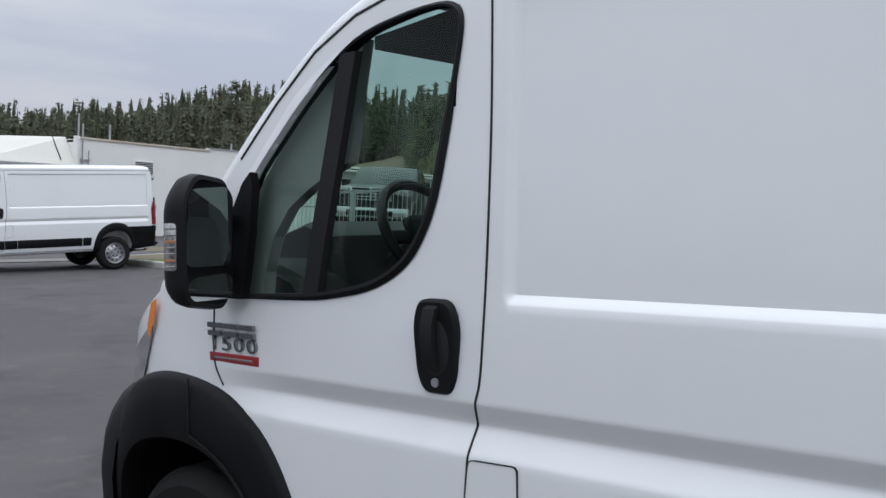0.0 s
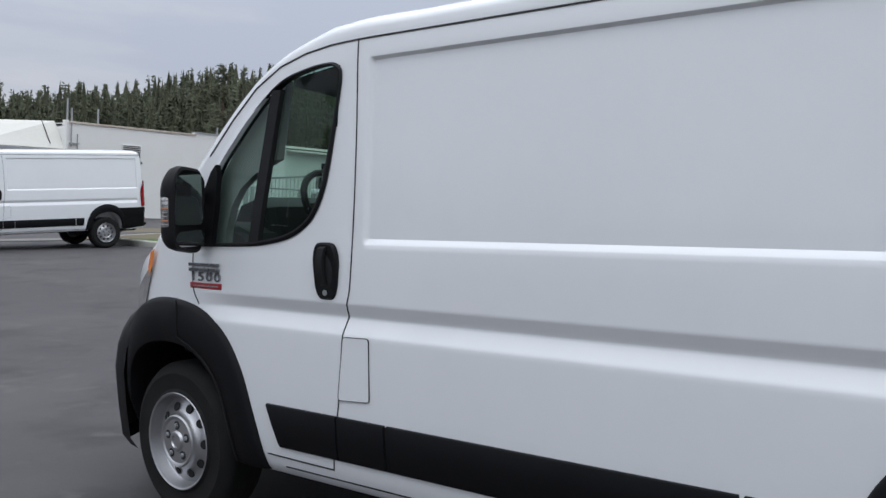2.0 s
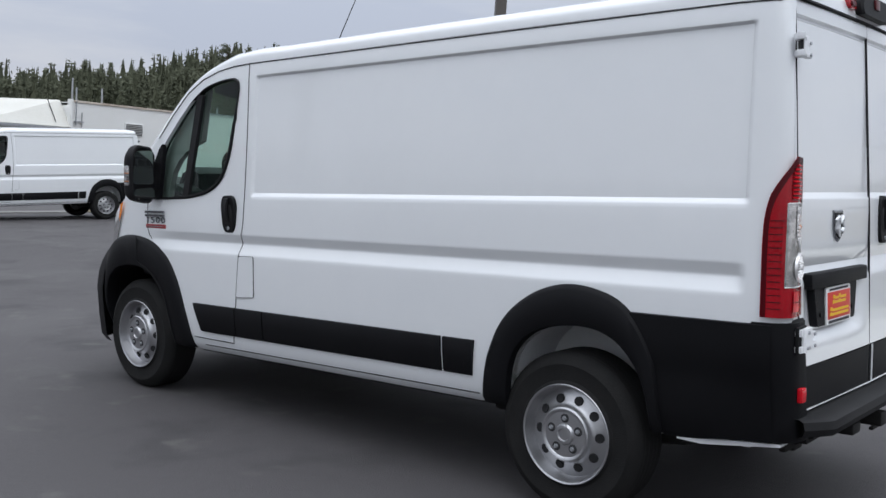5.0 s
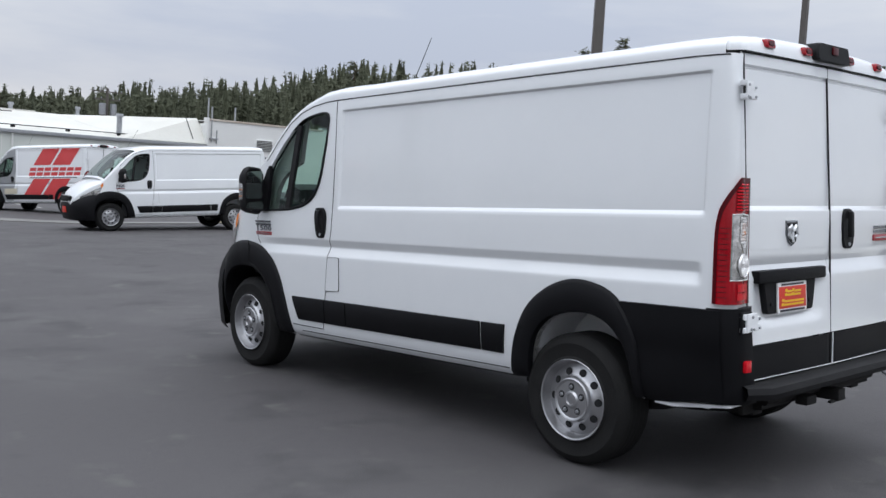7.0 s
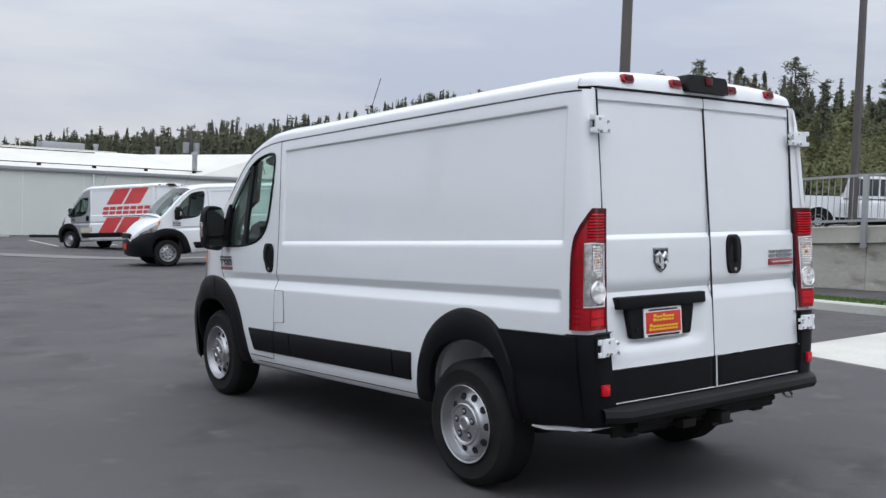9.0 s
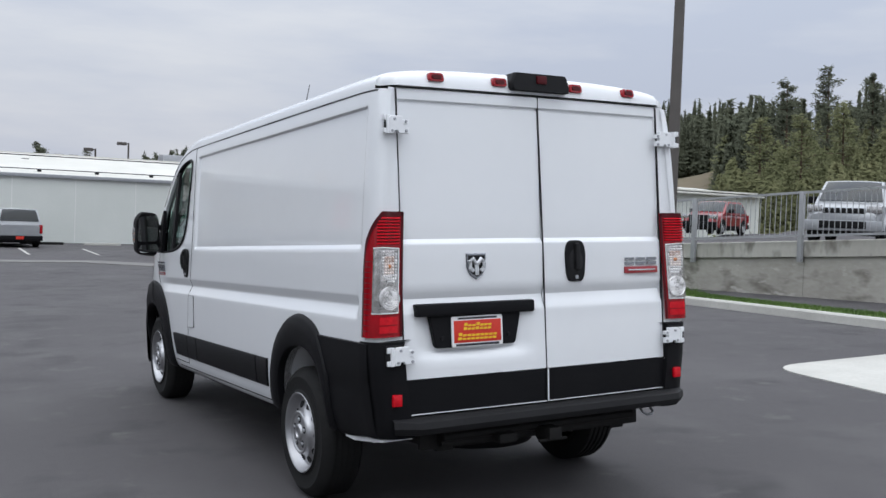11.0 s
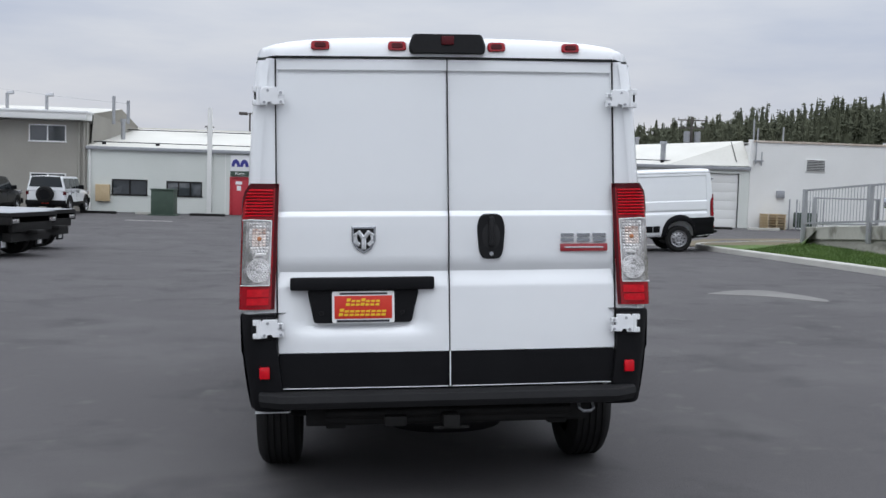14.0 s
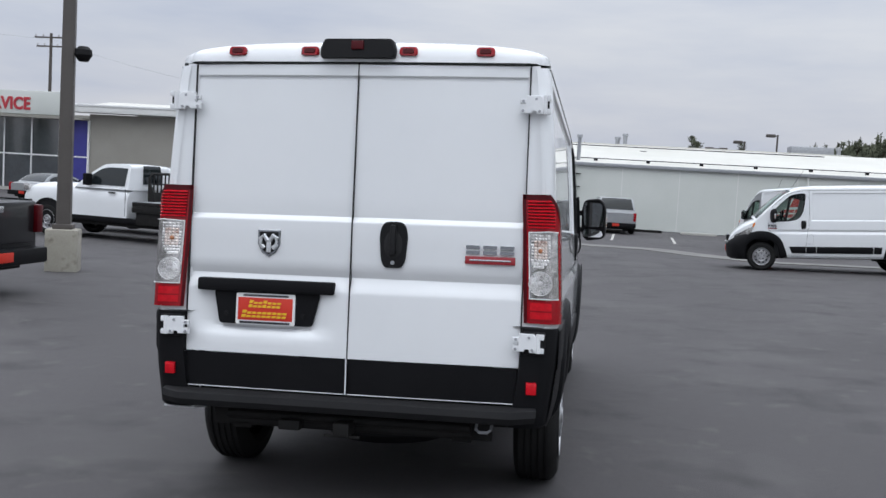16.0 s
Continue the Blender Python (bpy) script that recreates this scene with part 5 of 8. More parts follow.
            part("yellow_mark", moved(mark_shape(step * 0.78, tall, 0.007, 0.2), Matrix.Translation((x + i * step, -0.0182, z0))), M_YELLOW, np_)
    part("black_bar", box(-0.545, -0.31, -0.0145, -0.009, 1.086, 1.095), M_BLACKPRINT, np_)
    part("lower_black_bar", box(-0.560, -0.30, -0.0145, -0.009, 0.950, 0.961), M_BLACKPRINT, np_)
    if wrap:
        for name, rows in (("upper_red_band", ((1.86, 2.46), (2.45, 0.75), 0.45)), ("lower_red_band", ((0.60, 1.36), (3.0, 1.3), 0.6))):
            (z0, z1), (ya, yb), lean = rows
            for a, b in ((ya, ya + (yb - ya) * 0.46), (ya + (yb - ya) * 0.52, yb)):
                v, f = grid(lambda u, z: left(u - lean * (z - z0) / (z1 - z0), z, 0.006), [a + (b - a) * i / 6 for i in range(7)], [z0 + (z1 - z0) * i / 6 for i in range(7)])
                part(name, (v, f), M_WRAPRED, van, "red printed wrap band")
        for i in range(7):
            y0 = 2.66 - i * 0.345
            v, f = mark_shape(0.29, 0.30, 0.05, 0.25)
            part("wrap_mark", ([(left(y0 - x, 1.47 + z, 0.006 - y)) for x, y, z in v], f), M_WRAPRED, van, "red block mark")
        part("wrap_line", grid(lambda u, z: left(u, z, 0.006), [2.6 - 0.2 * i for i in range(12)], [1.385, 1.41]), M_DARKMETAL, van)
        v, f = grid(lambda u, z: left(u, z, 0.005), [3.80 - 0.1 * i for i in range(7)], [0.80, 0.9, 1.0])
        part("cream_band", (v, f), M_CREAM, van, "cream printed wrap band")
    # the rear face leans forward towards the roof
    def lean(p):
        share = min(1.0, max(0.0, (0.12 - p.y) / 0.06)) * (1 - smooth01((abs(p.x) - 0.90) / 0.07))
        p.y += share * lerp_table([(0.80, 0.0), (1.20, 0.015), (1.36, 0.021), (2.0 + lift, 0.036), (2.25 + lift, 0.046), (2.33 + lift, 0.058)], p.z)
        return p

    for ob in van.children_recursive:
        if ob.data is None:
            continue
        m_, up = ob.matrix_basis.copy(), ob.parent
        while up is not van:
            m_, up = up.matrix_basis @ m_, up.parent
        back = m_.inverted()
        for vert in ob.data.vertices:
            p = m_ @ vert.co
            if p.y < 0.12 and p.z > 0.8:
                vert.co = back @ lean(p)
    return van


RAKE = pose(0.024, 0, 0, -1.72, 0, 0)
main_van = panel_van("white low-roof panel van with black cladding on asphalt", LOT @ RAKE)


def on_lot(x, y, heading, dz=0.0):
    """A pose on the ground at x, y; heading in degrees to the left of +y."""
    return Matrix.Translation((x, y, ground_z(x, y) + dz)) @ LOT.to_3x3().to_4x4() @ pose(0, 0, 0, 0, 0, heading)


far_van = tagged(copy_thing(main_van, on_lot(10.06, 22.47, 83.0) @ RAKE), "white low-roof panel van parked along the kerb")
wrap_van = panel_van("high-roof panel van with red printed wrap bands", on_lot(9.85, 32.5, 27.0) @ RAKE, lift=0.23, near=False, wrap=True)


# ---- ground, kerb, retaining wall and the upper lot ----
def ground_sheet():
    xs = [-3000, -1200, -500, -200, -100, -60] + list(range(-44, 64, 2)) + [80, 120, 200, 500, 1200, 3000]
    V = [(x, y, ground_z(x, y)) for x in xs for y in xs]
    n = len(xs)
    F = [(i * n + j, (i + 1) * n + j, (i + 1) * n + j + 1, i * n + j + 1) for i in range(n - 1) for j in range(n - 1)]
    return V, F


solid("ground", ground_sheet(), M_ASPHALT, "dark worn asphalt car park", "ground", "structure")


def draped(outline, lift, thick=0.05):
    """A flat patch with real edges, laid over the ground."""
    n = len(outline)
    V = [(x, y, ground_z(x, y) + lift) for x, y in outline] + [(x, y, ground_z(x, y) - thick) for x, y in outline]
    return V, [tuple(range(n)), tuple(range(2 * n - 1, n - 1, -1))] + [(i, (i + 1) % n, n + (i + 1) % n, n + i) for i in range(n)]


def strip(line, width, lift, thick=0.05):
    """A band of the given width along a line, laid over the ground."""
    V, F = [], []
    for i, (x, y) in enumerate(line):
        a, b = line[max(i - 1, 0)], line[min(i + 1, len(line) - 1)]
        d = Vector((b[0] - a[0], b[1] - a[1])).normalized()
        s = Vector((-d.y, d.x)) * width / 2
        for q, h in ((1, lift), (-1, lift), (-1, -thick), (1, -thick)):
            px, py = x + q * s.x, y + q * s.y
            V.append((px, py, ground_z(px, py) + h))
    for i in range(len(line) - 1):
        F += [(4 * i + k, 4 * i + 4 + k, 4 * i + 4 + (k + 1) % 4, 4 * i + (k + 1) % 4) for k in range(4)]
    F += [(0, 1, 2, 3), tuple(len(V) - 1 - k for k in range(4))]
    return V, F


pad = rounded([(5.15, 3.05), (9.6, 3.0), (9.6, -9.0), (3.6, -9.0), (4.25, -1.5)], 0.5, 6)
solid("pavement", draped(pad, 0.012), M_CONCRETE, "pale concrete pad set in the asphalt", "pavement", "structure")
solid("asphalt_stain", draped(curve([(5.3, 10.15), (5.9, 10.6), (6.5, 10.5), (6.75, 9.2), (6.55, 8.8), (6.1, 9.6), (5.3, 10.15)], 4)[:-1], 0.004, 0.02), M_STAIN, "pale dried stain on the asphalt", "stain", "structure")
solid("gutter_strip", strip([(-1.0, 33.2), (3.2, 32.0), (5.0, 28.6), (6.5, 26.3), (10, 25.6), (16, 27.5), (24, 30)], 1.3, 0.02), M_STAIN, "worn concrete gutter strip across the asphalt", "pavement", "structure")
for x0, y0, x1, y1 in ((4.6, 42.2, 4.4, 37.2), (7.2, 43.0, 6.95, 37.6), (10.0, 44.0, 9.7, 38.5), (1.9, 42.2, 1.75, 37.2), (-4.75, 43.5, -4.65, 39.4), (-10.3, 40.3, -8.2, 40.1), (-1.5, 43.5, -1.4, 39.2)):
    tagged(solid("parking_line", strip([(x0, y0), ((x0 + x1) / 2, (y0 + y1) / 2), (x1, y1)], 0.11, 0.006, 0.01), M_CONCRETE, "faded white painted parking line", "road marking", "structure"), group="parking lines")

kerb_line = [(9.2, -12), (9.3, -2), (9.45, 4), (9.75, 8), (9.95, 12), (10.0, 16), (9.98, 20), (9.95, 22.3), (10.15, 23.6), (10.8, 24.4), (12.5, 25.0), (16, 26.2)]
kerb_c = curve(kerb_line, 6)
kerb = tagged(new("kerb"), "pale concrete kerb along the car park", "kerb", kind="structure")
for i in range(0, len(kerb_c) - 1, 6):
    run = [Vector(p) for p in kerb_c[i:i + 7]]
    V = []
    for q, p in enumerate(run):
        d = (run[min(q + 1, len(run) - 1)] - run[max(q - 1, 0)]).normalized()
        p = p + d * (0.008 if q == 0 else 0)
        s, g = Vector((d.y, -d.x)), ground_z(p.x, p.y)
        for off, h in ((0.0, -0.1), (0.02, 0.12), (0.045, 0.145), (0.16, 0.15), (0.17, -0.1)):
            V.append((p.x + s.x * off, p.y + s.y * off, g + h))
    n = len(run) - 1
    part("kerb_stone", (V, [(5 * q + k, 5 * q + k + 1, 5 * q + k + 6, 5 * q + k + 5) for q in range(n) for k in range(4)] + [(0, 1, 2, 3, 4), tuple(5 * n + 4 - k for k in range(5))]), M_CONCRETE, kerb)


def wall_x(y):
    """The wall's face; it draws nearer to the kerb towards its far end."""
    return 11.86 + 0.1169 * (20.0 - y)


def wall_top(y):
    return 0.765 + 0.0603 * (20.0 - max(y, -8))


BANK = [(-12, 0.20), (4, 0.05), (9, 0.04), (12, 0.18), (16, 0.24), (20, 0.30), (23, 0.10)]


def bank_z(x, y):
    """The grass between kerb and wall."""
    g = ground_z(x, y) + 0.13
    u = smooth01((x - kerb_x_at(y)) / max(0.4, wall_x(y) - kerb_x_at(y)))
    return g + (eased_table(BANK, y) - g) * u


by = [-12 + 0.5 * i for i in range(65)]


def kerb_x_at(y):
    return lerp_table([(p[1], p[0]) for p in kerb_line[:9]], y) + 0.14


solid("grass_bank", grid(lambda u, y: (kerb_x_at(y) + (wall_x(y) + 0.05 - kerb_x_at(y)) * u, y, bank_z(kerb_x_at(y) + (wall_x(y) + 0.05 - kerb_x_at(y)) * u, y) + 0.02 * noise.noise((u * 9, y * 3, 0))), [i / 12 for i in range(13)], by), M_GRASS, "short green grass bank between kerb and wall", "grass", "structure")


def blades(area, count, seed, height=0.055):
    rnd = random.Random(seed)
    V, F = [], []
    for _ in range(count):
        x, y, z = area(rnd)
        a, h, w = rnd.uniform(0, 6.3), height * rnd.uniform(0.5, 1.4), rnd.uniform(0.006, 0.012)
        lx, ly = rnd.uniform(-0.03, 0.03), rnd.uniform(-0.03, 0.03)
        k = len(V)
        V += [(x - w * math.cos(a), y - w * math.sin(a), z - 0.01), (x + w * math.cos(a), y + w * math.sin(a), z - 0.01), (x + lx, y + ly, z + h)]
        F.append((k, k + 1, k + 2))
    return V, F


def bank_spot(r):
    y = r.uniform(2, 20)
    x = kerb_x_at(y) + 0.05 + (wall_x(y) - kerb_x_at(y) - 0.08) * r.random()
    return x, y, bank_z(x, y)


tagged(new("grass_blades", mesh("grass_blades", blades(bank_spot, 34000, 5), M_GRASS, 0)), "short green grass blades on the bank", "grass", kind="stuff")

wall = tagged(new("retaining_wall"), "stained concrete retaining wall with a paler top band", "wall", kind="structure")
posts = [(11.786 + 0.314 * k, 20.005 - 2.686 * k) for k in range(10)]


def slab(y0, y1, off, lo, hi, thick):
    """A length of wall along its line: lo and hi are heights at a given y."""
    V = []
    for yy in (y0, y1):
        x = wall_x(yy) + off
        for dx, z in ((0, lo(yy)), (0, hi(yy) - 0.025), (0.025, hi(yy)), (thick, hi(yy)), (thick, lo(yy))):
            V.append((x + dx, yy, z))
    return V, [(k, k + 1, k + 6, k + 5) for k in range(4)] + [(0, 1, 2, 3, 4), (9, 8, 7, 6, 5)]


for (xa, ya), (xb, yb) in zip(posts, posts[1:]):
    part("wall_panel", slab(ya - 0.004 + (0.10 if ya > 19 else 0), yb + 0.004, 0.06, lambda q: -0.5, lambda q: wall_top(q) - 0.32, 0.30), M_WALLCONC, wall)
    part("wall_band", slab(ya - 0.006 + (0.12 if ya > 19 else 0), yb + 0.006, 0.0, lambda q: wall_top(q) - 0.335, wall_top, 0.38), M_BANDCONC, wall, "paler concrete top band")


def lot_edge(x):
    return 20.9 + 0.56 * max(0.0, x - 12)


def upper_z(x, y):
    top = wall_top(min(y, 20)) - 0.05 + 0.03 * max(0, x - 14)
    low = ground_z(x, y) - 0.02
    return low + (top - low) * smooth01((lot_edge(x) - y) / 1.5)


solid("upper_lot", grid(lambda x, y: (max(x, wall_x(y) + 0.2 if y < 20.2 else 0.0), y, upper_z(x, y) - (0.06 if x < 13.5 and y > 19.9 else 0)), [12.05, 13.2, 14, 16, 18, 20, 23, 26, 34, 44, 56], [-40, -20, -2, 4, 8, 12, 16, 19.8] + [20 + 0.5 * i for i in range(24)] + [33, 36, 41]), M_ASPHALT, "raised asphalt lot behind the wall", "ground", "structure")
solid("dirt_verge", draped([(10.4, 24.6), (16, 26.4), (24, 29.0), (30, 31), (30, 35.5), (19, 35.6), (13.5, 31.5), (10.6, 26.5)], 0.03), M_DRYGRASS, "patchy grass and dirt verge", "verge", "structure")
# end bank of the upper lot
def end_bank_z(x, y):
    low, top = ground_z(x, y) + 0.14, upper_z(x, min(y, 20.5)) - 0.02
    return low + (top - low) * smooth01((x - 11.3) / 0.7) * smooth01((lot_edge(x) - y) / 1.5) + 0.04 * noise.noise((x, y, 2))


solid("end_bank", grid(lambda x, y: (x, y, end_bank_z(x, y)), [10.1 + 0.2 * i for i in range(21)], [19.5 + 0.25 * i for i in range(13)]), M_GRASS, "green grass bank at the wall's end", "grass", "structure")

solid("verge_corner", draped([(10.12, 22.3), (10.3, 23.55), (10.95, 24.3), (12.6, 24.9), (16.1, 26.1), (18.5, 26.9), (18.5, 24.6), (14.2, 22.3)], 0.135), M_DRYGRASS, "patchy dirt and grass inside the kerb's bend", "verge", "structure")

# ---- guard rail on the wall ----
fence = thing("guard_rail_fence", "grey painted guard rail fence on a wall", "fence")
along = math.degrees(math.atan2(0.314, 2.686))
for x, y in posts:
    part("post", moved(box(-0.045, 0.045, -0.05, 0.05, wall_top(y) - 0.44, wall_top(y) + 1.0, 0.008), Matrix.Translation((x, y, 0)) @ pose(0, 0, 0, 0, 0, along)), M_FENCE, fence, "square steel post bolted to the wall")
for (xa, ya), (xb, yb) in zip(posts, posts[1:]):
    za, zb = wall_top(ya), wall_top(yb)
    for h, nm in ((0.975, "top_rail"), (0.095, "bottom_rail")):
        V = [(xx + dx, yy, zz + h + dz) for xx, yy, zz in ((xa + 0.005, ya - 0.045, za), (xb - 0.005, yb + 0.045, zb)) for dx, dz in ((-0.022, -0.024), (0.022, -0.024), (0.022, 0.024), (-0.022, 0.024))]
        part(nm, (V, [(0, 1, 5, 4), (1, 2, 6, 5), (2, 3, 7, 6), (3, 0, 4, 7), (0, 3, 2, 1), (4, 5, 6, 7)]), M_FENCE, fence)
    for k in range(1, 22):
        xx, yy = xa + (xb - xa) * k / 22, ya + (yb - ya) * k / 22
        part("picket", rod((xx, yy, wall_top(yy) + 0.11), (xx, yy, wall_top(yy) + 0.955), 0.0085, 6), M_FENCE, fence)
# a short return of the same railing at the wall's end
ret = thing("return_railing", "grey painted railing returning from the wall's end", "fence")
rx, ry, rz = 11.95, 20.25, wall_top(20)
for k, nm in ((0.30, "post"), (2.4, "post")):
    part(nm, box(rx + k - 0.04, rx + k + 0.04, ry + 0.25 * k - 0.04, ry + 0.25 * k + 0.04, rz - 0.12, rz + 0.80, 0.006), M_FENCE, ret)
part("top_rail", rod((rx + 0.3, ry + 0.075, rz + 0.78), (rx + 2.4, ry + 0.6, rz + 0.78), 0.022), M_FENCE, ret)
part("bottom_rail", rod((rx + 0.3, ry + 0.075, rz + 0.08), (rx + 2.4, ry + 0.6, rz + 0.08), 0.022), M_FENCE, ret)


# ---- lamp posts on concrete footings ----
def lamp_post(x, y, label, height=7.5, w=0.13, footing=True, camera_at=None, turn=0.0):
    g = ground_z(x, y)
    post = thing("lamp_post", label, "lamp post", m=Matrix.Translation((x, y, g)) @ pose(0, 0, 0, 0, 0, turn))
    base = 0.0
    if footing:
        base = 0.74
        part("footing", box(-0.27, 0.27, -0.27, 0.27, -0.2, base, 0.03), M_FOOTING, post, "chipped square concrete footing")
        part("base_plate", box(-0.17, 0.17, -0.17, 0.17, base, base + 0.09, 0.012), M_BRONZE, post)
    rows = []
    for z, s in ((base, w * 0.95), (height * 0.5, w * 0.82), (height, w * 0.7)):
        rows.append([(sx * s, sy * s, z) for sx, sy in ((-1, -0.85), (-0.85, -1), (0.85, -1), (1, -0.85), (1, 0.85), (0.85, 1), (-0.85, 1), (-1, 0.85), (-1, -0.85))])
    part("pole", loft_ring(rows), M_BRONZE, post, "dark bronze square pole")
    for sx in (-1, 1):
        part("lamp_head", box(0.1 if sx > 0 else -0.75, 0.75 if sx > 0 else -0.1, -0.2, 0.2, height - 0.12, height + 0.03, 0.04), M_BRONZE, post, "flat bronze lamp head")
    if camera_at:
        part("dome_lamp", moved(lathe([(-0.14, 0.0), (-0.14, 0.08), (-0.03, 0.15), (0.06, 0.14), (0.12, 0.08), (0.13, 0.0)], 16, "z"), Matrix.Translation((0.25, -0.05, camera_at))), M_RUBBER, post, "black dome flood lamp")
        part("dome_arm", rod((0.0, 0, camera_at + 0.05), (0.26, -0.05, camera_at + 0.08), 0.025), M_RUBBER, post)
    return post


lamp_post(10.35, 10.2, "dark bronze lamp post on a concrete footing by the wall", 9.5, 0.125, turn=-44)
lamp_post(-8.13, 11.15, "dark bronze lamp post on a chipped concrete footing", 9.5, 0.125, camera_at=3.82, turn=22)
pc = lamp_post(26.0, 14.0, "dark bronze lamp post on the upper lot", 11.0, 0.12, footing=False)
pc.location.z = upper_z(26, 14)


# ---- the long warehouse ----
BZ = -0.45


def wall_with_holes(x0, x1, z0, z1, y0, y1, holes):
    """A wall along x with rectangular openings cut right through."""
    xs = sorted({x0, x1, *[h[0] for h in holes], *[h[1] for h in holes]})
    zs = sorted({z0, z1, *[h[2] for h in holes], *[h[3] for h in holes]})
    shapes = []
    for a, b in zip(xs, xs[1:]):
        run = None
        for c, d in zip(zs, zs[1:]):
            hole = any(h[0] - 1e-6 <= a and b <= h[1] + 1e-6 and h[2] - 1e-6 <= c and d <= h[3] + 1e-6 for h in holes)
            if hole:
                if run:
                    shapes.append(box(a, b, y0, y1, run[0], run[1]))
                run = None
            else:
                run = (run[0], d) if run else (c, d)
        if run:
            shapes.append(box(a, b, y0, y1, run[0], run[1]))
    return join(*shapes)


def window(x0, x1, z0, z1, y, parent, mullions=1, frame_mat=None, label="dark glazed window with a pale frame"):
    w = new("window")
    w.parent = parent
    tagged(w, label)
    fm = frame_mat or M_WHITE
    t = 0.06
    for nm, s in (("window_sill", box(x0 - 0.03, x1 + 0.03, y - 0.04, y + 0.1, z0 - 0.02, z0 + t)), ("window_head", box(x0, x1, y - 0.02, y + 0.1, z1 - t, z1)), ("window_jamb", box(x0, x0 + t, y - 0.02, y + 0.1, z0 + t, z1 - t)), ("window_jamb", box(x1 - t, x1, y - 0.02, y + 0.1, z0 + t, z1 - t))):
        part(nm, s, fm, w)
    for k in range(mullions):
        xm = x0 + (x1 - x0) * (k + 1) / (mullions + 1)
        part("mullion", box(xm - 0.03, xm + 0.03, y - 0.015, y + 0.08, z0 + t, z1 - t), fm, w)
    for k in range(mullions + 1):
        a, b = x0 + (x1 - x0) * k / (mullions + 1), x0 + (x1 - x0) * (k + 1) / (mullions + 1)
        part("pane", box(a + 0.035, b - 0.035, y + 0.04, y + 0.055, z0 + t, z1 - t), M_WINDOW, w)
    return w


ware = thing("warehouse", "long pale green warehouse with a cream membrane roof", "building")
WY = 49.0
holes = [(-12.92, -11.04, 0.50, 1.36), (-10.04, -8.14, 0.50, 1.33), (-6.62, -5.64, BZ, 1.62), (20.33, 22.24, BZ, 2.70)]
part("front_wall", wall_with_holes(-14.2, 22.85, -0.8, 3.0, WY, WY + 0.25, holes), M_STUCCO, ware, "pale green panelled wall")
part("back_wall", box(-14.2, 22.85, 66.0, 66.25, -0.8, 3.0), M_STUCCO, ware)
part("end_wall", box(22.6, 22.85, WY + 0.25, 66.0, -0.8, 3.0), M_STUCCO, ware)
for x in [-13.0 + 3.05 * i for i in range(12)]:
    if not any(h[0] - 0.1 < x < h[1] + 0.1 for h in holes):
        part("panel_joint", box(x - 0.02, x + 0.02, WY - 0.012, WY, -0.5, 3.0), M_STUCCO_PALE, ware)
# roof: fascia, slope, raised wedge at the right end, and its back slope
part("fascia", box(-14.25, 22.86, WY - 0.16, WY + 0.1, 2.92, 3.10, 0.01), M_GALV, ware, "pale grey gutter board")
slope = [(-14.25, WY - 0.12, 3.10), (22.84, WY - 0.12, 3.10), (22.84, 57.5, 4.50), (-14.25, 57.5, 4.50)]
part("roof", (slope + [(x, 57.5 + (57.5 - yy), z - 0.02) for x, yy, z in slope] + [(x, yy, z - 0.12) for x, yy, z in slope], [(0, 1, 2, 3), (7, 6, 5, 4), (8, 11, 10, 9), (0, 8, 9, 1)]), M_ROOFING, ware, "cream roofing membrane", smooth=0)
part("roof_wedge", ([(17.85, WY - 0.10, 3.108), (22.85, WY - 0.10, 3.15), (22.85, WY + 1.2, 4.66), (17.3, 57.3, 4.478), (22.85, 58.5, 4.72), (22.85, WY + 1.2, 3.1)], [(0, 1, 2), (0, 2, 3), (3, 2, 4), (1, 5, 2)]), M_ROOFING, ware, "raised cream roof slope", smooth=0)
part("end_flashing", box(22.80, 22.93, WY - 0.17, WY + 0.25, 3.12, 4.70), M_STUCCO_PALE, ware, "pale corner flashing")
part("ridge_cap", box(-14.25, 16.0, 57.4, 57.6, 4.47, 4.56, 0.02), M_ROOFING, ware)
for i in range(13):
    x = -13.5 + i * 2.85
    part("pipe_stand", box(x - 0.10, x + 0.10, WY + 0.62, WY + 0.75, 3.2, 3.34, 0.01), M_RUBBER, ware)
part("roof_pipe", rod((-14.2, WY + 0.68, 3.36), (22.3, WY + 0.68, 3.36), 0.025, 6), M_RUBBER, ware, "thin dark pipe along the eave")
part("upper_roof_pipe", rod((-14.2, 55.5, 4.32), (14.0, 55.5, 4.32), 0.03, 6), M_DARKMETAL, ware, "thin dark pipe along the ridge")
part("wedge_pipe", tube([(22.05, WY + 0.05, 3.40), (22.1, WY + 1.12, 4.62)], 0.022, 6), M_RUBBER, ware)
for x, yy, z0, z1, r in ((17.95, 49.9, 3.3, 4.30, 0.15), (16.65, 63.7, 4.0, 5.15, 0.14), (2.05, 64.0, 4.0, 5.2, 0.16), (2.55, 63.4, 4.0, 5.4, 0.15), (-0.2, 49.6, 3.2, 4.45, 0.11), (-13.0, 52, 3.5, 4.6, 0.12), (19.2, 59, 4.3, 5.0, 0.12)):
    st = part("vent_pipe", rod((x, yy, z0), (x, yy, z1), r, 12), M_GALV, ware, "galvanised roof vent stack")
    part("stack_cap", rod((x, yy, z1), (x, yy, z1 + 0.16), r * 1.45, 12, r * 1.3), M_GALV, st)
hv = part("roof_unit", join(box(14.6, 17.6, 69.2, 70.8, 4.9, 5.6, 0.08), box(15.0, 17.2, 69.4, 70.6, 3.9, 4.95, 0.02)), M_GALV, ware, "long grey rooftop air unit")
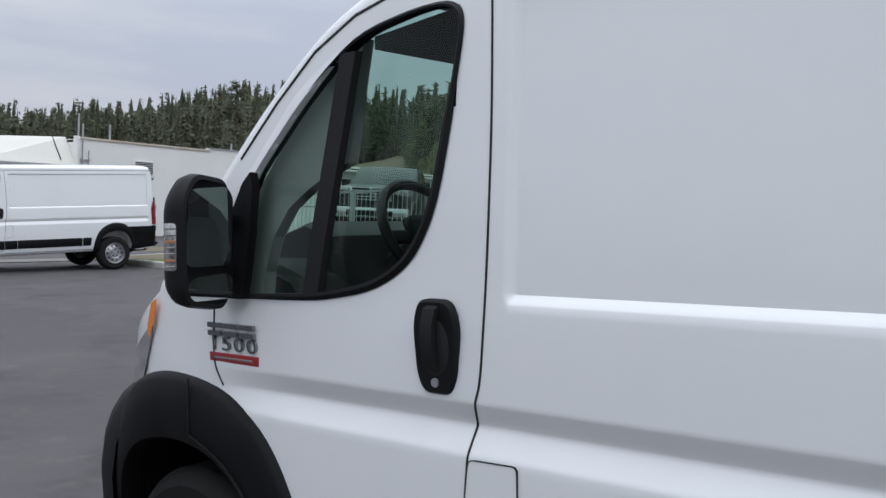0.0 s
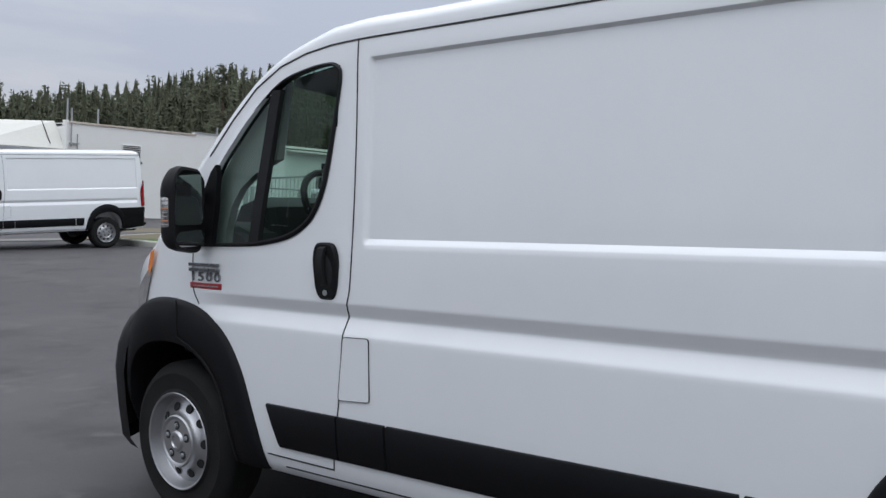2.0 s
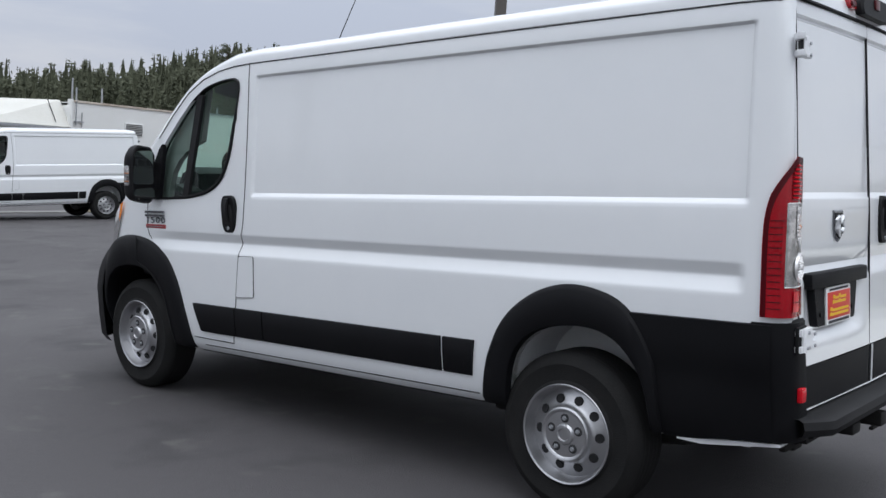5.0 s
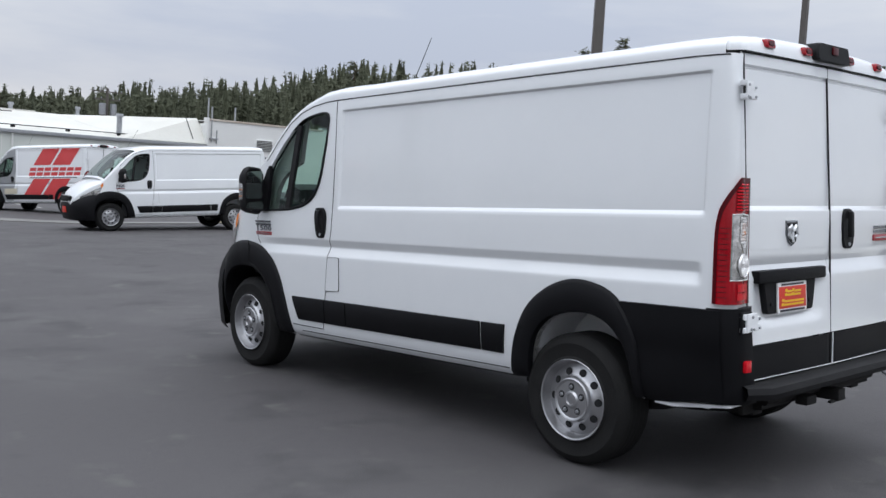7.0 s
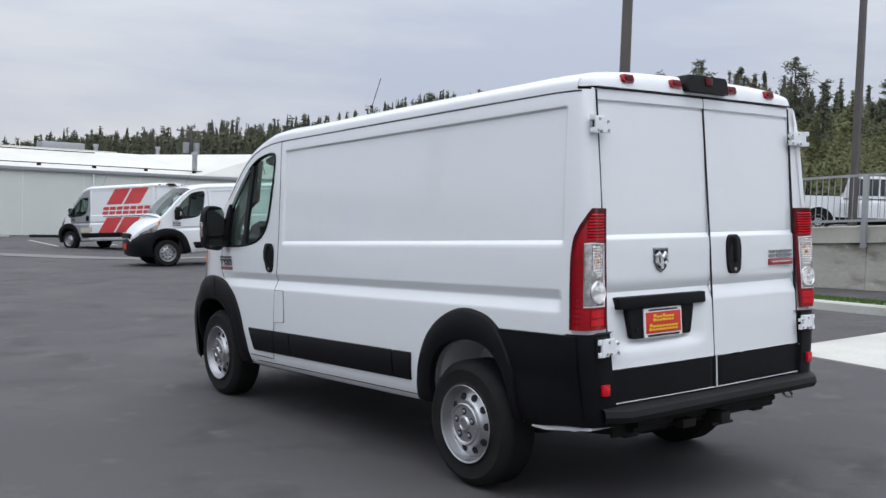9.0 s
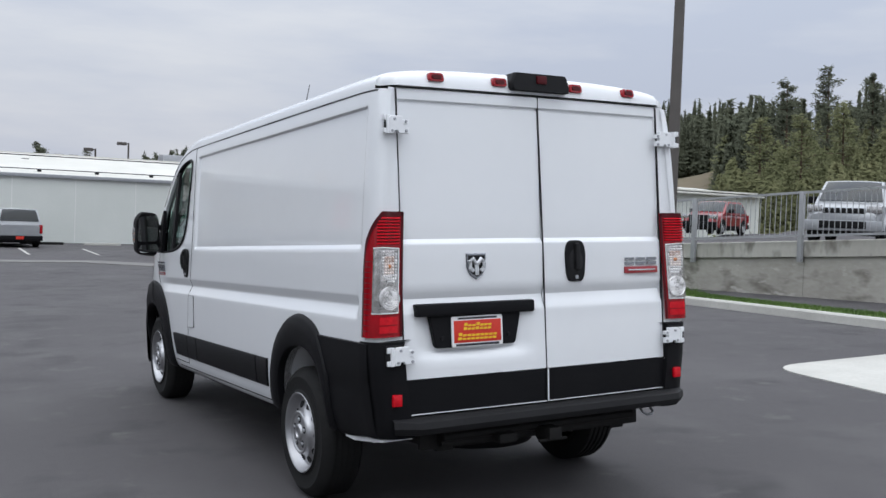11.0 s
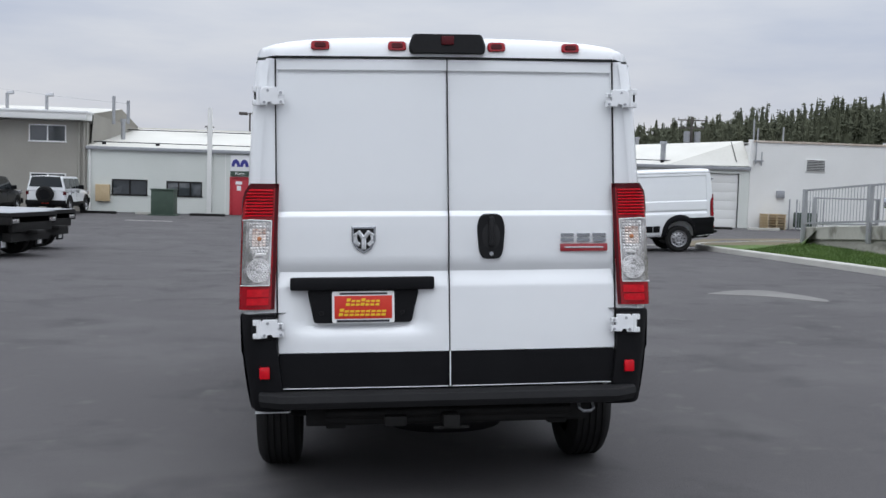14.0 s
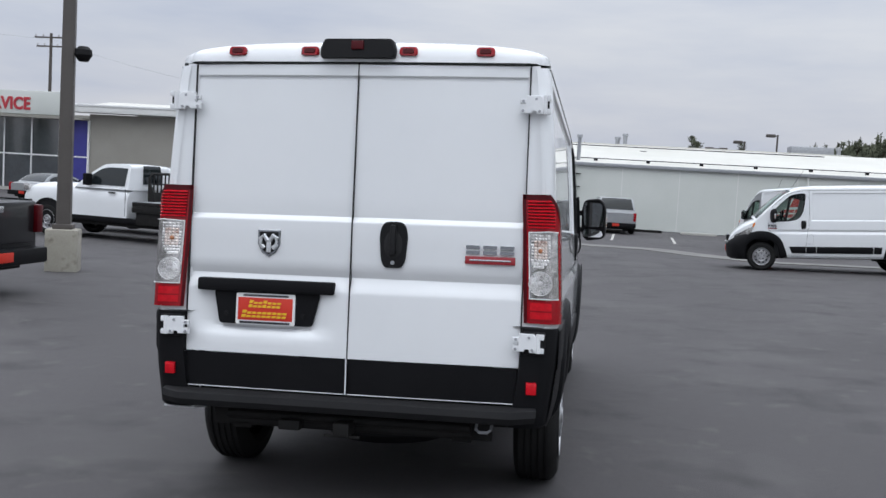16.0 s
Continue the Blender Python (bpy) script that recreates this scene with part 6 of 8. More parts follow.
for x, z in ((-8.6, 4.6), (3.5, 4.02)):
    part("roof_fan", join(rod((x, 55, 3.9), (x, 55, z), 0.14, 10), rod((x, 55, z), (x, 55, z + 0.08), 0.32, 14, 0.22)), M_DARKMETAL, ware, "mushroom roof fan")
# pilaster, pipes, door, windows
part("pilaster", box(-7.87, -7.62, WY - 0.2, WY, -0.8, 5.35, 0.02), M_STUCCO_PALE, ware, "pale square wall pier")
part("wall_pipe", rod((-3.97, WY - 0.07, -0.4), (-3.97, WY - 0.07, 2.55), 0.05, 8), M_DARKMETAL, ware, "dark upright wall pipe")
for i in range(7):
    x = -1.35 + i * 0.15
    part("conduit", rod((x, WY - 0.10 - 0.02 * (i % 2), -0.4 + 0.05 * (i % 3)), (x, WY - 0.10 - 0.02 * (i % 2), 3.2 + 0.1 * (i % 3)), 0.035, 6), M_GALV if i % 3 else M_DARKMETAL, ware, "upright conduit")
for z in (0.0, 1.75, 2.45):
    part("conduit_bracket", box(-1.75, 0.0, WY - 0.16, WY - 0.06, z - 0.025, z + 0.025), M_DARKMETAL, ware)
part("cable_tray", ([(-1.3, WY - 0.1, 3.35), (-0.3, WY - 0.1, 3.35), (-1.6, WY + 3.2, 4.05), (-2.4, WY + 3.2, 4.05), (-1.3, WY - 0.1, 3.27), (-0.3, WY - 0.1, 3.27), (-1.6, WY + 3.2, 3.97), (-2.4, WY + 3.2, 3.97)], [(0, 1, 2, 3), (7, 6, 5, 4), (0, 4, 5, 1), (1, 5, 6, 2), (2, 6, 7, 3), (3, 7, 4, 0)]), M_GALV, ware, "sloping cable tray onto the roof", smooth=0)
for x in (-2.05, -14.05, 11.9):
    part("downpipe", rod((x, WY - 0.08, -0.4), (x, WY - 0.08, 2.95), 0.05, 8), M_STUCCO_PALE, ware, "pale downpipe")
door = part("entrance_door", box(-6.58, -5.68, WY + 0.02, WY + 0.07, BZ, 1.58, 0.005), M_REDPAINT, ware, "red painted steel door")
part("door_notice", join(box(-6.35, -6.0, WY + 0.005, WY + 0.018, 1.25, 1.42), box(-6.28, -6.06, WY + 0.005, WY + 0.018, 0.92, 1.18)), M_WHITE, door)
part("door_handle", box(-5.86, -5.80, WY - 0.04, WY + 0.02, 0.36, 0.62, 0.01), M_CHROME, door)
part("door_frame", join(box(-6.66, -6.58, WY - 0.03, WY + 0.1, BZ, 1.66), box(-5.68, -5.60, WY - 0.03, WY + 0.1, BZ, 1.66), box(-6.58, -5.68, WY - 0.03, WY + 0.1, 1.58, 1.66)), M_REDPAINT, ware)
sg = part("parts_sign", box(-6.63, -5.60, WY - 0.06, WY - 0.01, 1.70, 2.85, 0.01), M_WHITE, ware, "white and blue sign over the door")
part("sign_arch", join(*[moved(prism([(0.23 * math.cos(math.pi * i / 12), 0.40 * math.sin(math.pi * i / 12)) for i in range(13)] + [(0.07 * math.cos(math.pi * i / 8), 0.18 * math.sin(math.pi * i / 8)) for i in range(8, -1, -1)], -0.085, -0.06, "y"), Matrix.Translation((x, WY, 2.22))) for x in (-6.345, -5.885)]), M_BLUEPAINT, sg, "blue double arch mark")
part("sign_band", box(-6.63, -5.60, WY - 0.075, WY - 0.055, 1.70, 1.98, 0.004), M_GREENBOX, sg)
word("Parts", 0.25, 0.006, M_WHITE, "sign_word", sg, pose(-6.115, WY - 0.082, 1.84, 90, 0, 0))
window(-12.92, -11.04, 0.50, 1.36, WY, ware, 1, M_DARKMETAL, "dark sliding window")
window(-10.04, -8.14, 0.50, 1.33, WY, ware, 2, M_DARKMETAL, "dark sliding window")
part("wall_cabinet", box(-13.75, -13.0, WY - 0.16, WY, 0.15, 1.05, 0.01), M_PALLET, ware, "tan wall cabinet")
gd = new("garage_door")
gd.parent = ware
tagged(gd, "pale grey sectional garage door")
for i in range(6):
    z = BZ + i * 0.52
    part("door_section", box(20.36, 22.21, WY + 0.08, WY + 0.13, z + 0.002, min(z + 0.518, 2.68), 0.006), M_STUCCO_PALE, gd)
part("garage_trim", join(box(20.25, 20.33, WY - 0.03, WY + 0.1, BZ, 2.78), box(22.24, 22.32, WY - 0.03, WY + 0.1, BZ, 2.78), box(20.33, 22.24, WY - 0.03, WY + 0.1, 2.70, 2.78)), M_STUCCO, ware)
for i in range(14):
    x = -13 + i * 2.75
    if not -7 < x < -5.2:
        tagged(solid("wheel_stop", box(x - 0.9, x + 0.9, 46.4, 46.6, ground_z(x, 46.5) - 0.02, ground_z(x, 46.5) + 0.13, 0.03), M_CONCRETE if i % 2 else M_DARKMETAL, "low concrete wheel stop by the wall", "wheel stop"), group="wheel stops")

# the taller pale hall joined to its right end
hall = thing("hall", "tall pale grey hall with a rust-edged flat roof", "building")
part("front_wall", box(22.87, 31.05, WY, WY + 0.3, -0.8, 4.55), M_STUCCO_PALE, hall, "pale grey panel wall")
part("side_wall", box(22.87, 23.1, WY + 0.3, 68, -0.8, 4.55), M_STUCCO_PALE, hall)
part("roof_edge", box(22.9, 31.1, WY - 0.06, WY + 0.3, 4.55, 4.66, 0.01), M_RUST, hall, "rust-streaked roof edge")
part("flat_roof", box(22.87, 56, WY + 0.3, 68, 4.38, 4.5), M_ROOFING, hall)
part("far_wall", box(31.09, 38.2, WY + 0.1, WY + 0.4, -0.8, 4.72), M_STUCCO_PALE, hall, "whiter panel wall")
part("far_roof_edge", box(31.09, 38.2, WY + 0.04, WY + 0.4, 4.72, 4.79), M_GALV, hall)
part("lower_wall", box(38.2, 56, WY + 0.1, WY + 0.4, -0.8, 4.25), M_STUCCO, hall)
part("lower_roof", ([(38.2, WY - 0.4, 4.22), (56, WY - 0.4, 4.22), (56, WY + 7, 4.95), (38.2, WY + 7, 4.95), (38.2, WY - 0.4, 4.12), (56, WY - 0.4, 4.12)], [(0, 1, 2, 3), (0, 4, 5, 1)]), M_ROOFING, hall, "cream roof slope", smooth=0)
lv = part("wall_louvre", box(26.2, 27.4, WY - 0.05, WY, 2.95, 3.70, 0.01), M_STUCCO_PALE, hall, "dark slatted wall louvre")
for i in range(7):
    part("slat", box(26.26, 27.34, WY - 0.075, WY - 0.03, 3.0 + i * 0.095, 3.045 + i * 0.095), M_DARKMETAL, lv)
for x, h in ((23.2, 5.9), (23.45, 5.4), (25.0, 5.5), (33.0, 5.2)):
    part("roof_pipe", rod((x, WY + 0.5, 4.3), (x, WY + 0.5, h), 0.05, 8), M_GALV, hall, "thin roof pipe")
part("meter_pipe", join(rod((23.15, WY - 0.08, 3.3), (23.15, WY - 0.08, 4.6), 0.03), rod((23.5, WY - 0.08, 3.2), (23.5, WY - 0.08, 4.0), 0.03), box(23.05, 23.6, WY - 0.12, WY - 0.02, 3.45, 3.52)), M_GALV, hall)
part("power_box", box(24.5, 24.97, WY - 0.14, WY, 1.38, 1.80, 0.01), M_GALV, hall, "grey electrical box")
pal = thing("pallet_stack", "stack of raw pine pallets against the wall", "pallets", m=Matrix.Translation((24.05, 48.3, ground_z(24, 48.3))))
for i in range(6):
    p = new("pallet")
    p.parent, p.matrix_basis = pal, Matrix.Translation((0.02 * (i % 2), 0, i * 0.148))
    for k in range(6):
        part("board", box(-0.6, 0.6, -0.5 + k * 0.18, -0.40 + k * 0.18, 0.115, 0.137), M_PALLET, p)
    for k in (-0.55, 0.0, 0.5):
        part("bearer", box(k, k + 0.05, -0.5, 0.5, 0.0, 0.113), M_PALLET, p)
cage = thing("mesh_cage", "grey steel mesh cage trolley beside the pallets", "cage", m=Matrix.Translation((25.9, 48.0, ground_z(26, 48))))
for x in (-0.8, 0.8):
    for yv in (-0.45, 0.45):
        part("corner_post", box(x - 0.03, x + 0.03, yv - 0.03, yv + 0.03, 0, 1.75), M_GALV, cage)
for i in range(11):
    part("bar", rod((-0.8 + 0.16 * i, -0.45, 0.1), (-0.8 + 0.16 * i, -0.45, 1.7), 0.014, 5), M_GALV, cage)
part("bin", box(-0.6, 0.5, -0.35, 0.35, 0.15, 1.0, 0.05), M_GREENBOX, cage, "dark plastic bin")

# ---- the taupe workshop with the glazed showroom ----
shop = thing("workshop", "two-storey taupe workshop with a white roof edge", "building")
holes2 = [(-17.23, -15.30, 3.24, 4.16), (-17.18, -15.30, 0.55, 1.58), (-20.16, -18.87, 0.55, 1.58)]
part("front_wall", wall_with_holes(-29.1, -14.22, -0.9, 4.36, WY - 0.02, WY + 0.3, holes2), M_TAUPE, shop, "taupe stucco wall")
part("side_wall", box(-14.52, -14.22, WY + 0.3, 62, -0.9, 4.3), M_TAUPE, shop)
for h in holes2:
    window(h[0], h[1], h[2], h[3], WY - 0.02, shop, 1)
part("roof_edge", box(-30.0, -14.05, WY - 0.75, WY + 0.4, 4.42, 4.78, 0.02), M_STUCCO_PALE, shop, "deep pale roof edge")
part("roof_cap", box(-30.05, -14.0, WY - 0.80, WY + 0.6, 4.78, 4.90, 0.02), M_WHITE, shop, "white roof edge cap")
part("roof", ([(-30, WY + 0.5, 4.86), (-14.0, WY + 0.5, 4.86), (-13.3, WY + 4, 5.36), (-30, WY + 4, 5.36), (-13.3, WY + 9, 4.5), (-30, WY + 9, 4.5)], [(0, 1, 2, 3), (3, 2, 4, 5)]), M_ROOFING, shop, "pale pitched roof", smooth=0)
part("gable_end", ([(-14.1, WY + 0.3, 2.9), (-14.0, WY + 0.5, 4.84), (-13.3, WY + 4, 5.34), (-13.3, WY + 9, 4.48), (-13.3, WY + 9, 2.9)], [(0, 1, 2, 3, 4)]), M_TAUPE, shop, "taupe gable end", smooth=0)
part("red_panel", box(-22.6, -21.52, WY - 0.10, WY - 0.02, 1.75, 4.36, 0.01), M_REDPAINT, shop, "tall red wall panel")
part("white_panel", box(-23.5, -22.62, WY - 0.08, WY - 0.02, 1.75, 4.36, 0.01), M_STUCCO_PALE, shop, "tall pale wall panel")
part("window_unit", box(-23.2, -22.4, WY - 0.5, WY, 1.2, 1.75, 0.03), M_WHITE, shop, "white air conditioner box")
for x in (-14.35, -14.6):
    part("downpipe", rod((x, WY - 0.10, -0.4), (x, WY - 0.10, 4.4), 0.06, 8), M_TAUPE, shop)
for x, yy, h in ((-19.0, 51, 5.9), (-16.9, 51, 5.85), (-13.3, 51.0, 5.9), (-12.3, 50, 5.6)):
    part("roof_pipe", join(rod((x, yy, 4.4), (x, yy, h), 0.09, 8), rod((x, yy, h), (x + 0.35, yy, h + 0.05), 0.10, 8) if x < -16 else rod((x, yy, h), (x, yy, h + 0.05), 0.09, 8)), M_GALV, shop, "galvanised roof pipe")
part("roof_fan", join(box(-21.6, -21.0, 50.6, 51.4, 4.8, 5.5, 0.05), rod((-21.3, 51, 5.5), (-21.3, 51, 5.9), 0.2, 10)), M_RUST, shop, "rusty roof extractor")
part("roof_stub", rod((-22.2, 51, 4.7), (-22.2, 51, 5.6), 0.1, 8), M_RUST, shop)
part("showroom_sill", box(-40, -29.1, WY - 0.25, WY + 0.1, -0.9, -0.25), M_CONCRETE, shop)
for i in range(6):
    xa, xb = -40 + i * 1.8, -38.2 + i * 1.8
    if xa > -31.0:
        break
    for za, zb in ((-0.25, 1.75), (1.8, 3.95)):
        part("showroom_pane", box(xa + 0.04, min(xb, -31.05) - 0.04, WY - 0.06, WY - 0.04, za + 0.03, zb), M_WINDOW, shop, "large dark showroom pane")
    part("showroom_mullion", box(xa - 0.04, xa + 0.04, WY - 0.1, WY, -0.25, 3.98), M_WHITE, shop, "pale mullion")
part("showroom_rail", box(-40, -29.1, WY - 0.1, WY - 0.0, 1.74, 1.82), M_WHITE, shop)
part("showroom_back", box(-40, -29.1, WY + 3.0, WY + 3.2, -0.9, 4.4), M_TAUPE, shop)
part("blue_panel", box(-31.0, -29.15, WY - 0.08, WY - 0.04, -0.25, 3.95), M_BLUEPAINT, shop, "deep blue wall panel")
part("blue_panel_edge", box(-29.17, -29.05, WY - 0.12, WY, -0.9, 3.98), M_WHITE, shop)
ss = part("service_sign", box(-41, -30.2, WY - 0.85, WY - 0.3, 4.15, 5.52, 0.02), M_STUCCO, shop, "pale sign board with red lettering")
word("SERVICE", 1.0, 0.02, M_REDPAINT, "sign_word", ss, pose(-34.1, WY - 0.88, 4.72, 90, 0, 0) @ Matrix.Diagonal((0.92, 1.0, 1, 1)), 0.03)
part("eave_soffit", box(-41, -29.1, WY - 0.8, WY, 3.96, 4.04), M_TAUPE, shop)
gb = solid("transformer_box", join(box(-0.56, 0.56, -0.6, 0.6, 0.05, 1.30, 0.03), box(-0.6, 0.6, -0.64, 0.64, 1.30, 1.36, 0.02), box(-0.68, 0.68, -0.7, 0.7, -0.1, 0.06)), M_GREENBOX, "dark green transformer box on a concrete base", "transformer", m=Matrix.Translation((-9.65, 46.2, ground_z(-9.65, 46.2))))


# ---- poles and wires beyond the roofs ----
def utility_pole(x, y, h, label, drums=True):
    p = thing("utility_pole", label, "utility pole", m=Matrix.Translation((x, y, -0.5)))
    part("pole", rod((0, 0, 0), (0, 0, h), 0.17, 10, 0.12), M_WOOD, p, "weathered wooden pole")
    for z, w in ((h - 0.35, 1.5), (h - 1.1, 1.3)):
        part("crossarm", box(-w, w, -0.06, 0.06, z - 0.06, z + 0.06), M_WOOD, p)
        for k in range(5):
            part("insulator", rod((-w + 0.1 + k * (2 * w - 0.2) / 4, 0, z + 0.06), (-w + 0.1 + k * (2 * w - 0.2) / 4, 0, z + 0.24), 0.05, 6), M_GALV, p)
    if drums:
        for x2 in (-0.55, 0.55):
            part("transformer_drum", rod((x2, -0.2, h - 2.6), (x2, -0.2, h - 1.5), 0.32, 12), M_GALV, p, "grey transformer drum")
    return p


utility_pole(34.4, 90.0, 9.6, "wooden utility pole with grey transformer drums")
utility_pole(-45.6, 71.5, 12.6, "wooden utility pole with crossarms", False)
for dz in (0.0,):
    tagged(solid("overhead_wire", tube([(-45.6 + 33.3 * t, 71.5 - 21.3 * t, 11.6 + dz * (1 - t) - 3.0 * t * (1 - t) - 6.1 * t) for t in [i / 12 for i in range(13)]], 0.009, 5), M_GALV, "thin dark overhead wire", "wire"), group="overhead wires")
tagged(solid("overhead_wire", tube([(-45.6 - 40 * t, 71.5 - 22 * t, 11.6 + 2 * t - 2 * t * (1 - t)) for t in [i / 12 for i in range(13)]], 0.009, 5), M_GALV, "thin dark overhead wire", "wire"), group="overhead wires")


def yard_lamp(x, y, h, both_ways=False):
    p = tagged(thing("yard_lamp", "dark yard lamp standing far behind the roof", "lamp post", m=Matrix.Translation((x, y, -0.4))), group="yard lamps")
    part("pole", rod((0, 0, 0), (0, 0, h), 0.13, 8, 0.10), M_BRONZE, p)
    for sx in (-1, 1) if both_ways else (-1,):
        part("lamp_head", box(sx * 0.75 - 0.5, sx * 0.75 + 0.5, -0.3, 0.3, h - 0.30, h + 0.05, 0.08), M_BRONZE, p, "flat dark lamp head")
        part("lamp_arm", rod((0, 0, h - 0.12), (sx * 0.3, 0, h - 0.12), 0.06, 6), M_BRONZE, p)
    return p


for x, y, h, both_ways in ((20.2, 108.5, 9.2, False), (16.9, 110, 8.4, False), (13.8, 110, 7.5, True), (-11.4, 110, 9.6, True)):
    yard_lamp(x, y, h, both_ways)


# ---- other vehicles ----
def frustum(y0, y1, w0, z0, ya, yb, w1, z1, r=0.06):
    bm = bmesh.new()
    vs = [bm.verts.new(p) for p in ((-w0, y0, z0), (w0, y0, z0), (w0, y1, z0), (-w0, y1, z0), (-w1, ya, z1), (w1, ya, z1), (w1, yb, z1), (-w1, yb, z1))]
    for f in ((0, 3, 2, 1), (4, 5, 6, 7), (0, 1, 5, 4), (1, 2, 6, 5), (2, 3, 7, 6), (3, 0, 4, 7)):
        bm.faces.new([vs[i] for i in f])
    bmesh.ops.bevel(bm, geom=bm.edges[:], offset=r, segments=3, profile=0.6, affect="EDGES")
    bm.verts.index_update()
    out = [tuple(v.co) for v in bm.verts], [tuple(v.index for v in f.verts) for f in bm.faces]
    bm.free()
    return out


def car(name, label, category, m, paint, L=5.8, W=1.0, low=0.48, belt=1.18, roof=1.92, cabin=(1.95, 4.25), cabin_top=(2.15, 3.65), hood=1.16, axles=(1.2, 4.75), tyre=0.39, cladding=None, bed=None, flatbed=False, doors=2, spare=False, grille_chrome=True, slim=False, head_up=0.0, group=""):
    """A car or pickup; y runs from its tail (0) to its nose (L)."""
    c = thing(name, label, category, group, m=m)
    clad = cladding or M_TRIM
    y0, y1 = cabin
    t0, t1 = cabin_top
    # lower body: rounded sections from tail to nose, its top following load bed, belt and bonnet
    tail = y0 if flatbed else bed[1] if bed else 0.04
    nose_drop = 0.10 if bed or flatbed else 0.16

    def body_top(y):
        lid = eased_table([(y1 - 0.5, belt), (y1 - 0.1, belt + 0.02), (y1 + 0.15, hood + 0.085), (L - 0.75, hood + 0.05), (L - 0.35, hood - 0.01), (L - 0.12, hood - nose_drop), (L - 0.03, hood - nose_drop - 0.08)], y)
        return lid - (0.05 * (1 - min(1.0, (y - tail) / 0.12)) ** 2 if y < tail + 0.12 and not bed else 0)

    def body_half(y):
        end = max(0.0, (y - (L - 0.75)) / 0.72)
        return W - 0.13 * end**2.4 - (0.06 * max(0.0, 1 - (y - tail) / 0.3) ** 2 if not (bed or flatbed) else 0)

    def section(y, q):
        c, sn = math.cos(q), math.sin(q)
        return (body_half(y) * math.copysign(abs(c) ** 0.26, c), y, low + (body_top(y) - low) * max(0.0, sn) ** 0.34)

    yl = [tail + (L - 0.03 - tail) * i / 30 for i in range(31)]
    ql = [math.pi * i / 24 for i in range(25)]
    v, f = grid(section, yl, ql)
    f += [tuple(range(25)), tuple(30 * 25 + 24 - i for i in range(25))]
    part("body", (v, f), paint, c, "painted cab and bonnet" if bed or flatbed else "painted car body", smooth=50)
    if bed:
        part("bed_side", frustum(0.12, bed[1] - 0.02, W, low + 0.05, 0.12, bed[1] - 0.02, W - 0.02, belt + 0.03, 0.05), paint, c, "painted load bed")
        part("bed_rail", join(box(-W + 0.01, -W + 0.1, 0.2, bed[1] - 0.05, belt + 0.02, belt + 0.05, 0.01), box(W - 0.1, W - 0.01, 0.2, bed[1] - 0.05, belt + 0.02, belt + 0.05, 0.01)), M_TRIM, c)
        part("tailgate", box(-W + 0.12, W - 0.12, 0.09, 0.16, low + 0.22, belt + 0.02, 0.03), paint, c, "painted tailgate")
        part("tailgate_handle", box(-0.13, 0.13, 0.07, 0.1, belt - 0.12, belt - 0.03, 0.01), M_CHROME, c)
    # cabin: one smooth line from the rear glass over the roof and down the windscreen
    wt = W - 0.21
    base = belt - 0.05
    line = [(p[0], p[1]) for p in curve([(y0, base), (y0 + (t0 - y0) * 0.55, base + (roof - base) * 0.62), (t0, roof - 0.05), (t0 + 0.16, roof - 0.012), ((t0 + t1) / 2, roof), (t1 - 0.2, roof - 0.015), (t1, roof - 0.06), (t1 + (y1 - t1) * 0.5, base + (roof - base) * 0.52), (y1, base)], 5)]
    cab_half = lambda z: (W - 0.035) + (wt - W + 0.035) * max(0.0, (z - base) / (roof - base)) ** 1.15

    def over(i, x):
        y, z = line[int(i)]
        h = max(0.0, (z - base) / (roof - base))
        bow = 0.16 * (1 - x * x) * (1 - h * 0.55)
        return (x * cab_half(z), y + (bow if y > (t0 + t1) / 2 else -0.4 * bow) * (1 - smooth01((h - 0.9) / 0.1)), z + 0.03 * (1 - x * x) * h)

    last = len(line) - 1
    xs_ = [-1, -0.97, -0.85, -0.6, -0.3, 0, 0.3, 0.6, 0.85, 0.97, 1]
    part("cabin", join(grid(over, list(range(last + 1)), xs_), *[grid(lambda i, q: (sx * cab_half(base + (line[int(i)][1] - base) * q), line[int(i)][0], base + (line[int(i)][1] - base) * q), list(range(last + 1)), [0, 0.25, 0.5, 0.75, 1]) for sx in (-1, 1)]), paint, c, "painted cabin and roof", smooth=50)

    def glazing(lo, hi):
        """Glass across the cabin, between two heights' shares of its line, a little proud of it."""
        pick = [i for i in range(last + 1) if lo(line[i])]
        out = []
        for i in pick:
            out.append([Vector(over(i, x * (0.45 if flatbed and not hi else 0.9))) + Vector((0, 0.018 if hi else -0.018, 0.014)) for x in xs_])
        return loft_ring([[tuple(p) for p in row] for row in out])

    share = lambda p: (p[1] - base) / (roof - base)
    part("windscreen", glazing(lambda p: p[0] > t1 - 0.12 and 0.1 < share(p) < 0.93, True), M_CARGLASS, c, "dark windscreen")
    part("rear_window", glazing(lambda p: p[0] < t0 + 0.1 and 0.14 < share(p) < 0.93, False), M_CARGLASS, c, "tinted rear window")
    roof_at = lambda y: lerp_table(line, y)
    for sx in (-1, 1):
        g0, g1 = y0 + (t0 - y0) * 0.45 + 0.1, y1 - (y1 - t1) * 0.30
        for k in range(doors):
            a, b = g0 + (g1 - g0) * k / doors, g0 + (g1 - g0) * (k + 1) / doors - 0.05
            cols = [a + (b - a) * i / 8 for i in range(9)]
            zl = base + 0.10
            win = [[(sx * (cab_half(z) + 0.012), y, z) for z in [zl + (max(zl + 0.01, min(roof - 0.10, roof_at(y) - 0.09)) - zl) * q for q in (0, 0.35, 0.7, 1)]] for y in cols]
            part("side_window", loft_ring(win), M_CARGLASS, c, "tinted side window")
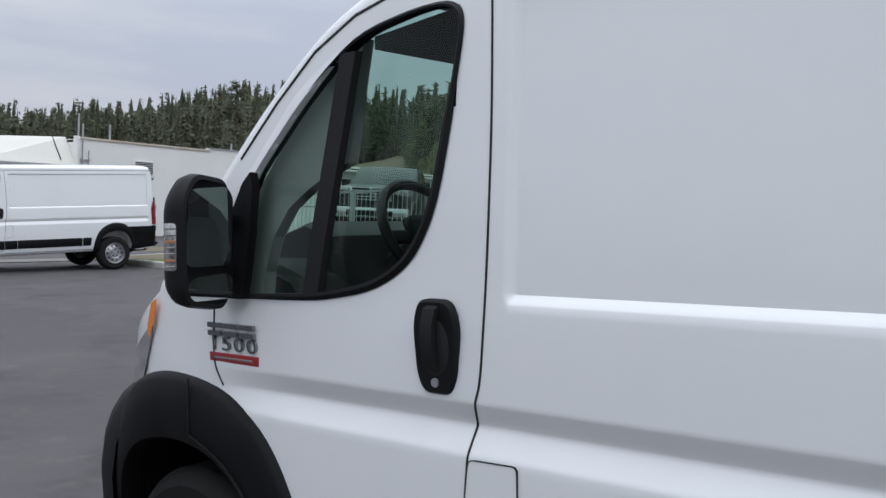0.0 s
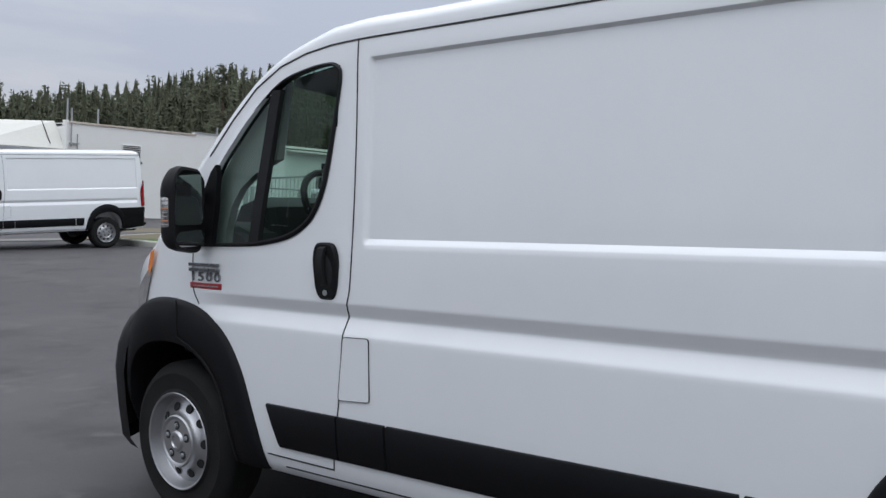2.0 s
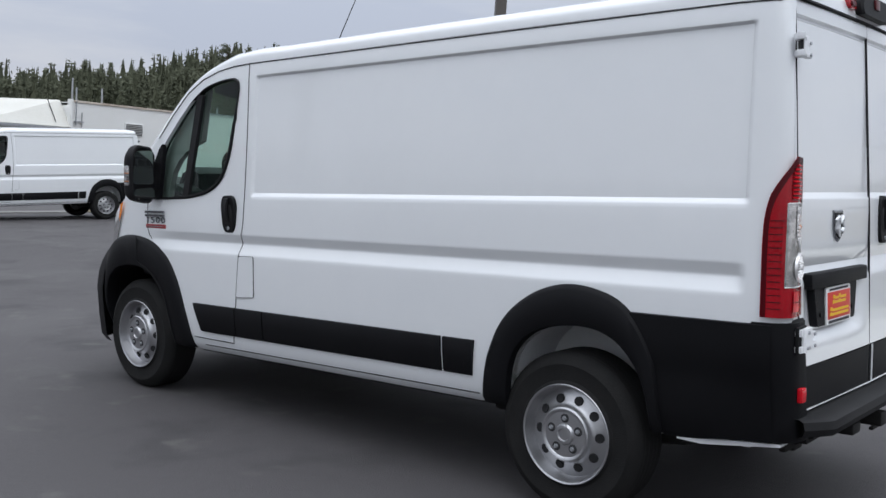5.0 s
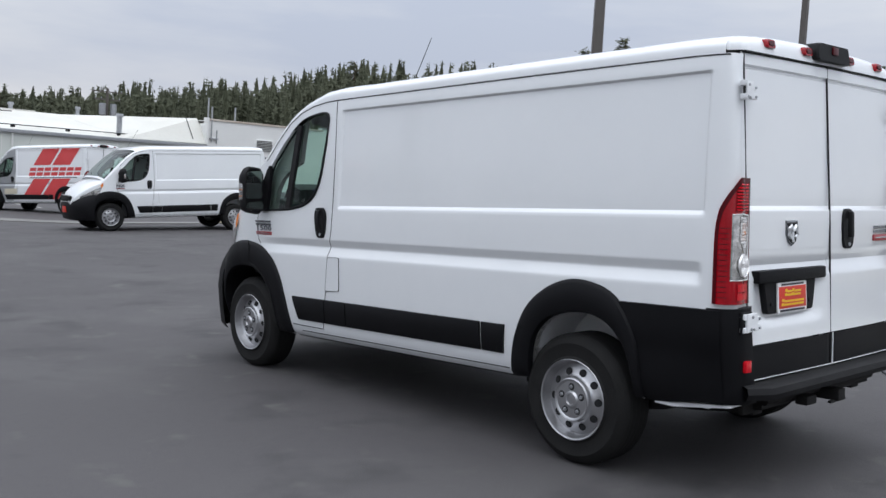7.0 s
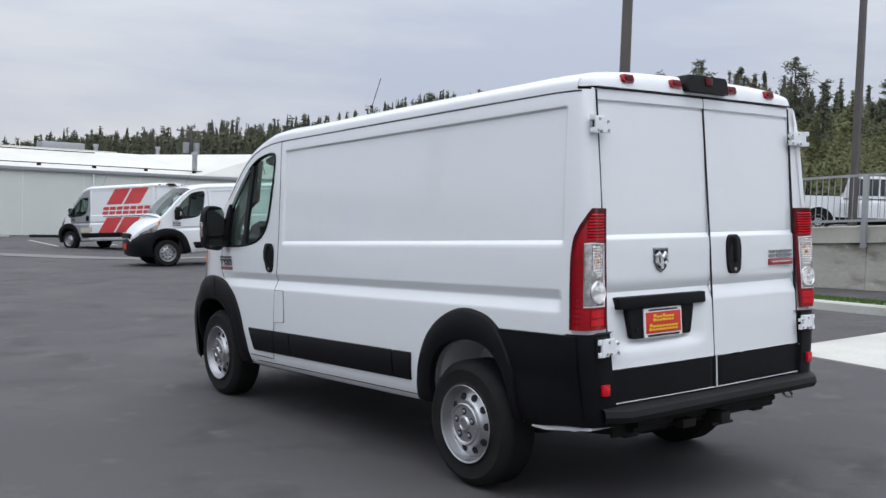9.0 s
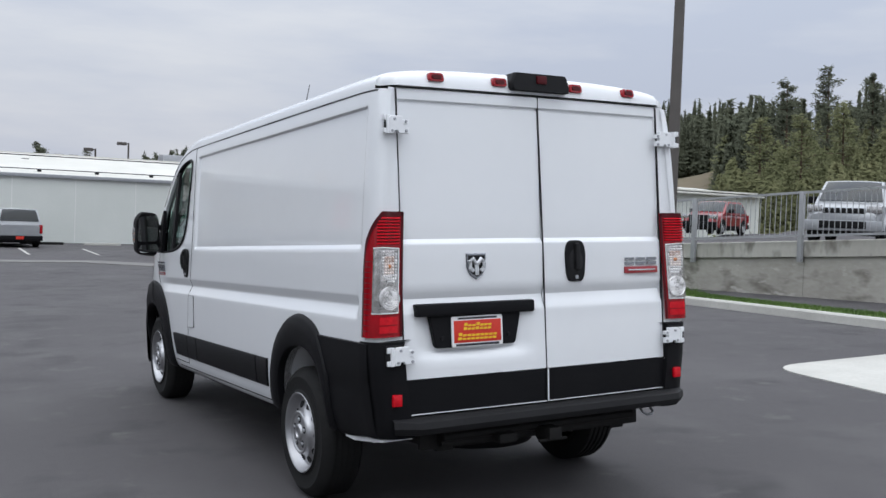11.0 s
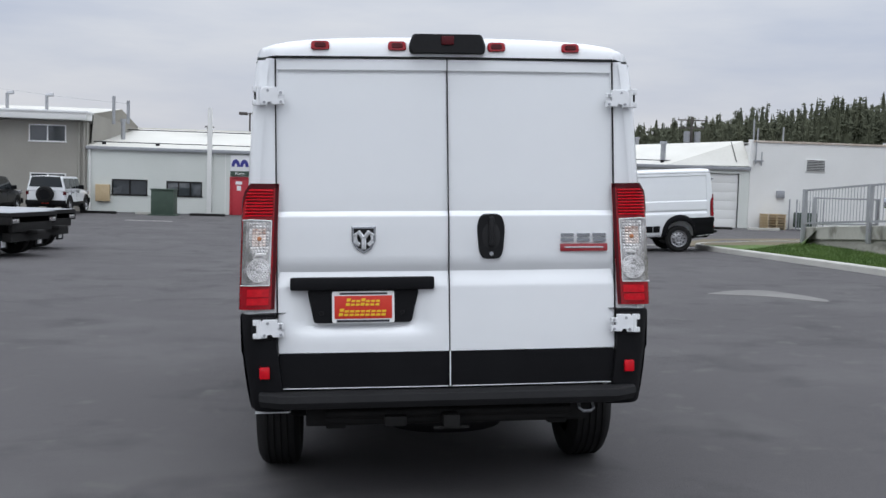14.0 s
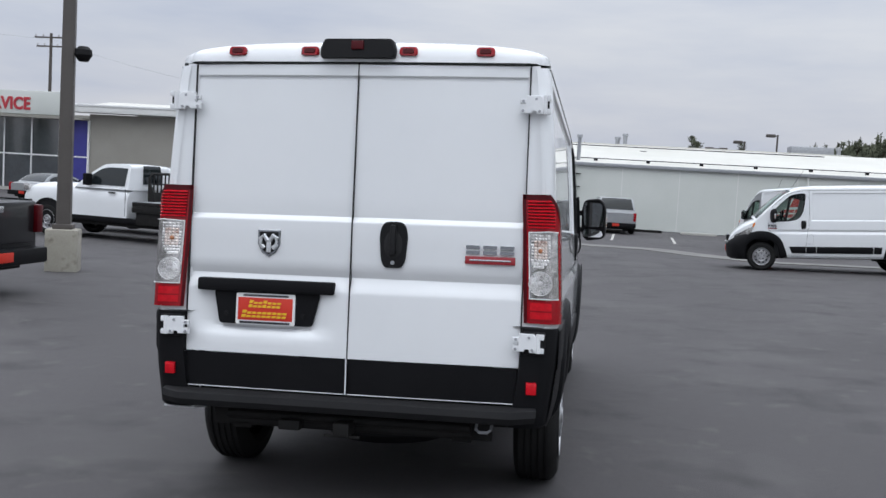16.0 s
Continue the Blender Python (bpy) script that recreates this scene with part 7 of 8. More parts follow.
        for k in range(doors):
            yy = y0 + (y1 - y0) * (k + 0.22) / doors
            part("door_handle", box(sx * W - 0.015, sx * W + 0.015, yy, yy + 0.22, belt - 0.16, belt - 0.12, 0.008), M_TRIM, c)
            yd = y0 + 0.06 + (y1 - y0 - 0.1) * k / doors
            part("door_gap", box(sx * (W - 0.006) - 0.006, sx * (W - 0.006) + 0.006, yd, yd + 0.012, low + 0.12, belt - 0.03), M_SEAM, c)
        part("wing_mirror", box(min(sx * (W - 0.02), sx * (W + 0.23)), max(sx * (W - 0.02), sx * (W + 0.23)), y1 - 0.62, y1 - 0.5, belt + 0.02, belt + 0.22 + head_up, 0.03), M_TRIM, c, "dark wing mirror")
        part("sill", box(min(sx * (W - 0.1), sx * (W + 0.01)), max(sx * (W - 0.1), sx * (W + 0.01)), axles[0] + 0.5, axles[1] - 0.5, low - 0.06, low + 0.08, 0.02), clad, c, "dark sill")
        for ay in axles:
            if flatbed and ay == axles[0]:
                continue
            ring = [(ay + (tyre + 0.12) * math.cos(math.pi * i / 14), tyre + (tyre + 0.10) * math.sin(math.pi * i / 14)) for i in range(15)]
            part("wheel_arch", prism(ring + [(ay - tyre - 0.12, tyre - 0.1), (ay + tyre + 0.12, tyre - 0.1)], sx * (W - 0.25), sx * (W + 0.006), "x"), M_RUBBER, c, "dark wheel opening")
            rim = [[(sx * (W + o), ay + (tyre + rr) * math.cos(t), tyre + (tyre + rr) * math.sin(t)) for t in [math.pi * i / 14 for i in range(15)]] for rr, o in ((0.10, 0.0), (0.11, 0.025), (0.16, 0.02), (0.165, -0.01))]
            part("arch_lip", loft_ring(rim), clad if cladding else paint, c)
            wheel(c, sx * (W + 0.012), ay, tyre, sx, M_STEEL, tyre, tyre * 0.62, 0.25)
        hl = box(min(sx * (W - 0.42), sx * (W - 0.03)), max(sx * (W - 0.42), sx * (W - 0.03)), L - 0.28, L - 0.07, hood - 0.22, hood - 0.02, 0.04)
        part("head_lamp", hl, M_LAMP_CLEAR, c, "clear head lamp")
        if not flatbed:
            part("tail_lamp", box(min(sx * (W - 0.14), sx * (W + 0.004)), max(sx * (W - 0.14), sx * (W + 0.004)), 0.03, 0.18, belt - (0.26 if spare else 0.42), belt - (0.10 if spare else 0.02), 0.03), M_LAMP_DARK if bed or spare else M_LAMP_RED, c, "red tail lamp")
    gr = part("grille", box(-W * 0.55, W * 0.55, L - 0.16, L - 0.02, hood - (0.24 if slim else 0.38), hood - (0.09 if slim else 0.03), 0.03), M_RUBBER, c, "dark front grille")
    if slim:
        for k in range(8):
            part("grille_post", box(-W * 0.53 + k * W * 1.06 / 7 - 0.012, -W * 0.53 + k * W * 1.06 / 7 + 0.012, L - 0.05, L - 0.008, hood - 0.235, hood - 0.095, 0.005), M_CHROME, gr)
    if grille_chrome:
        for k in range(5):
            part("grille_bar", box(-W * 0.53, W * 0.53, L - 0.05, L - 0.005, hood - 0.36 + k * 0.075, hood - 0.335 + k * 0.075, 0.008), M_CHROME, gr)
        for k in (-1, 0, 1):
            part("grille_post", box(k * W * 0.52 - 0.03, k * W * 0.52 + 0.03, L - 0.05, L, hood - 0.38, hood - 0.02, 0.01), M_CHROME, gr)
    part("front_bumper", box(-W, W, L - 0.18, L + 0.06, low - 0.04, low + 0.24, 0.05), M_CHROME if grille_chrome and bed else paint if slim else clad, c, "front bumper")
    part("front_intake", box(-W * 0.6, W * 0.6, L + 0.03, L + 0.07, low + 0.02, low + (0.22 if slim else 0.16), 0.02), M_RUBBER, c)
    part("underbody", box(-W + 0.12, W - 0.12, 0.3, L - 0.3, low - 0.16, low + 0.05), M_DARKMETAL, c)
    if not flatbed:
        rb = part("rear_bumper", box(-W, W, -0.06, 0.16, low - 0.06, low + 0.16, 0.04), clad, c, "rear bumper")
        part("number_panel", box(-0.16, 0.16, -0.075, -0.055, low + 0.0, low + 0.13, 0.004), M_PLATE_RED, rb)
    if spare:
        hub = wheel(c, 0.0, -0.28, 0.98, -1, M_STEEL, 0.40, 0.2, 0.24)
        hub.matrix_basis = pose(0.0, -0.24, 0.98, 0, 0, 90)
        part("spare_cover", moved(lathe([(0.0, 0.0), (0.0, 0.25), (0.03, 0.26)], 28, "y"), Matrix.Translation((0, -0.27, 0.98))), M_TRIM, c)
    if flatbed:
        part("bed_deck", box(-1.08, 1.08, 0.2, y0 - 0.25, 0.98, 1.08, 0.015), M_DARKMETAL, c, "black steel flat deck")
        part("deck_top", box(-1.06, 1.06, 0.21, y0 - 0.27, 1.082, 1.092), M_GALV, c, "worn grey deck plate")
        for sx in (-1, 1):
            part("deck_skirt", box(min(sx * 0.98, sx * 1.08), max(sx * 0.98, sx * 1.08), 0.2, y0 - 0.25, 0.80, 0.98, 0.01), M_DARKMETAL, c)
            part("tool_box", box(min(sx * 0.55, sx * 1.04), max(sx * 0.55, sx * 1.04), y0 - 1.2, y0 - 0.35, 0.48, 0.95, 0.02), M_DARKMETAL, c, "black underbody tool box")
            wheel(c, sx * 1.02, axles[0], tyre, sx, M_EMBLEM, tyre, tyre * 0.62, 0.25, dual=True)
            part("inner_tyre", moved(lathe([(0, 0.24), (0, tyre - 0.03), (0.03, tyre), (0.2, tyre), (0.23, tyre - 0.03), (0.23, 0.24)], 36), Matrix.Translation((sx * 0.65 - 0.12, axles[0], tyre))), M_TYRE, c)
            part("mud_flap", box(min(sx * 0.62, sx * 1.0), max(sx * 0.62, sx * 1.0), axles[0] - 0.62, axles[0] - 0.60, 0.22, 0.80), M_RUBBER, c, "black mud flap")
            part("flap_badge", box(min(sx * 0.72, sx * 0.9), max(sx * 0.72, sx * 0.9), axles[0] - 0.632, axles[0] - 0.62, 0.26, 0.42), M_WHITE, c)
            part("tail_lamp", box(min(sx * 0.70, sx * 0.98), max(sx * 0.70, sx * 0.98), 0.18, 0.21, 0.84, 0.94, 0.01), M_LAMP_CLEAR, c)
        part("frame_rail", join(box(-0.45, -0.37, 0.3, L - 1.2, 0.55, 0.8), box(0.37, 0.45, 0.3, L - 1.2, 0.55, 0.8), rod((-0.9, axles[0], tyre), (0.9, axles[0], tyre), 0.09)), M_DARKMETAL, c, "black chassis rails")
        part("rear_hitch", join(box(-0.9, 0.9, 0.24, 0.34, 0.62, 0.84, 0.02), box(-0.2, 0.2, 0.02, 0.3, 0.55, 0.66, 0.02)), M_DARKMETAL, c)
        yb = y0 - 0.33
        hb = part("headboard", join(tube([(-0.50, yb, 1.09), (-0.50, yb, 1.72), (-0.42, yb, 1.84), (0.42, yb, 1.84), (0.50, yb, 1.72), (0.50, yb, 1.09)], 0.038, 8), box(-0.48, 0.48, yb - 0.02, yb + 0.02, 1.09, 1.34, 0.008), rod((-0.50, yb, 1.56), (0.50, yb, 1.56), 0.022, 6)), M_DARKMETAL, c, "black open headboard behind the cab")
        for k in range(5):
            part("headboard_bar", box(-0.34 + k * 0.16, -0.30 + k * 0.16, yb - 0.015, yb + 0.015, 1.34, 1.83, 0.006), M_DARKMETAL, hb)
        for sx in (-1, 1):
            xa, xb = sx * 0.54, sx * 0.48
            part("deck_bulwark", ([(x, y, z) for x in (xa, xb) for y, z in ((yb, 1.09), (yb - 0.22, 1.09), (yb - 0.18, 1.34), (yb, 1.62))], [(0, 1, 2, 3), (7, 6, 5, 4), (0, 4, 5, 1), (1, 5, 6, 2), (2, 6, 7, 3), (3, 7, 4, 0)]), M_DARKMETAL, c, smooth=0)
    return c


def parked(x, y, heading, dz=0.0, up=False):
    """Where a car's tail stands, and which way it heads, in degrees left of +y."""
    return Matrix.Translation((x, y, (upper_z(x, y) if up else ground_z(x, y)) + dz)) @ pose(0, 0, 0, 0, 0, heading)


FLAT = dict(L=6.95, W=0.98, low=0.55, belt=1.42, roof=2.05, cabin=(3.27, 5.07), cabin_top=(3.33, 4.25), hood=1.40, axles=(1.15, 5.95), tyre=0.43, doors=1, flatbed=True, cladding=M_TRIM, head_up=0.12, grille_chrome=False)
car("flatbed_truck", "white single-cab truck with a black flat deck", "truck", parked(-7.77, 19.55, 77.7), M_PAINT, **FLAT)
car("flatbed_truck", "white single-cab truck with a black deck behind another", "truck", parked(-8.15, 22.7, 77.7), M_PAINT, **FLAT)
car("pickup_truck", "dark charcoal pickup with a red dealer plate", "truck", parked(-6.64, 7.15, 90.0), M_CARDARK, bed=(0.1, 1.9), doors=2, belt=1.26, hood=1.2)
car("pickup_truck", "charcoal crew-cab pickup with a chrome grille on the upper lot", "truck", parked(19.5, 22.6, 124.0, up=True), M_CARDARK, bed=(0.1, 1.9), doors=2, belt=1.26, hood=1.26, roof=1.88, cabin_top=(2.15, 3.3))
car("sport_utility_car", "silver sport utility car behind the fence", "car", parked(23.1, 15.2, 120.0, up=True), M_CARSILVER, L=5.0, W=0.97, low=0.42, belt=1.12, roof=1.80, cabin=(0.25, 3.75), cabin_top=(0.6, 3.0), hood=1.08, axles=(0.95, 3.98), tyre=0.37, doors=3, grille_chrome=False, slim=True)
car("pickup_truck", "white crew-cab pickup parked on the upper lot", "truck", parked(25.85, 16.6, 213.0, up=True), M_PAINT, bed=(0.1, 1.9), doors=2, belt=1.26, hood=1.2, roof=1.98)
car("hatchback", "small dark red car parked beyond the fence", "car", parked(34.2, 31.2, 112.0, up=True), M_CARRED, L=4.2, W=0.90, low=0.36, belt=1.02, roof=1.62, cabin=(0.2, 3.2), cabin_top=(0.6, 2.4), hood=0.95, axles=(0.8, 3.4), tyre=0.32, doors=2, grille_chrome=False)
car("off_road_car", "white square off-road car with a rear spare wheel", "car", parked(-14.6, 43.0, 0.0), M_PAINT, L=4.5, W=0.92, low=0.55, belt=1.22, roof=1.86, cabin=(0.05, 2.95), cabin_top=(0.12, 2.75), hood=1.16, axles=(0.75, 3.7), tyre=0.41, doors=3, spare=True, cladding=M_TRIM, grille_chrome=False)
car("sport_utility_car", "charcoal sport utility car by the taupe wall", "car", parked(-18.0, 42.6, 0.0), M_CARDARK, L=4.9, W=0.97, low=0.42, belt=1.12, roof=1.78, cabin=(0.15, 3.65), cabin_top=(0.5, 2.9), hood=1.08, axles=(0.95, 3.9), tyre=0.37, doors=3, grille_chrome=False)
car("minivan", "silver minivan parked by the warehouse", "car", parked(1.95, 42.4, 4.0), M_CARSILVER, L=5.0, W=0.97, low=0.38, belt=1.06, roof=1.72, cabin=(0.1, 4.1), cabin_top=(0.35, 2.95), hood=1.02, axles=(0.95, 4.0), tyre=0.34, doors=3, grille_chrome=False)
car("sports_coupe", "silver coupe parked by the showroom", "car", parked(-26.4, 38.2, -12.0), M_CARSILVER, L=4.5, W=0.9, low=0.32, belt=0.88, roof=1.32, cabin=(0.5, 3.4), cabin_top=(1.2, 2.5), hood=0.86, axles=(0.85, 3.6), tyre=0.33, doors=1, grille_chrome=False)


# ---- hill, forest and single pines ----
TREELINE = [(-8, 2.6), (0, 2.6), (6, 2.9), (12, 2.75), (16, 3.5), (20, 3.7), (25, 4.6), (28, 4.9), (31, 5.2), (34, 5.9), (36, 6.4), (40, 6.7), (44, 6.9), (48, 7.4), (50, 7.8), (54, 8.3), (58, 8.0), (62, 7.4), (75, 7.5), (100, 6.0)]
HILL = [(-20, -0.6), (8, -0.6), (18, -0.6), (26, 1.5), (36, 7), (45, 13), (52, 21), (60, 20), (75, 22), (95, 14), (120, 2), (140, -0.6)]


def hill_z(x, y):
    r, az = math.hypot(x, y), math.degrees(math.atan2(x, y))
    h = eased_table(HILL, az)
    return -0.6 + (h + 0.6) * smooth01((r - 58) / 150) + (0.9 * noise.noise((x * 0.03, y * 0.03, 1)) if r > 80 else 0) * smooth01((r - 75) / 60)


hr = [50, 58, 66, 74, 82, 90, 100, 110, 122, 135, 150, 170, 200, 260, 400, 800, 2500]
ha = [-20 + 2.5 * i for i in range(65)]
solid("hillside", grid(lambda r, a: (r * math.sin(radians(a)), r * math.cos(radians(a)), hill_z(r * math.sin(radians(a)), r * math.cos(radians(a))) - (0.25 if r < 60 else 0)), hr, ha), M_DRYGRASS, "dry grassy hillside under the pines", "hill", "structure")


def conifer(V, F, x, y, z, h, rnd, spread=0.16, tiers=9):
    """A conifer: ragged skirts of boughs, one above the other, that narrow to a pointed leader."""
    lx, ly = rnd.uniform(-0.015, 0.015) * h, rnd.uniform(-0.015, 0.015) * h
    shape, low = rnd.uniform(0.75, 1.15), rnd.uniform(0.02, 0.16)
    k = len(V)
    V += [(x + 0.012 * h * math.cos(a), y + 0.012 * h * math.sin(a), z - 0.3) for a in (0, 2.1, 4.2)] + [(x + lx, y + ly, z + h)]
    F += [(k, k + 1, k + 3), (k + 1, k + 2, k + 3), (k + 2, k, k + 3)]
    for i in range(tiers):
        t = low + (0.97 - low) * (i + rnd.uniform(-0.2, 0.2)) / tiers
        r = spread * h * ((1 - t) ** shape * rnd.uniform(0.8, 1.15) + 0.02)
        up = h * (1 - low) / tiers * rnd.uniform(1.3, 1.9)
        n, turn = 7 + 2 * rnd.randrange(2), rnd.uniform(0, 6.28)
        k = len(V)
        cx, cy, cz = x + lx * t, y + ly * t, z + h * t
        V.append((cx, cy, min(cz + up, z + h)))
        for j in range(2 * n):
            a = turn + math.pi * (j + rnd.uniform(-0.3, 0.3)) / n
            q = r * (rnd.uniform(0.85, 1.3) if j % 2 else rnd.uniform(0.45, 0.7))
            V.append((cx + q * math.cos(a), cy + q * math.sin(a), cz - 0.35 * r * rnd.uniform(-0.3, 1.2) + (0.0 if j % 2 else 0.25 * r)))
        F += [(k, k + 1 + j, k + 1 + (j + 1) % (2 * n)) for j in range(2 * n)]


def leafy(V, F, x, y, z, h, rnd, spread, clumps, size=(0.15, 0.38), even=1.25, taper=(0.5, 0.8)):
    """A young pine: a soft, uneven cone of many needle tufts round a thin stem."""
    lean, full = rnd.uniform(-0.03, 0.03) * h, rnd.uniform(*taper)
    for _ in range(clumps):
        t = rnd.random() ** even
        r = spread * h * (1 - t) ** full * math.sqrt(rnd.random()) * rnd.uniform(0.8, 1.15)
        a = rnd.uniform(0, 6.283)
        c = Vector((x + lean * t + r * math.cos(a), y + r * math.sin(a), z + h * (0.03 + 0.97 * t)))
        d = Vector((rnd.gauss(0, 1), rnd.gauss(0, 1), rnd.gauss(0.3, 0.7))).normalized() * rnd.uniform(*size)
        e = d.orthogonal().normalized() * rnd.uniform(*size) * 0.30
        k = len(V)
        V += [tuple(c - d), tuple(c + e), tuple(c + d), tuple(c - e)]
        F.append((k, k + 1, k + 2, k + 3))


def ragged(V, F, x, y, z, h, rnd, spread, clumps):
    """A full-grown conifer of the far forest: a slim cone of skirts, roughened by tufts."""
    conifer(V, F, x, y, z, h, rnd, spread * 0.72, 6)
    leafy(V, F, x, y, z, h * 0.985, rnd, spread, clumps, (0.4, 0.95), 1.1, (0.85, 1.15))


def woods(count, seed, spots, spread, boughs, grow=conifer):
    rnd = random.Random(seed)
    V, F = [], []
    while count:
        spot = spots(rnd)
        if spot is None:
            continue
        az, r, el = spot
        x, y = r * math.sin(radians(az)), r * math.cos(radians(az))
        z = hill_z(x, y)
        top = math.tan(radians(el)) * r + 1.5
        h = min(26, max(5, top - z))
        grow(V, F, x, y, max(z, top - h), h, rnd, rnd.uniform(*spread), boughs)
        count -= 1
    return V, F


def dense_spot(rnd):
    az = rnd.uniform(12, 99)
    open_slope = 50 < az < 63
    r = rnd.uniform(180, 290) if az < 46 else rnd.uniform(150, 230) if open_slope else rnd.uniform(105, 200)
    if open_slope and rnd.random() < 0.8:
        return None
    el = eased_table(TREELINE, az) + (0.3 if az < 44 else 0.1)
    k = rnd.random()
    return az, r, el * ((0.40 + 0.45 * k) if rnd.random() < 0.5 else (0.82 + 0.16 * k) if rnd.random() < 0.9 else 1.02 + 0.07 * k)


def young_spot(rnd):
    az = rnd.uniform(46, 72)
    r = rnd.uniform(78, 140)
    return az, r, eased_table(TREELINE, az) * rnd.uniform(0.34, 0.86) * (0.55 + 0.45 * smooth01((r - 70) / 60))


def belt_spot(rnd):
    """A low belt of far woods all round the lot."""
    # unseen behind the camera; made taller there to darken the van's side reflections
    az = rnd.uniform(100, 350) if rnd.random() < 0.75 else rnd.uniform(-10, 14)
    return az, rnd.uniform(230, 330), rnd.uniform(1.2, 2.6) * (1.9 if 195 < az < 325 else 1.0)


def stuff(name, shape, material, label, category):
    me = bpy.data.meshes.new(name)
    me.from_pydata(shape[0], [], shape[1])
    me.materials.append(material)
    return tagged(new(name, me), label, category, kind="stuff")


stuff("conifer_forest", woods(5000, 11, dense_spot, (0.13, 0.19), 125, ragged), M_NEEDLES, "dense dark green conifer forest on the hill", "forest")
stuff("far_woods", woods(620, 12, belt_spot, (0.15, 0.22), 8), M_NEEDLES, "far belt of dark conifer woods, mostly unseen, for reflections", "forest")
stuff("young_pines", woods(540, 13, young_spot, (0.22, 0.36), 850, leafy), M_NEEDLES_LIGHT, "yellow-green young pines on the open slope", "forest")


def pine(label, m, h, seed, spread, bare, sparse=False, light=False):
    """A pine seen singly: tapered trunk with limbs, and a ragged crown of needle clumps."""
    rnd = random.Random(seed)
    t = thing("pine_tree", label, "tree", "pines on the hillside", m=m)
    trunk = [rod((0, 0, -0.6), (0.01 * h, 0, h * 0.5), 0.016 * h, 8, 0.010 * h), rod((0.01 * h, 0, h * 0.5), (0.0, 0.01 * h, h * 0.97), 0.010 * h, 7, 0.002 * h)]
    V, F = [], []
    for i in range(46 if not sparse else 26):
        s = bare + (0.97 - bare) * (i + rnd.random()) / (46 if not sparse else 26)
        reach = spread * h * (0.35 + 0.9 * (1 - s) if not sparse else rnd.uniform(0.5, 1.0) * (0.5 + 0.5 * math.sin(math.pi * (s - bare) / (1 - bare))))
        a = rnd.uniform(0, 6.28)
        l = reach * rnd.uniform(0.7, 1.15)
        e = Vector((l * math.cos(a), l * math.sin(a), h * s + l * rnd.uniform(-0.15, 0.35)))
        trunk.append(rod((0, 0, h * s), tuple(e), 0.004 * h, 4, 0.0015 * h))
        for c in range(70 if not sparse else 80):
            q = rnd.uniform(0.25, 1.08)
            p = Vector((0, 0, h * s)).lerp(e, q) + Vector((rnd.gauss(0, 1), rnd.gauss(0, 1), rnd.gauss(0, 0.8))) * l * 0.24
            d1 = Vector((rnd.gauss(0, 1), rnd.gauss(0, 1), rnd.gauss(0.2, 0.7))).normalized() * 0.017 * h * rnd.uniform(0.6, 1.3)
            d2 = d1.orthogonal().normalized() * 0.006 * h
            k = len(V)
            V += [tuple(p - d1), tuple(p + d2), tuple(p + d1), tuple(p - d2)]
            F.append((k, k + 1, k + 2, k + 3))
    part("trunk", join(*trunk), M_BARK, t, "brown tapered trunk with limbs")
    crown = bpy.data.meshes.new("crown")
    crown.from_pydata(V, [], F)
    crown.materials.append(M_NEEDLES_LIGHT if light else M_NEEDLES)
    ob = new("crown", crown)
    ob.parent = t
    return t


def at_polar(az, r):
    x, y = r * math.sin(radians(az)), r * math.cos(radians(az))
    return Matrix.Translation((x, y, hill_z(x, y))), hill_z(x, y)


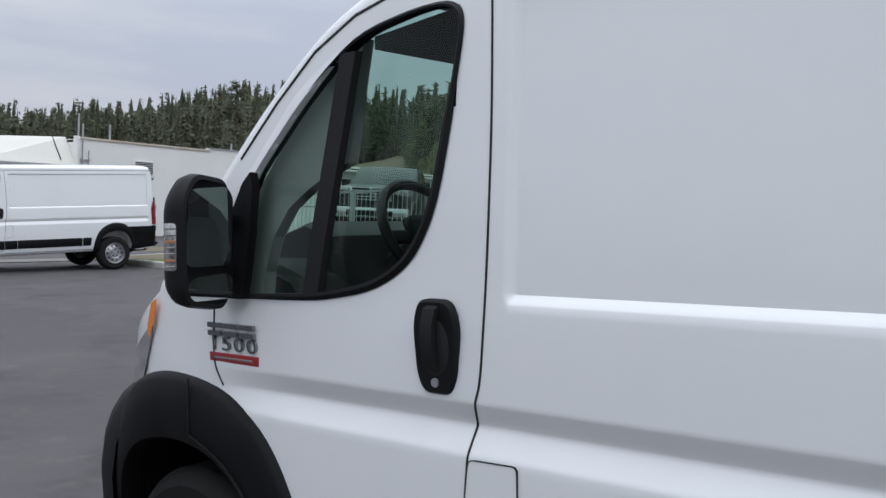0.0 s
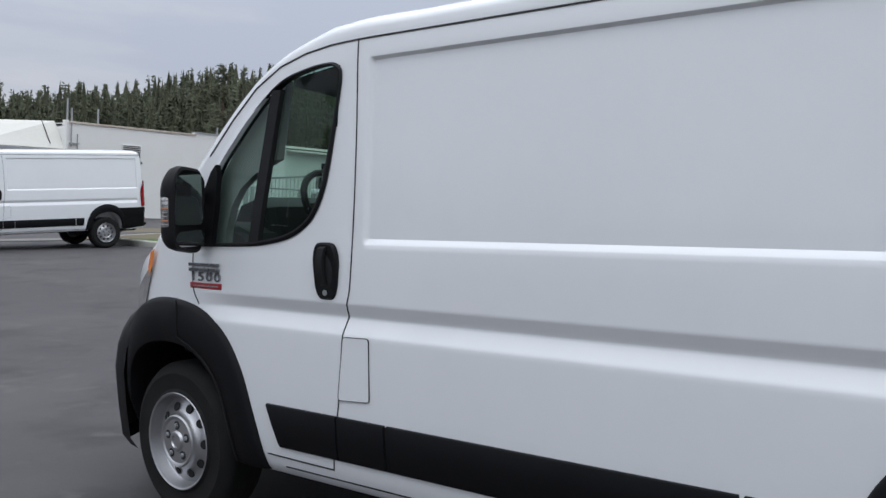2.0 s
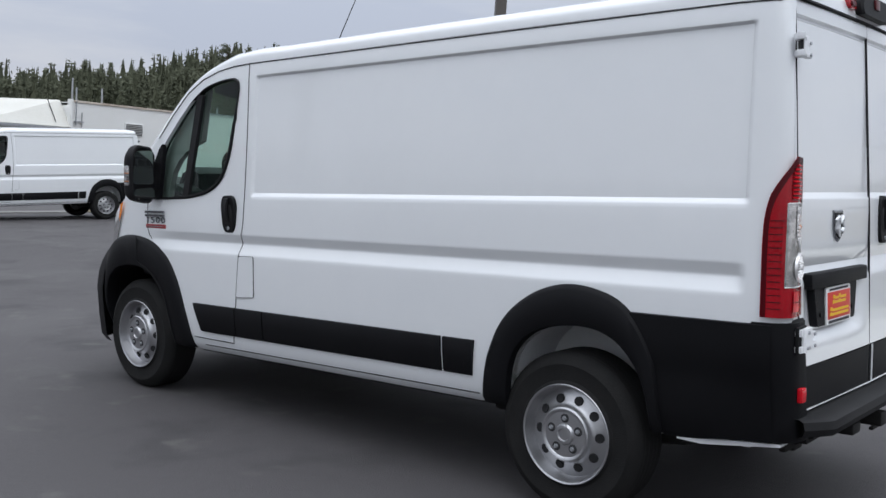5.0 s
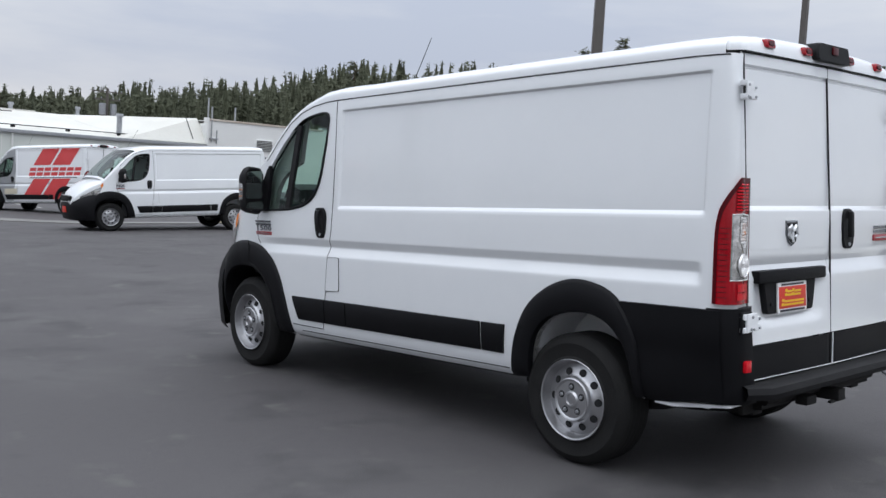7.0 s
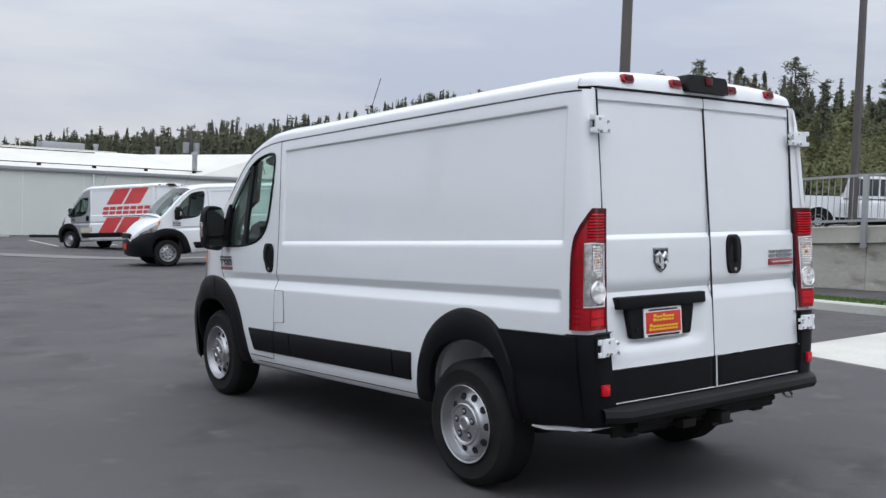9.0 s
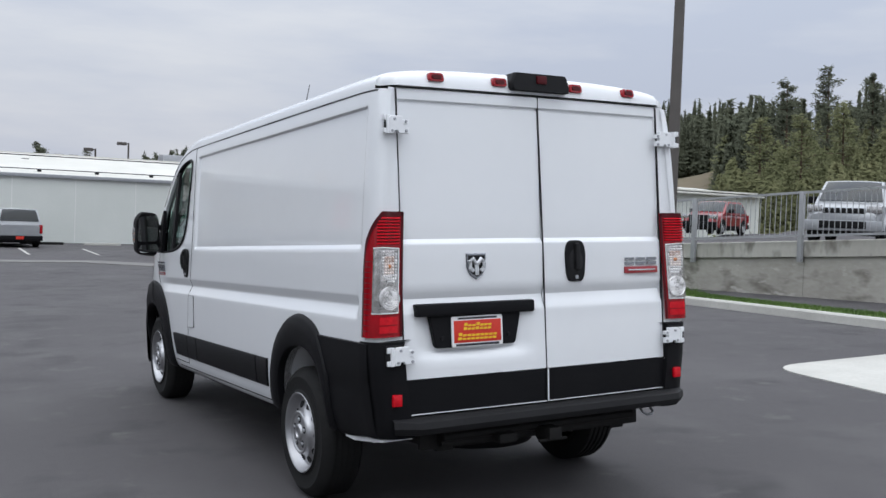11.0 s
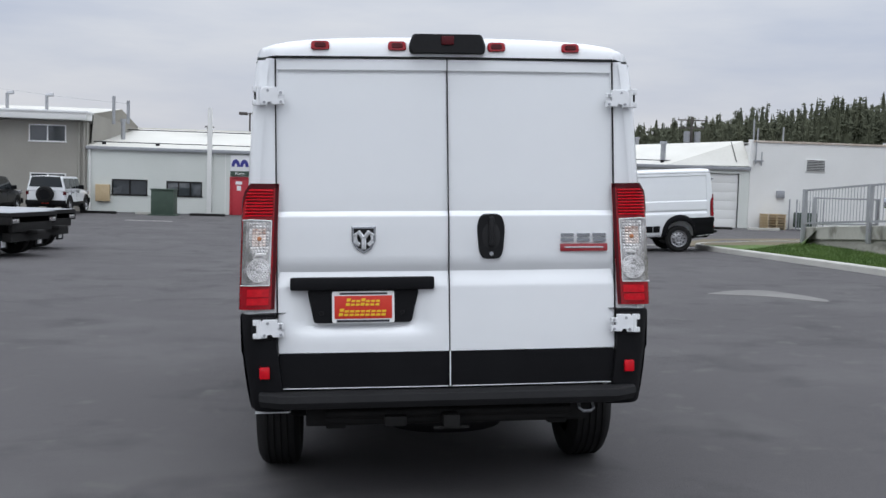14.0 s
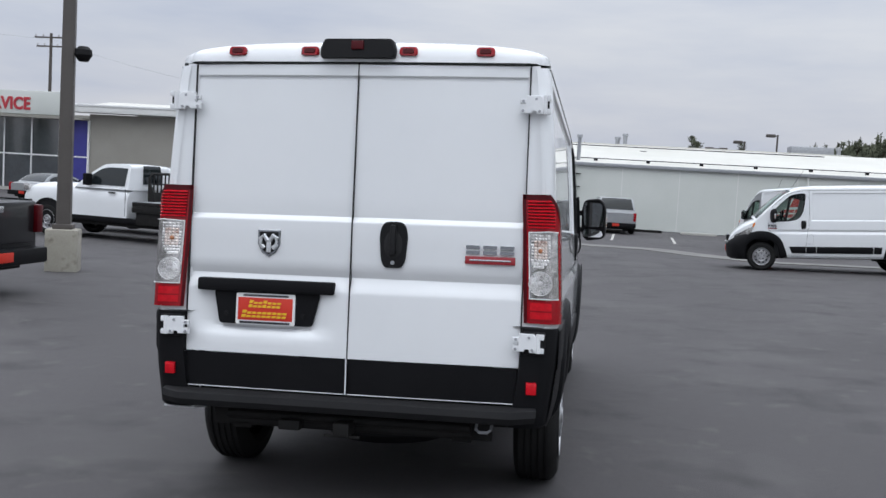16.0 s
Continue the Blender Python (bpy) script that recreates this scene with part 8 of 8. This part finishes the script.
for az, el, r, seed, spread, bare, sparse, light, label in (
    (57.3, 9.3, 128, 1, 0.17, 0.45, True, False, "tall sparse pine with a bare lower trunk"), (52.0, 9.15, 112, 2, 0.17, 0.06, False, False, "full dark green pine on the slope"),
    (49.8, 8.5, 108, 3, 0.16, 0.06, False, False, "full dark green pine on the slope"), (54.3, 8.8, 120, 4, 0.15, 0.12, False, False, "slender pine on the slope"),
    (55.6, 7.6, 115, 5, 0.18, 0.05, False, True, "yellow-green young pine on the slope"), (58.9, 8.0, 125, 6, 0.15, 0.1, False, False, "slender pine on the slope"),
    (53.0, 7.2, 96, 7, 0.21, 0.04, False, True, "yellow-green young pine on the slope"), (50.8, 6.6, 92, 8, 0.2, 0.04, False, True, "yellow-green young pine on the slope"),
    (60.5, 7.4, 104, 9, 0.19, 0.05, False, True, "yellow-green young pine on the slope"), (62.3, 8.0, 118, 10, 0.16, 0.08, False, False, "full dark green pine on the slope"),
    (36.0, 7.1, 165, 12, 0.14, 0.05, False, False, "tall conifer above the treeline"), (48.5, 6.4, 90, 13, 0.2, 0.04, False, True, "yellow-green young pine on the slope"),
    (5.8, 3.4, 120, 14, 0.17, 0.1, False, False, "dark pine seen over the warehouse roof"), (8.6, 3.0, 130, 15, 0.16, 0.15, True, False, "sparse pine seen over the warehouse roof"),
    (-0.8, 2.7, 115, 16, 0.17, 0.1, False, False, "dark pine seen over the warehouse roof"), (12.6, 3.0, 125, 17, 0.17, 0.2, True, False, "sparse bare pine over the roof"),
    (14.7, 3.4, 130, 18, 0.17, 0.1, False, False, "dark pine seen over the warehouse roof"), (16.0, 3.7, 135, 19, 0.16, 0.1, False, False, "dark pine seen over the warehouse roof"),
    (18.7, 3.7, 140, 20, 0.16, 0.1, False, False, "dark pine seen over the warehouse roof"), (-37.5, 4.0, 110, 21, 0.16, 0.1, False, False, "dark pine beyond the workshop"),
):
    m, z = at_polar(az, r)
    pine(label, m, max(6.0, math.tan(radians(el)) * (r + 5) + 1.6 - z), seed, spread, bare, sparse, light)


# shrubs and rough growth on the slope
def rough_spot(r):
    az, d = r.uniform(46, 70), r.uniform(60, 125)
    x, y = d * math.sin(radians(az)), d * math.cos(radians(az))
    return x, y, hill_z(x, y)


def shrubs():
    rnd = random.Random(3)
    V, F = [], []
    for _ in range(170):
        x, y, z = rough_spot(rnd)
        s = rnd.uniform(0.6, 2.2)
        for _ in range(90):
            p = Vector((rnd.gauss(0, 0.5) * s, rnd.gauss(0, 0.5) * s, abs(rnd.gauss(0.35, 0.4)) * s))
            d = Vector((rnd.gauss(0, 1), rnd.gauss(0, 1), rnd.gauss(0, 1))).normalized() * 0.22
            e = d.orthogonal().normalized() * 0.10
            c = Vector((x, y, z)) + p
            k = len(V)
            V += [tuple(c - d), tuple(c + e), tuple(c + d), tuple(c - e)]
            F.append((k, k + 1, k + 2, k + 3))
    return V, F


stuff("hillside_shrubs", shrubs(), M_NEEDLES_LIGHT, "yellow-green shrubs scattered over the hillside", "shrubs")
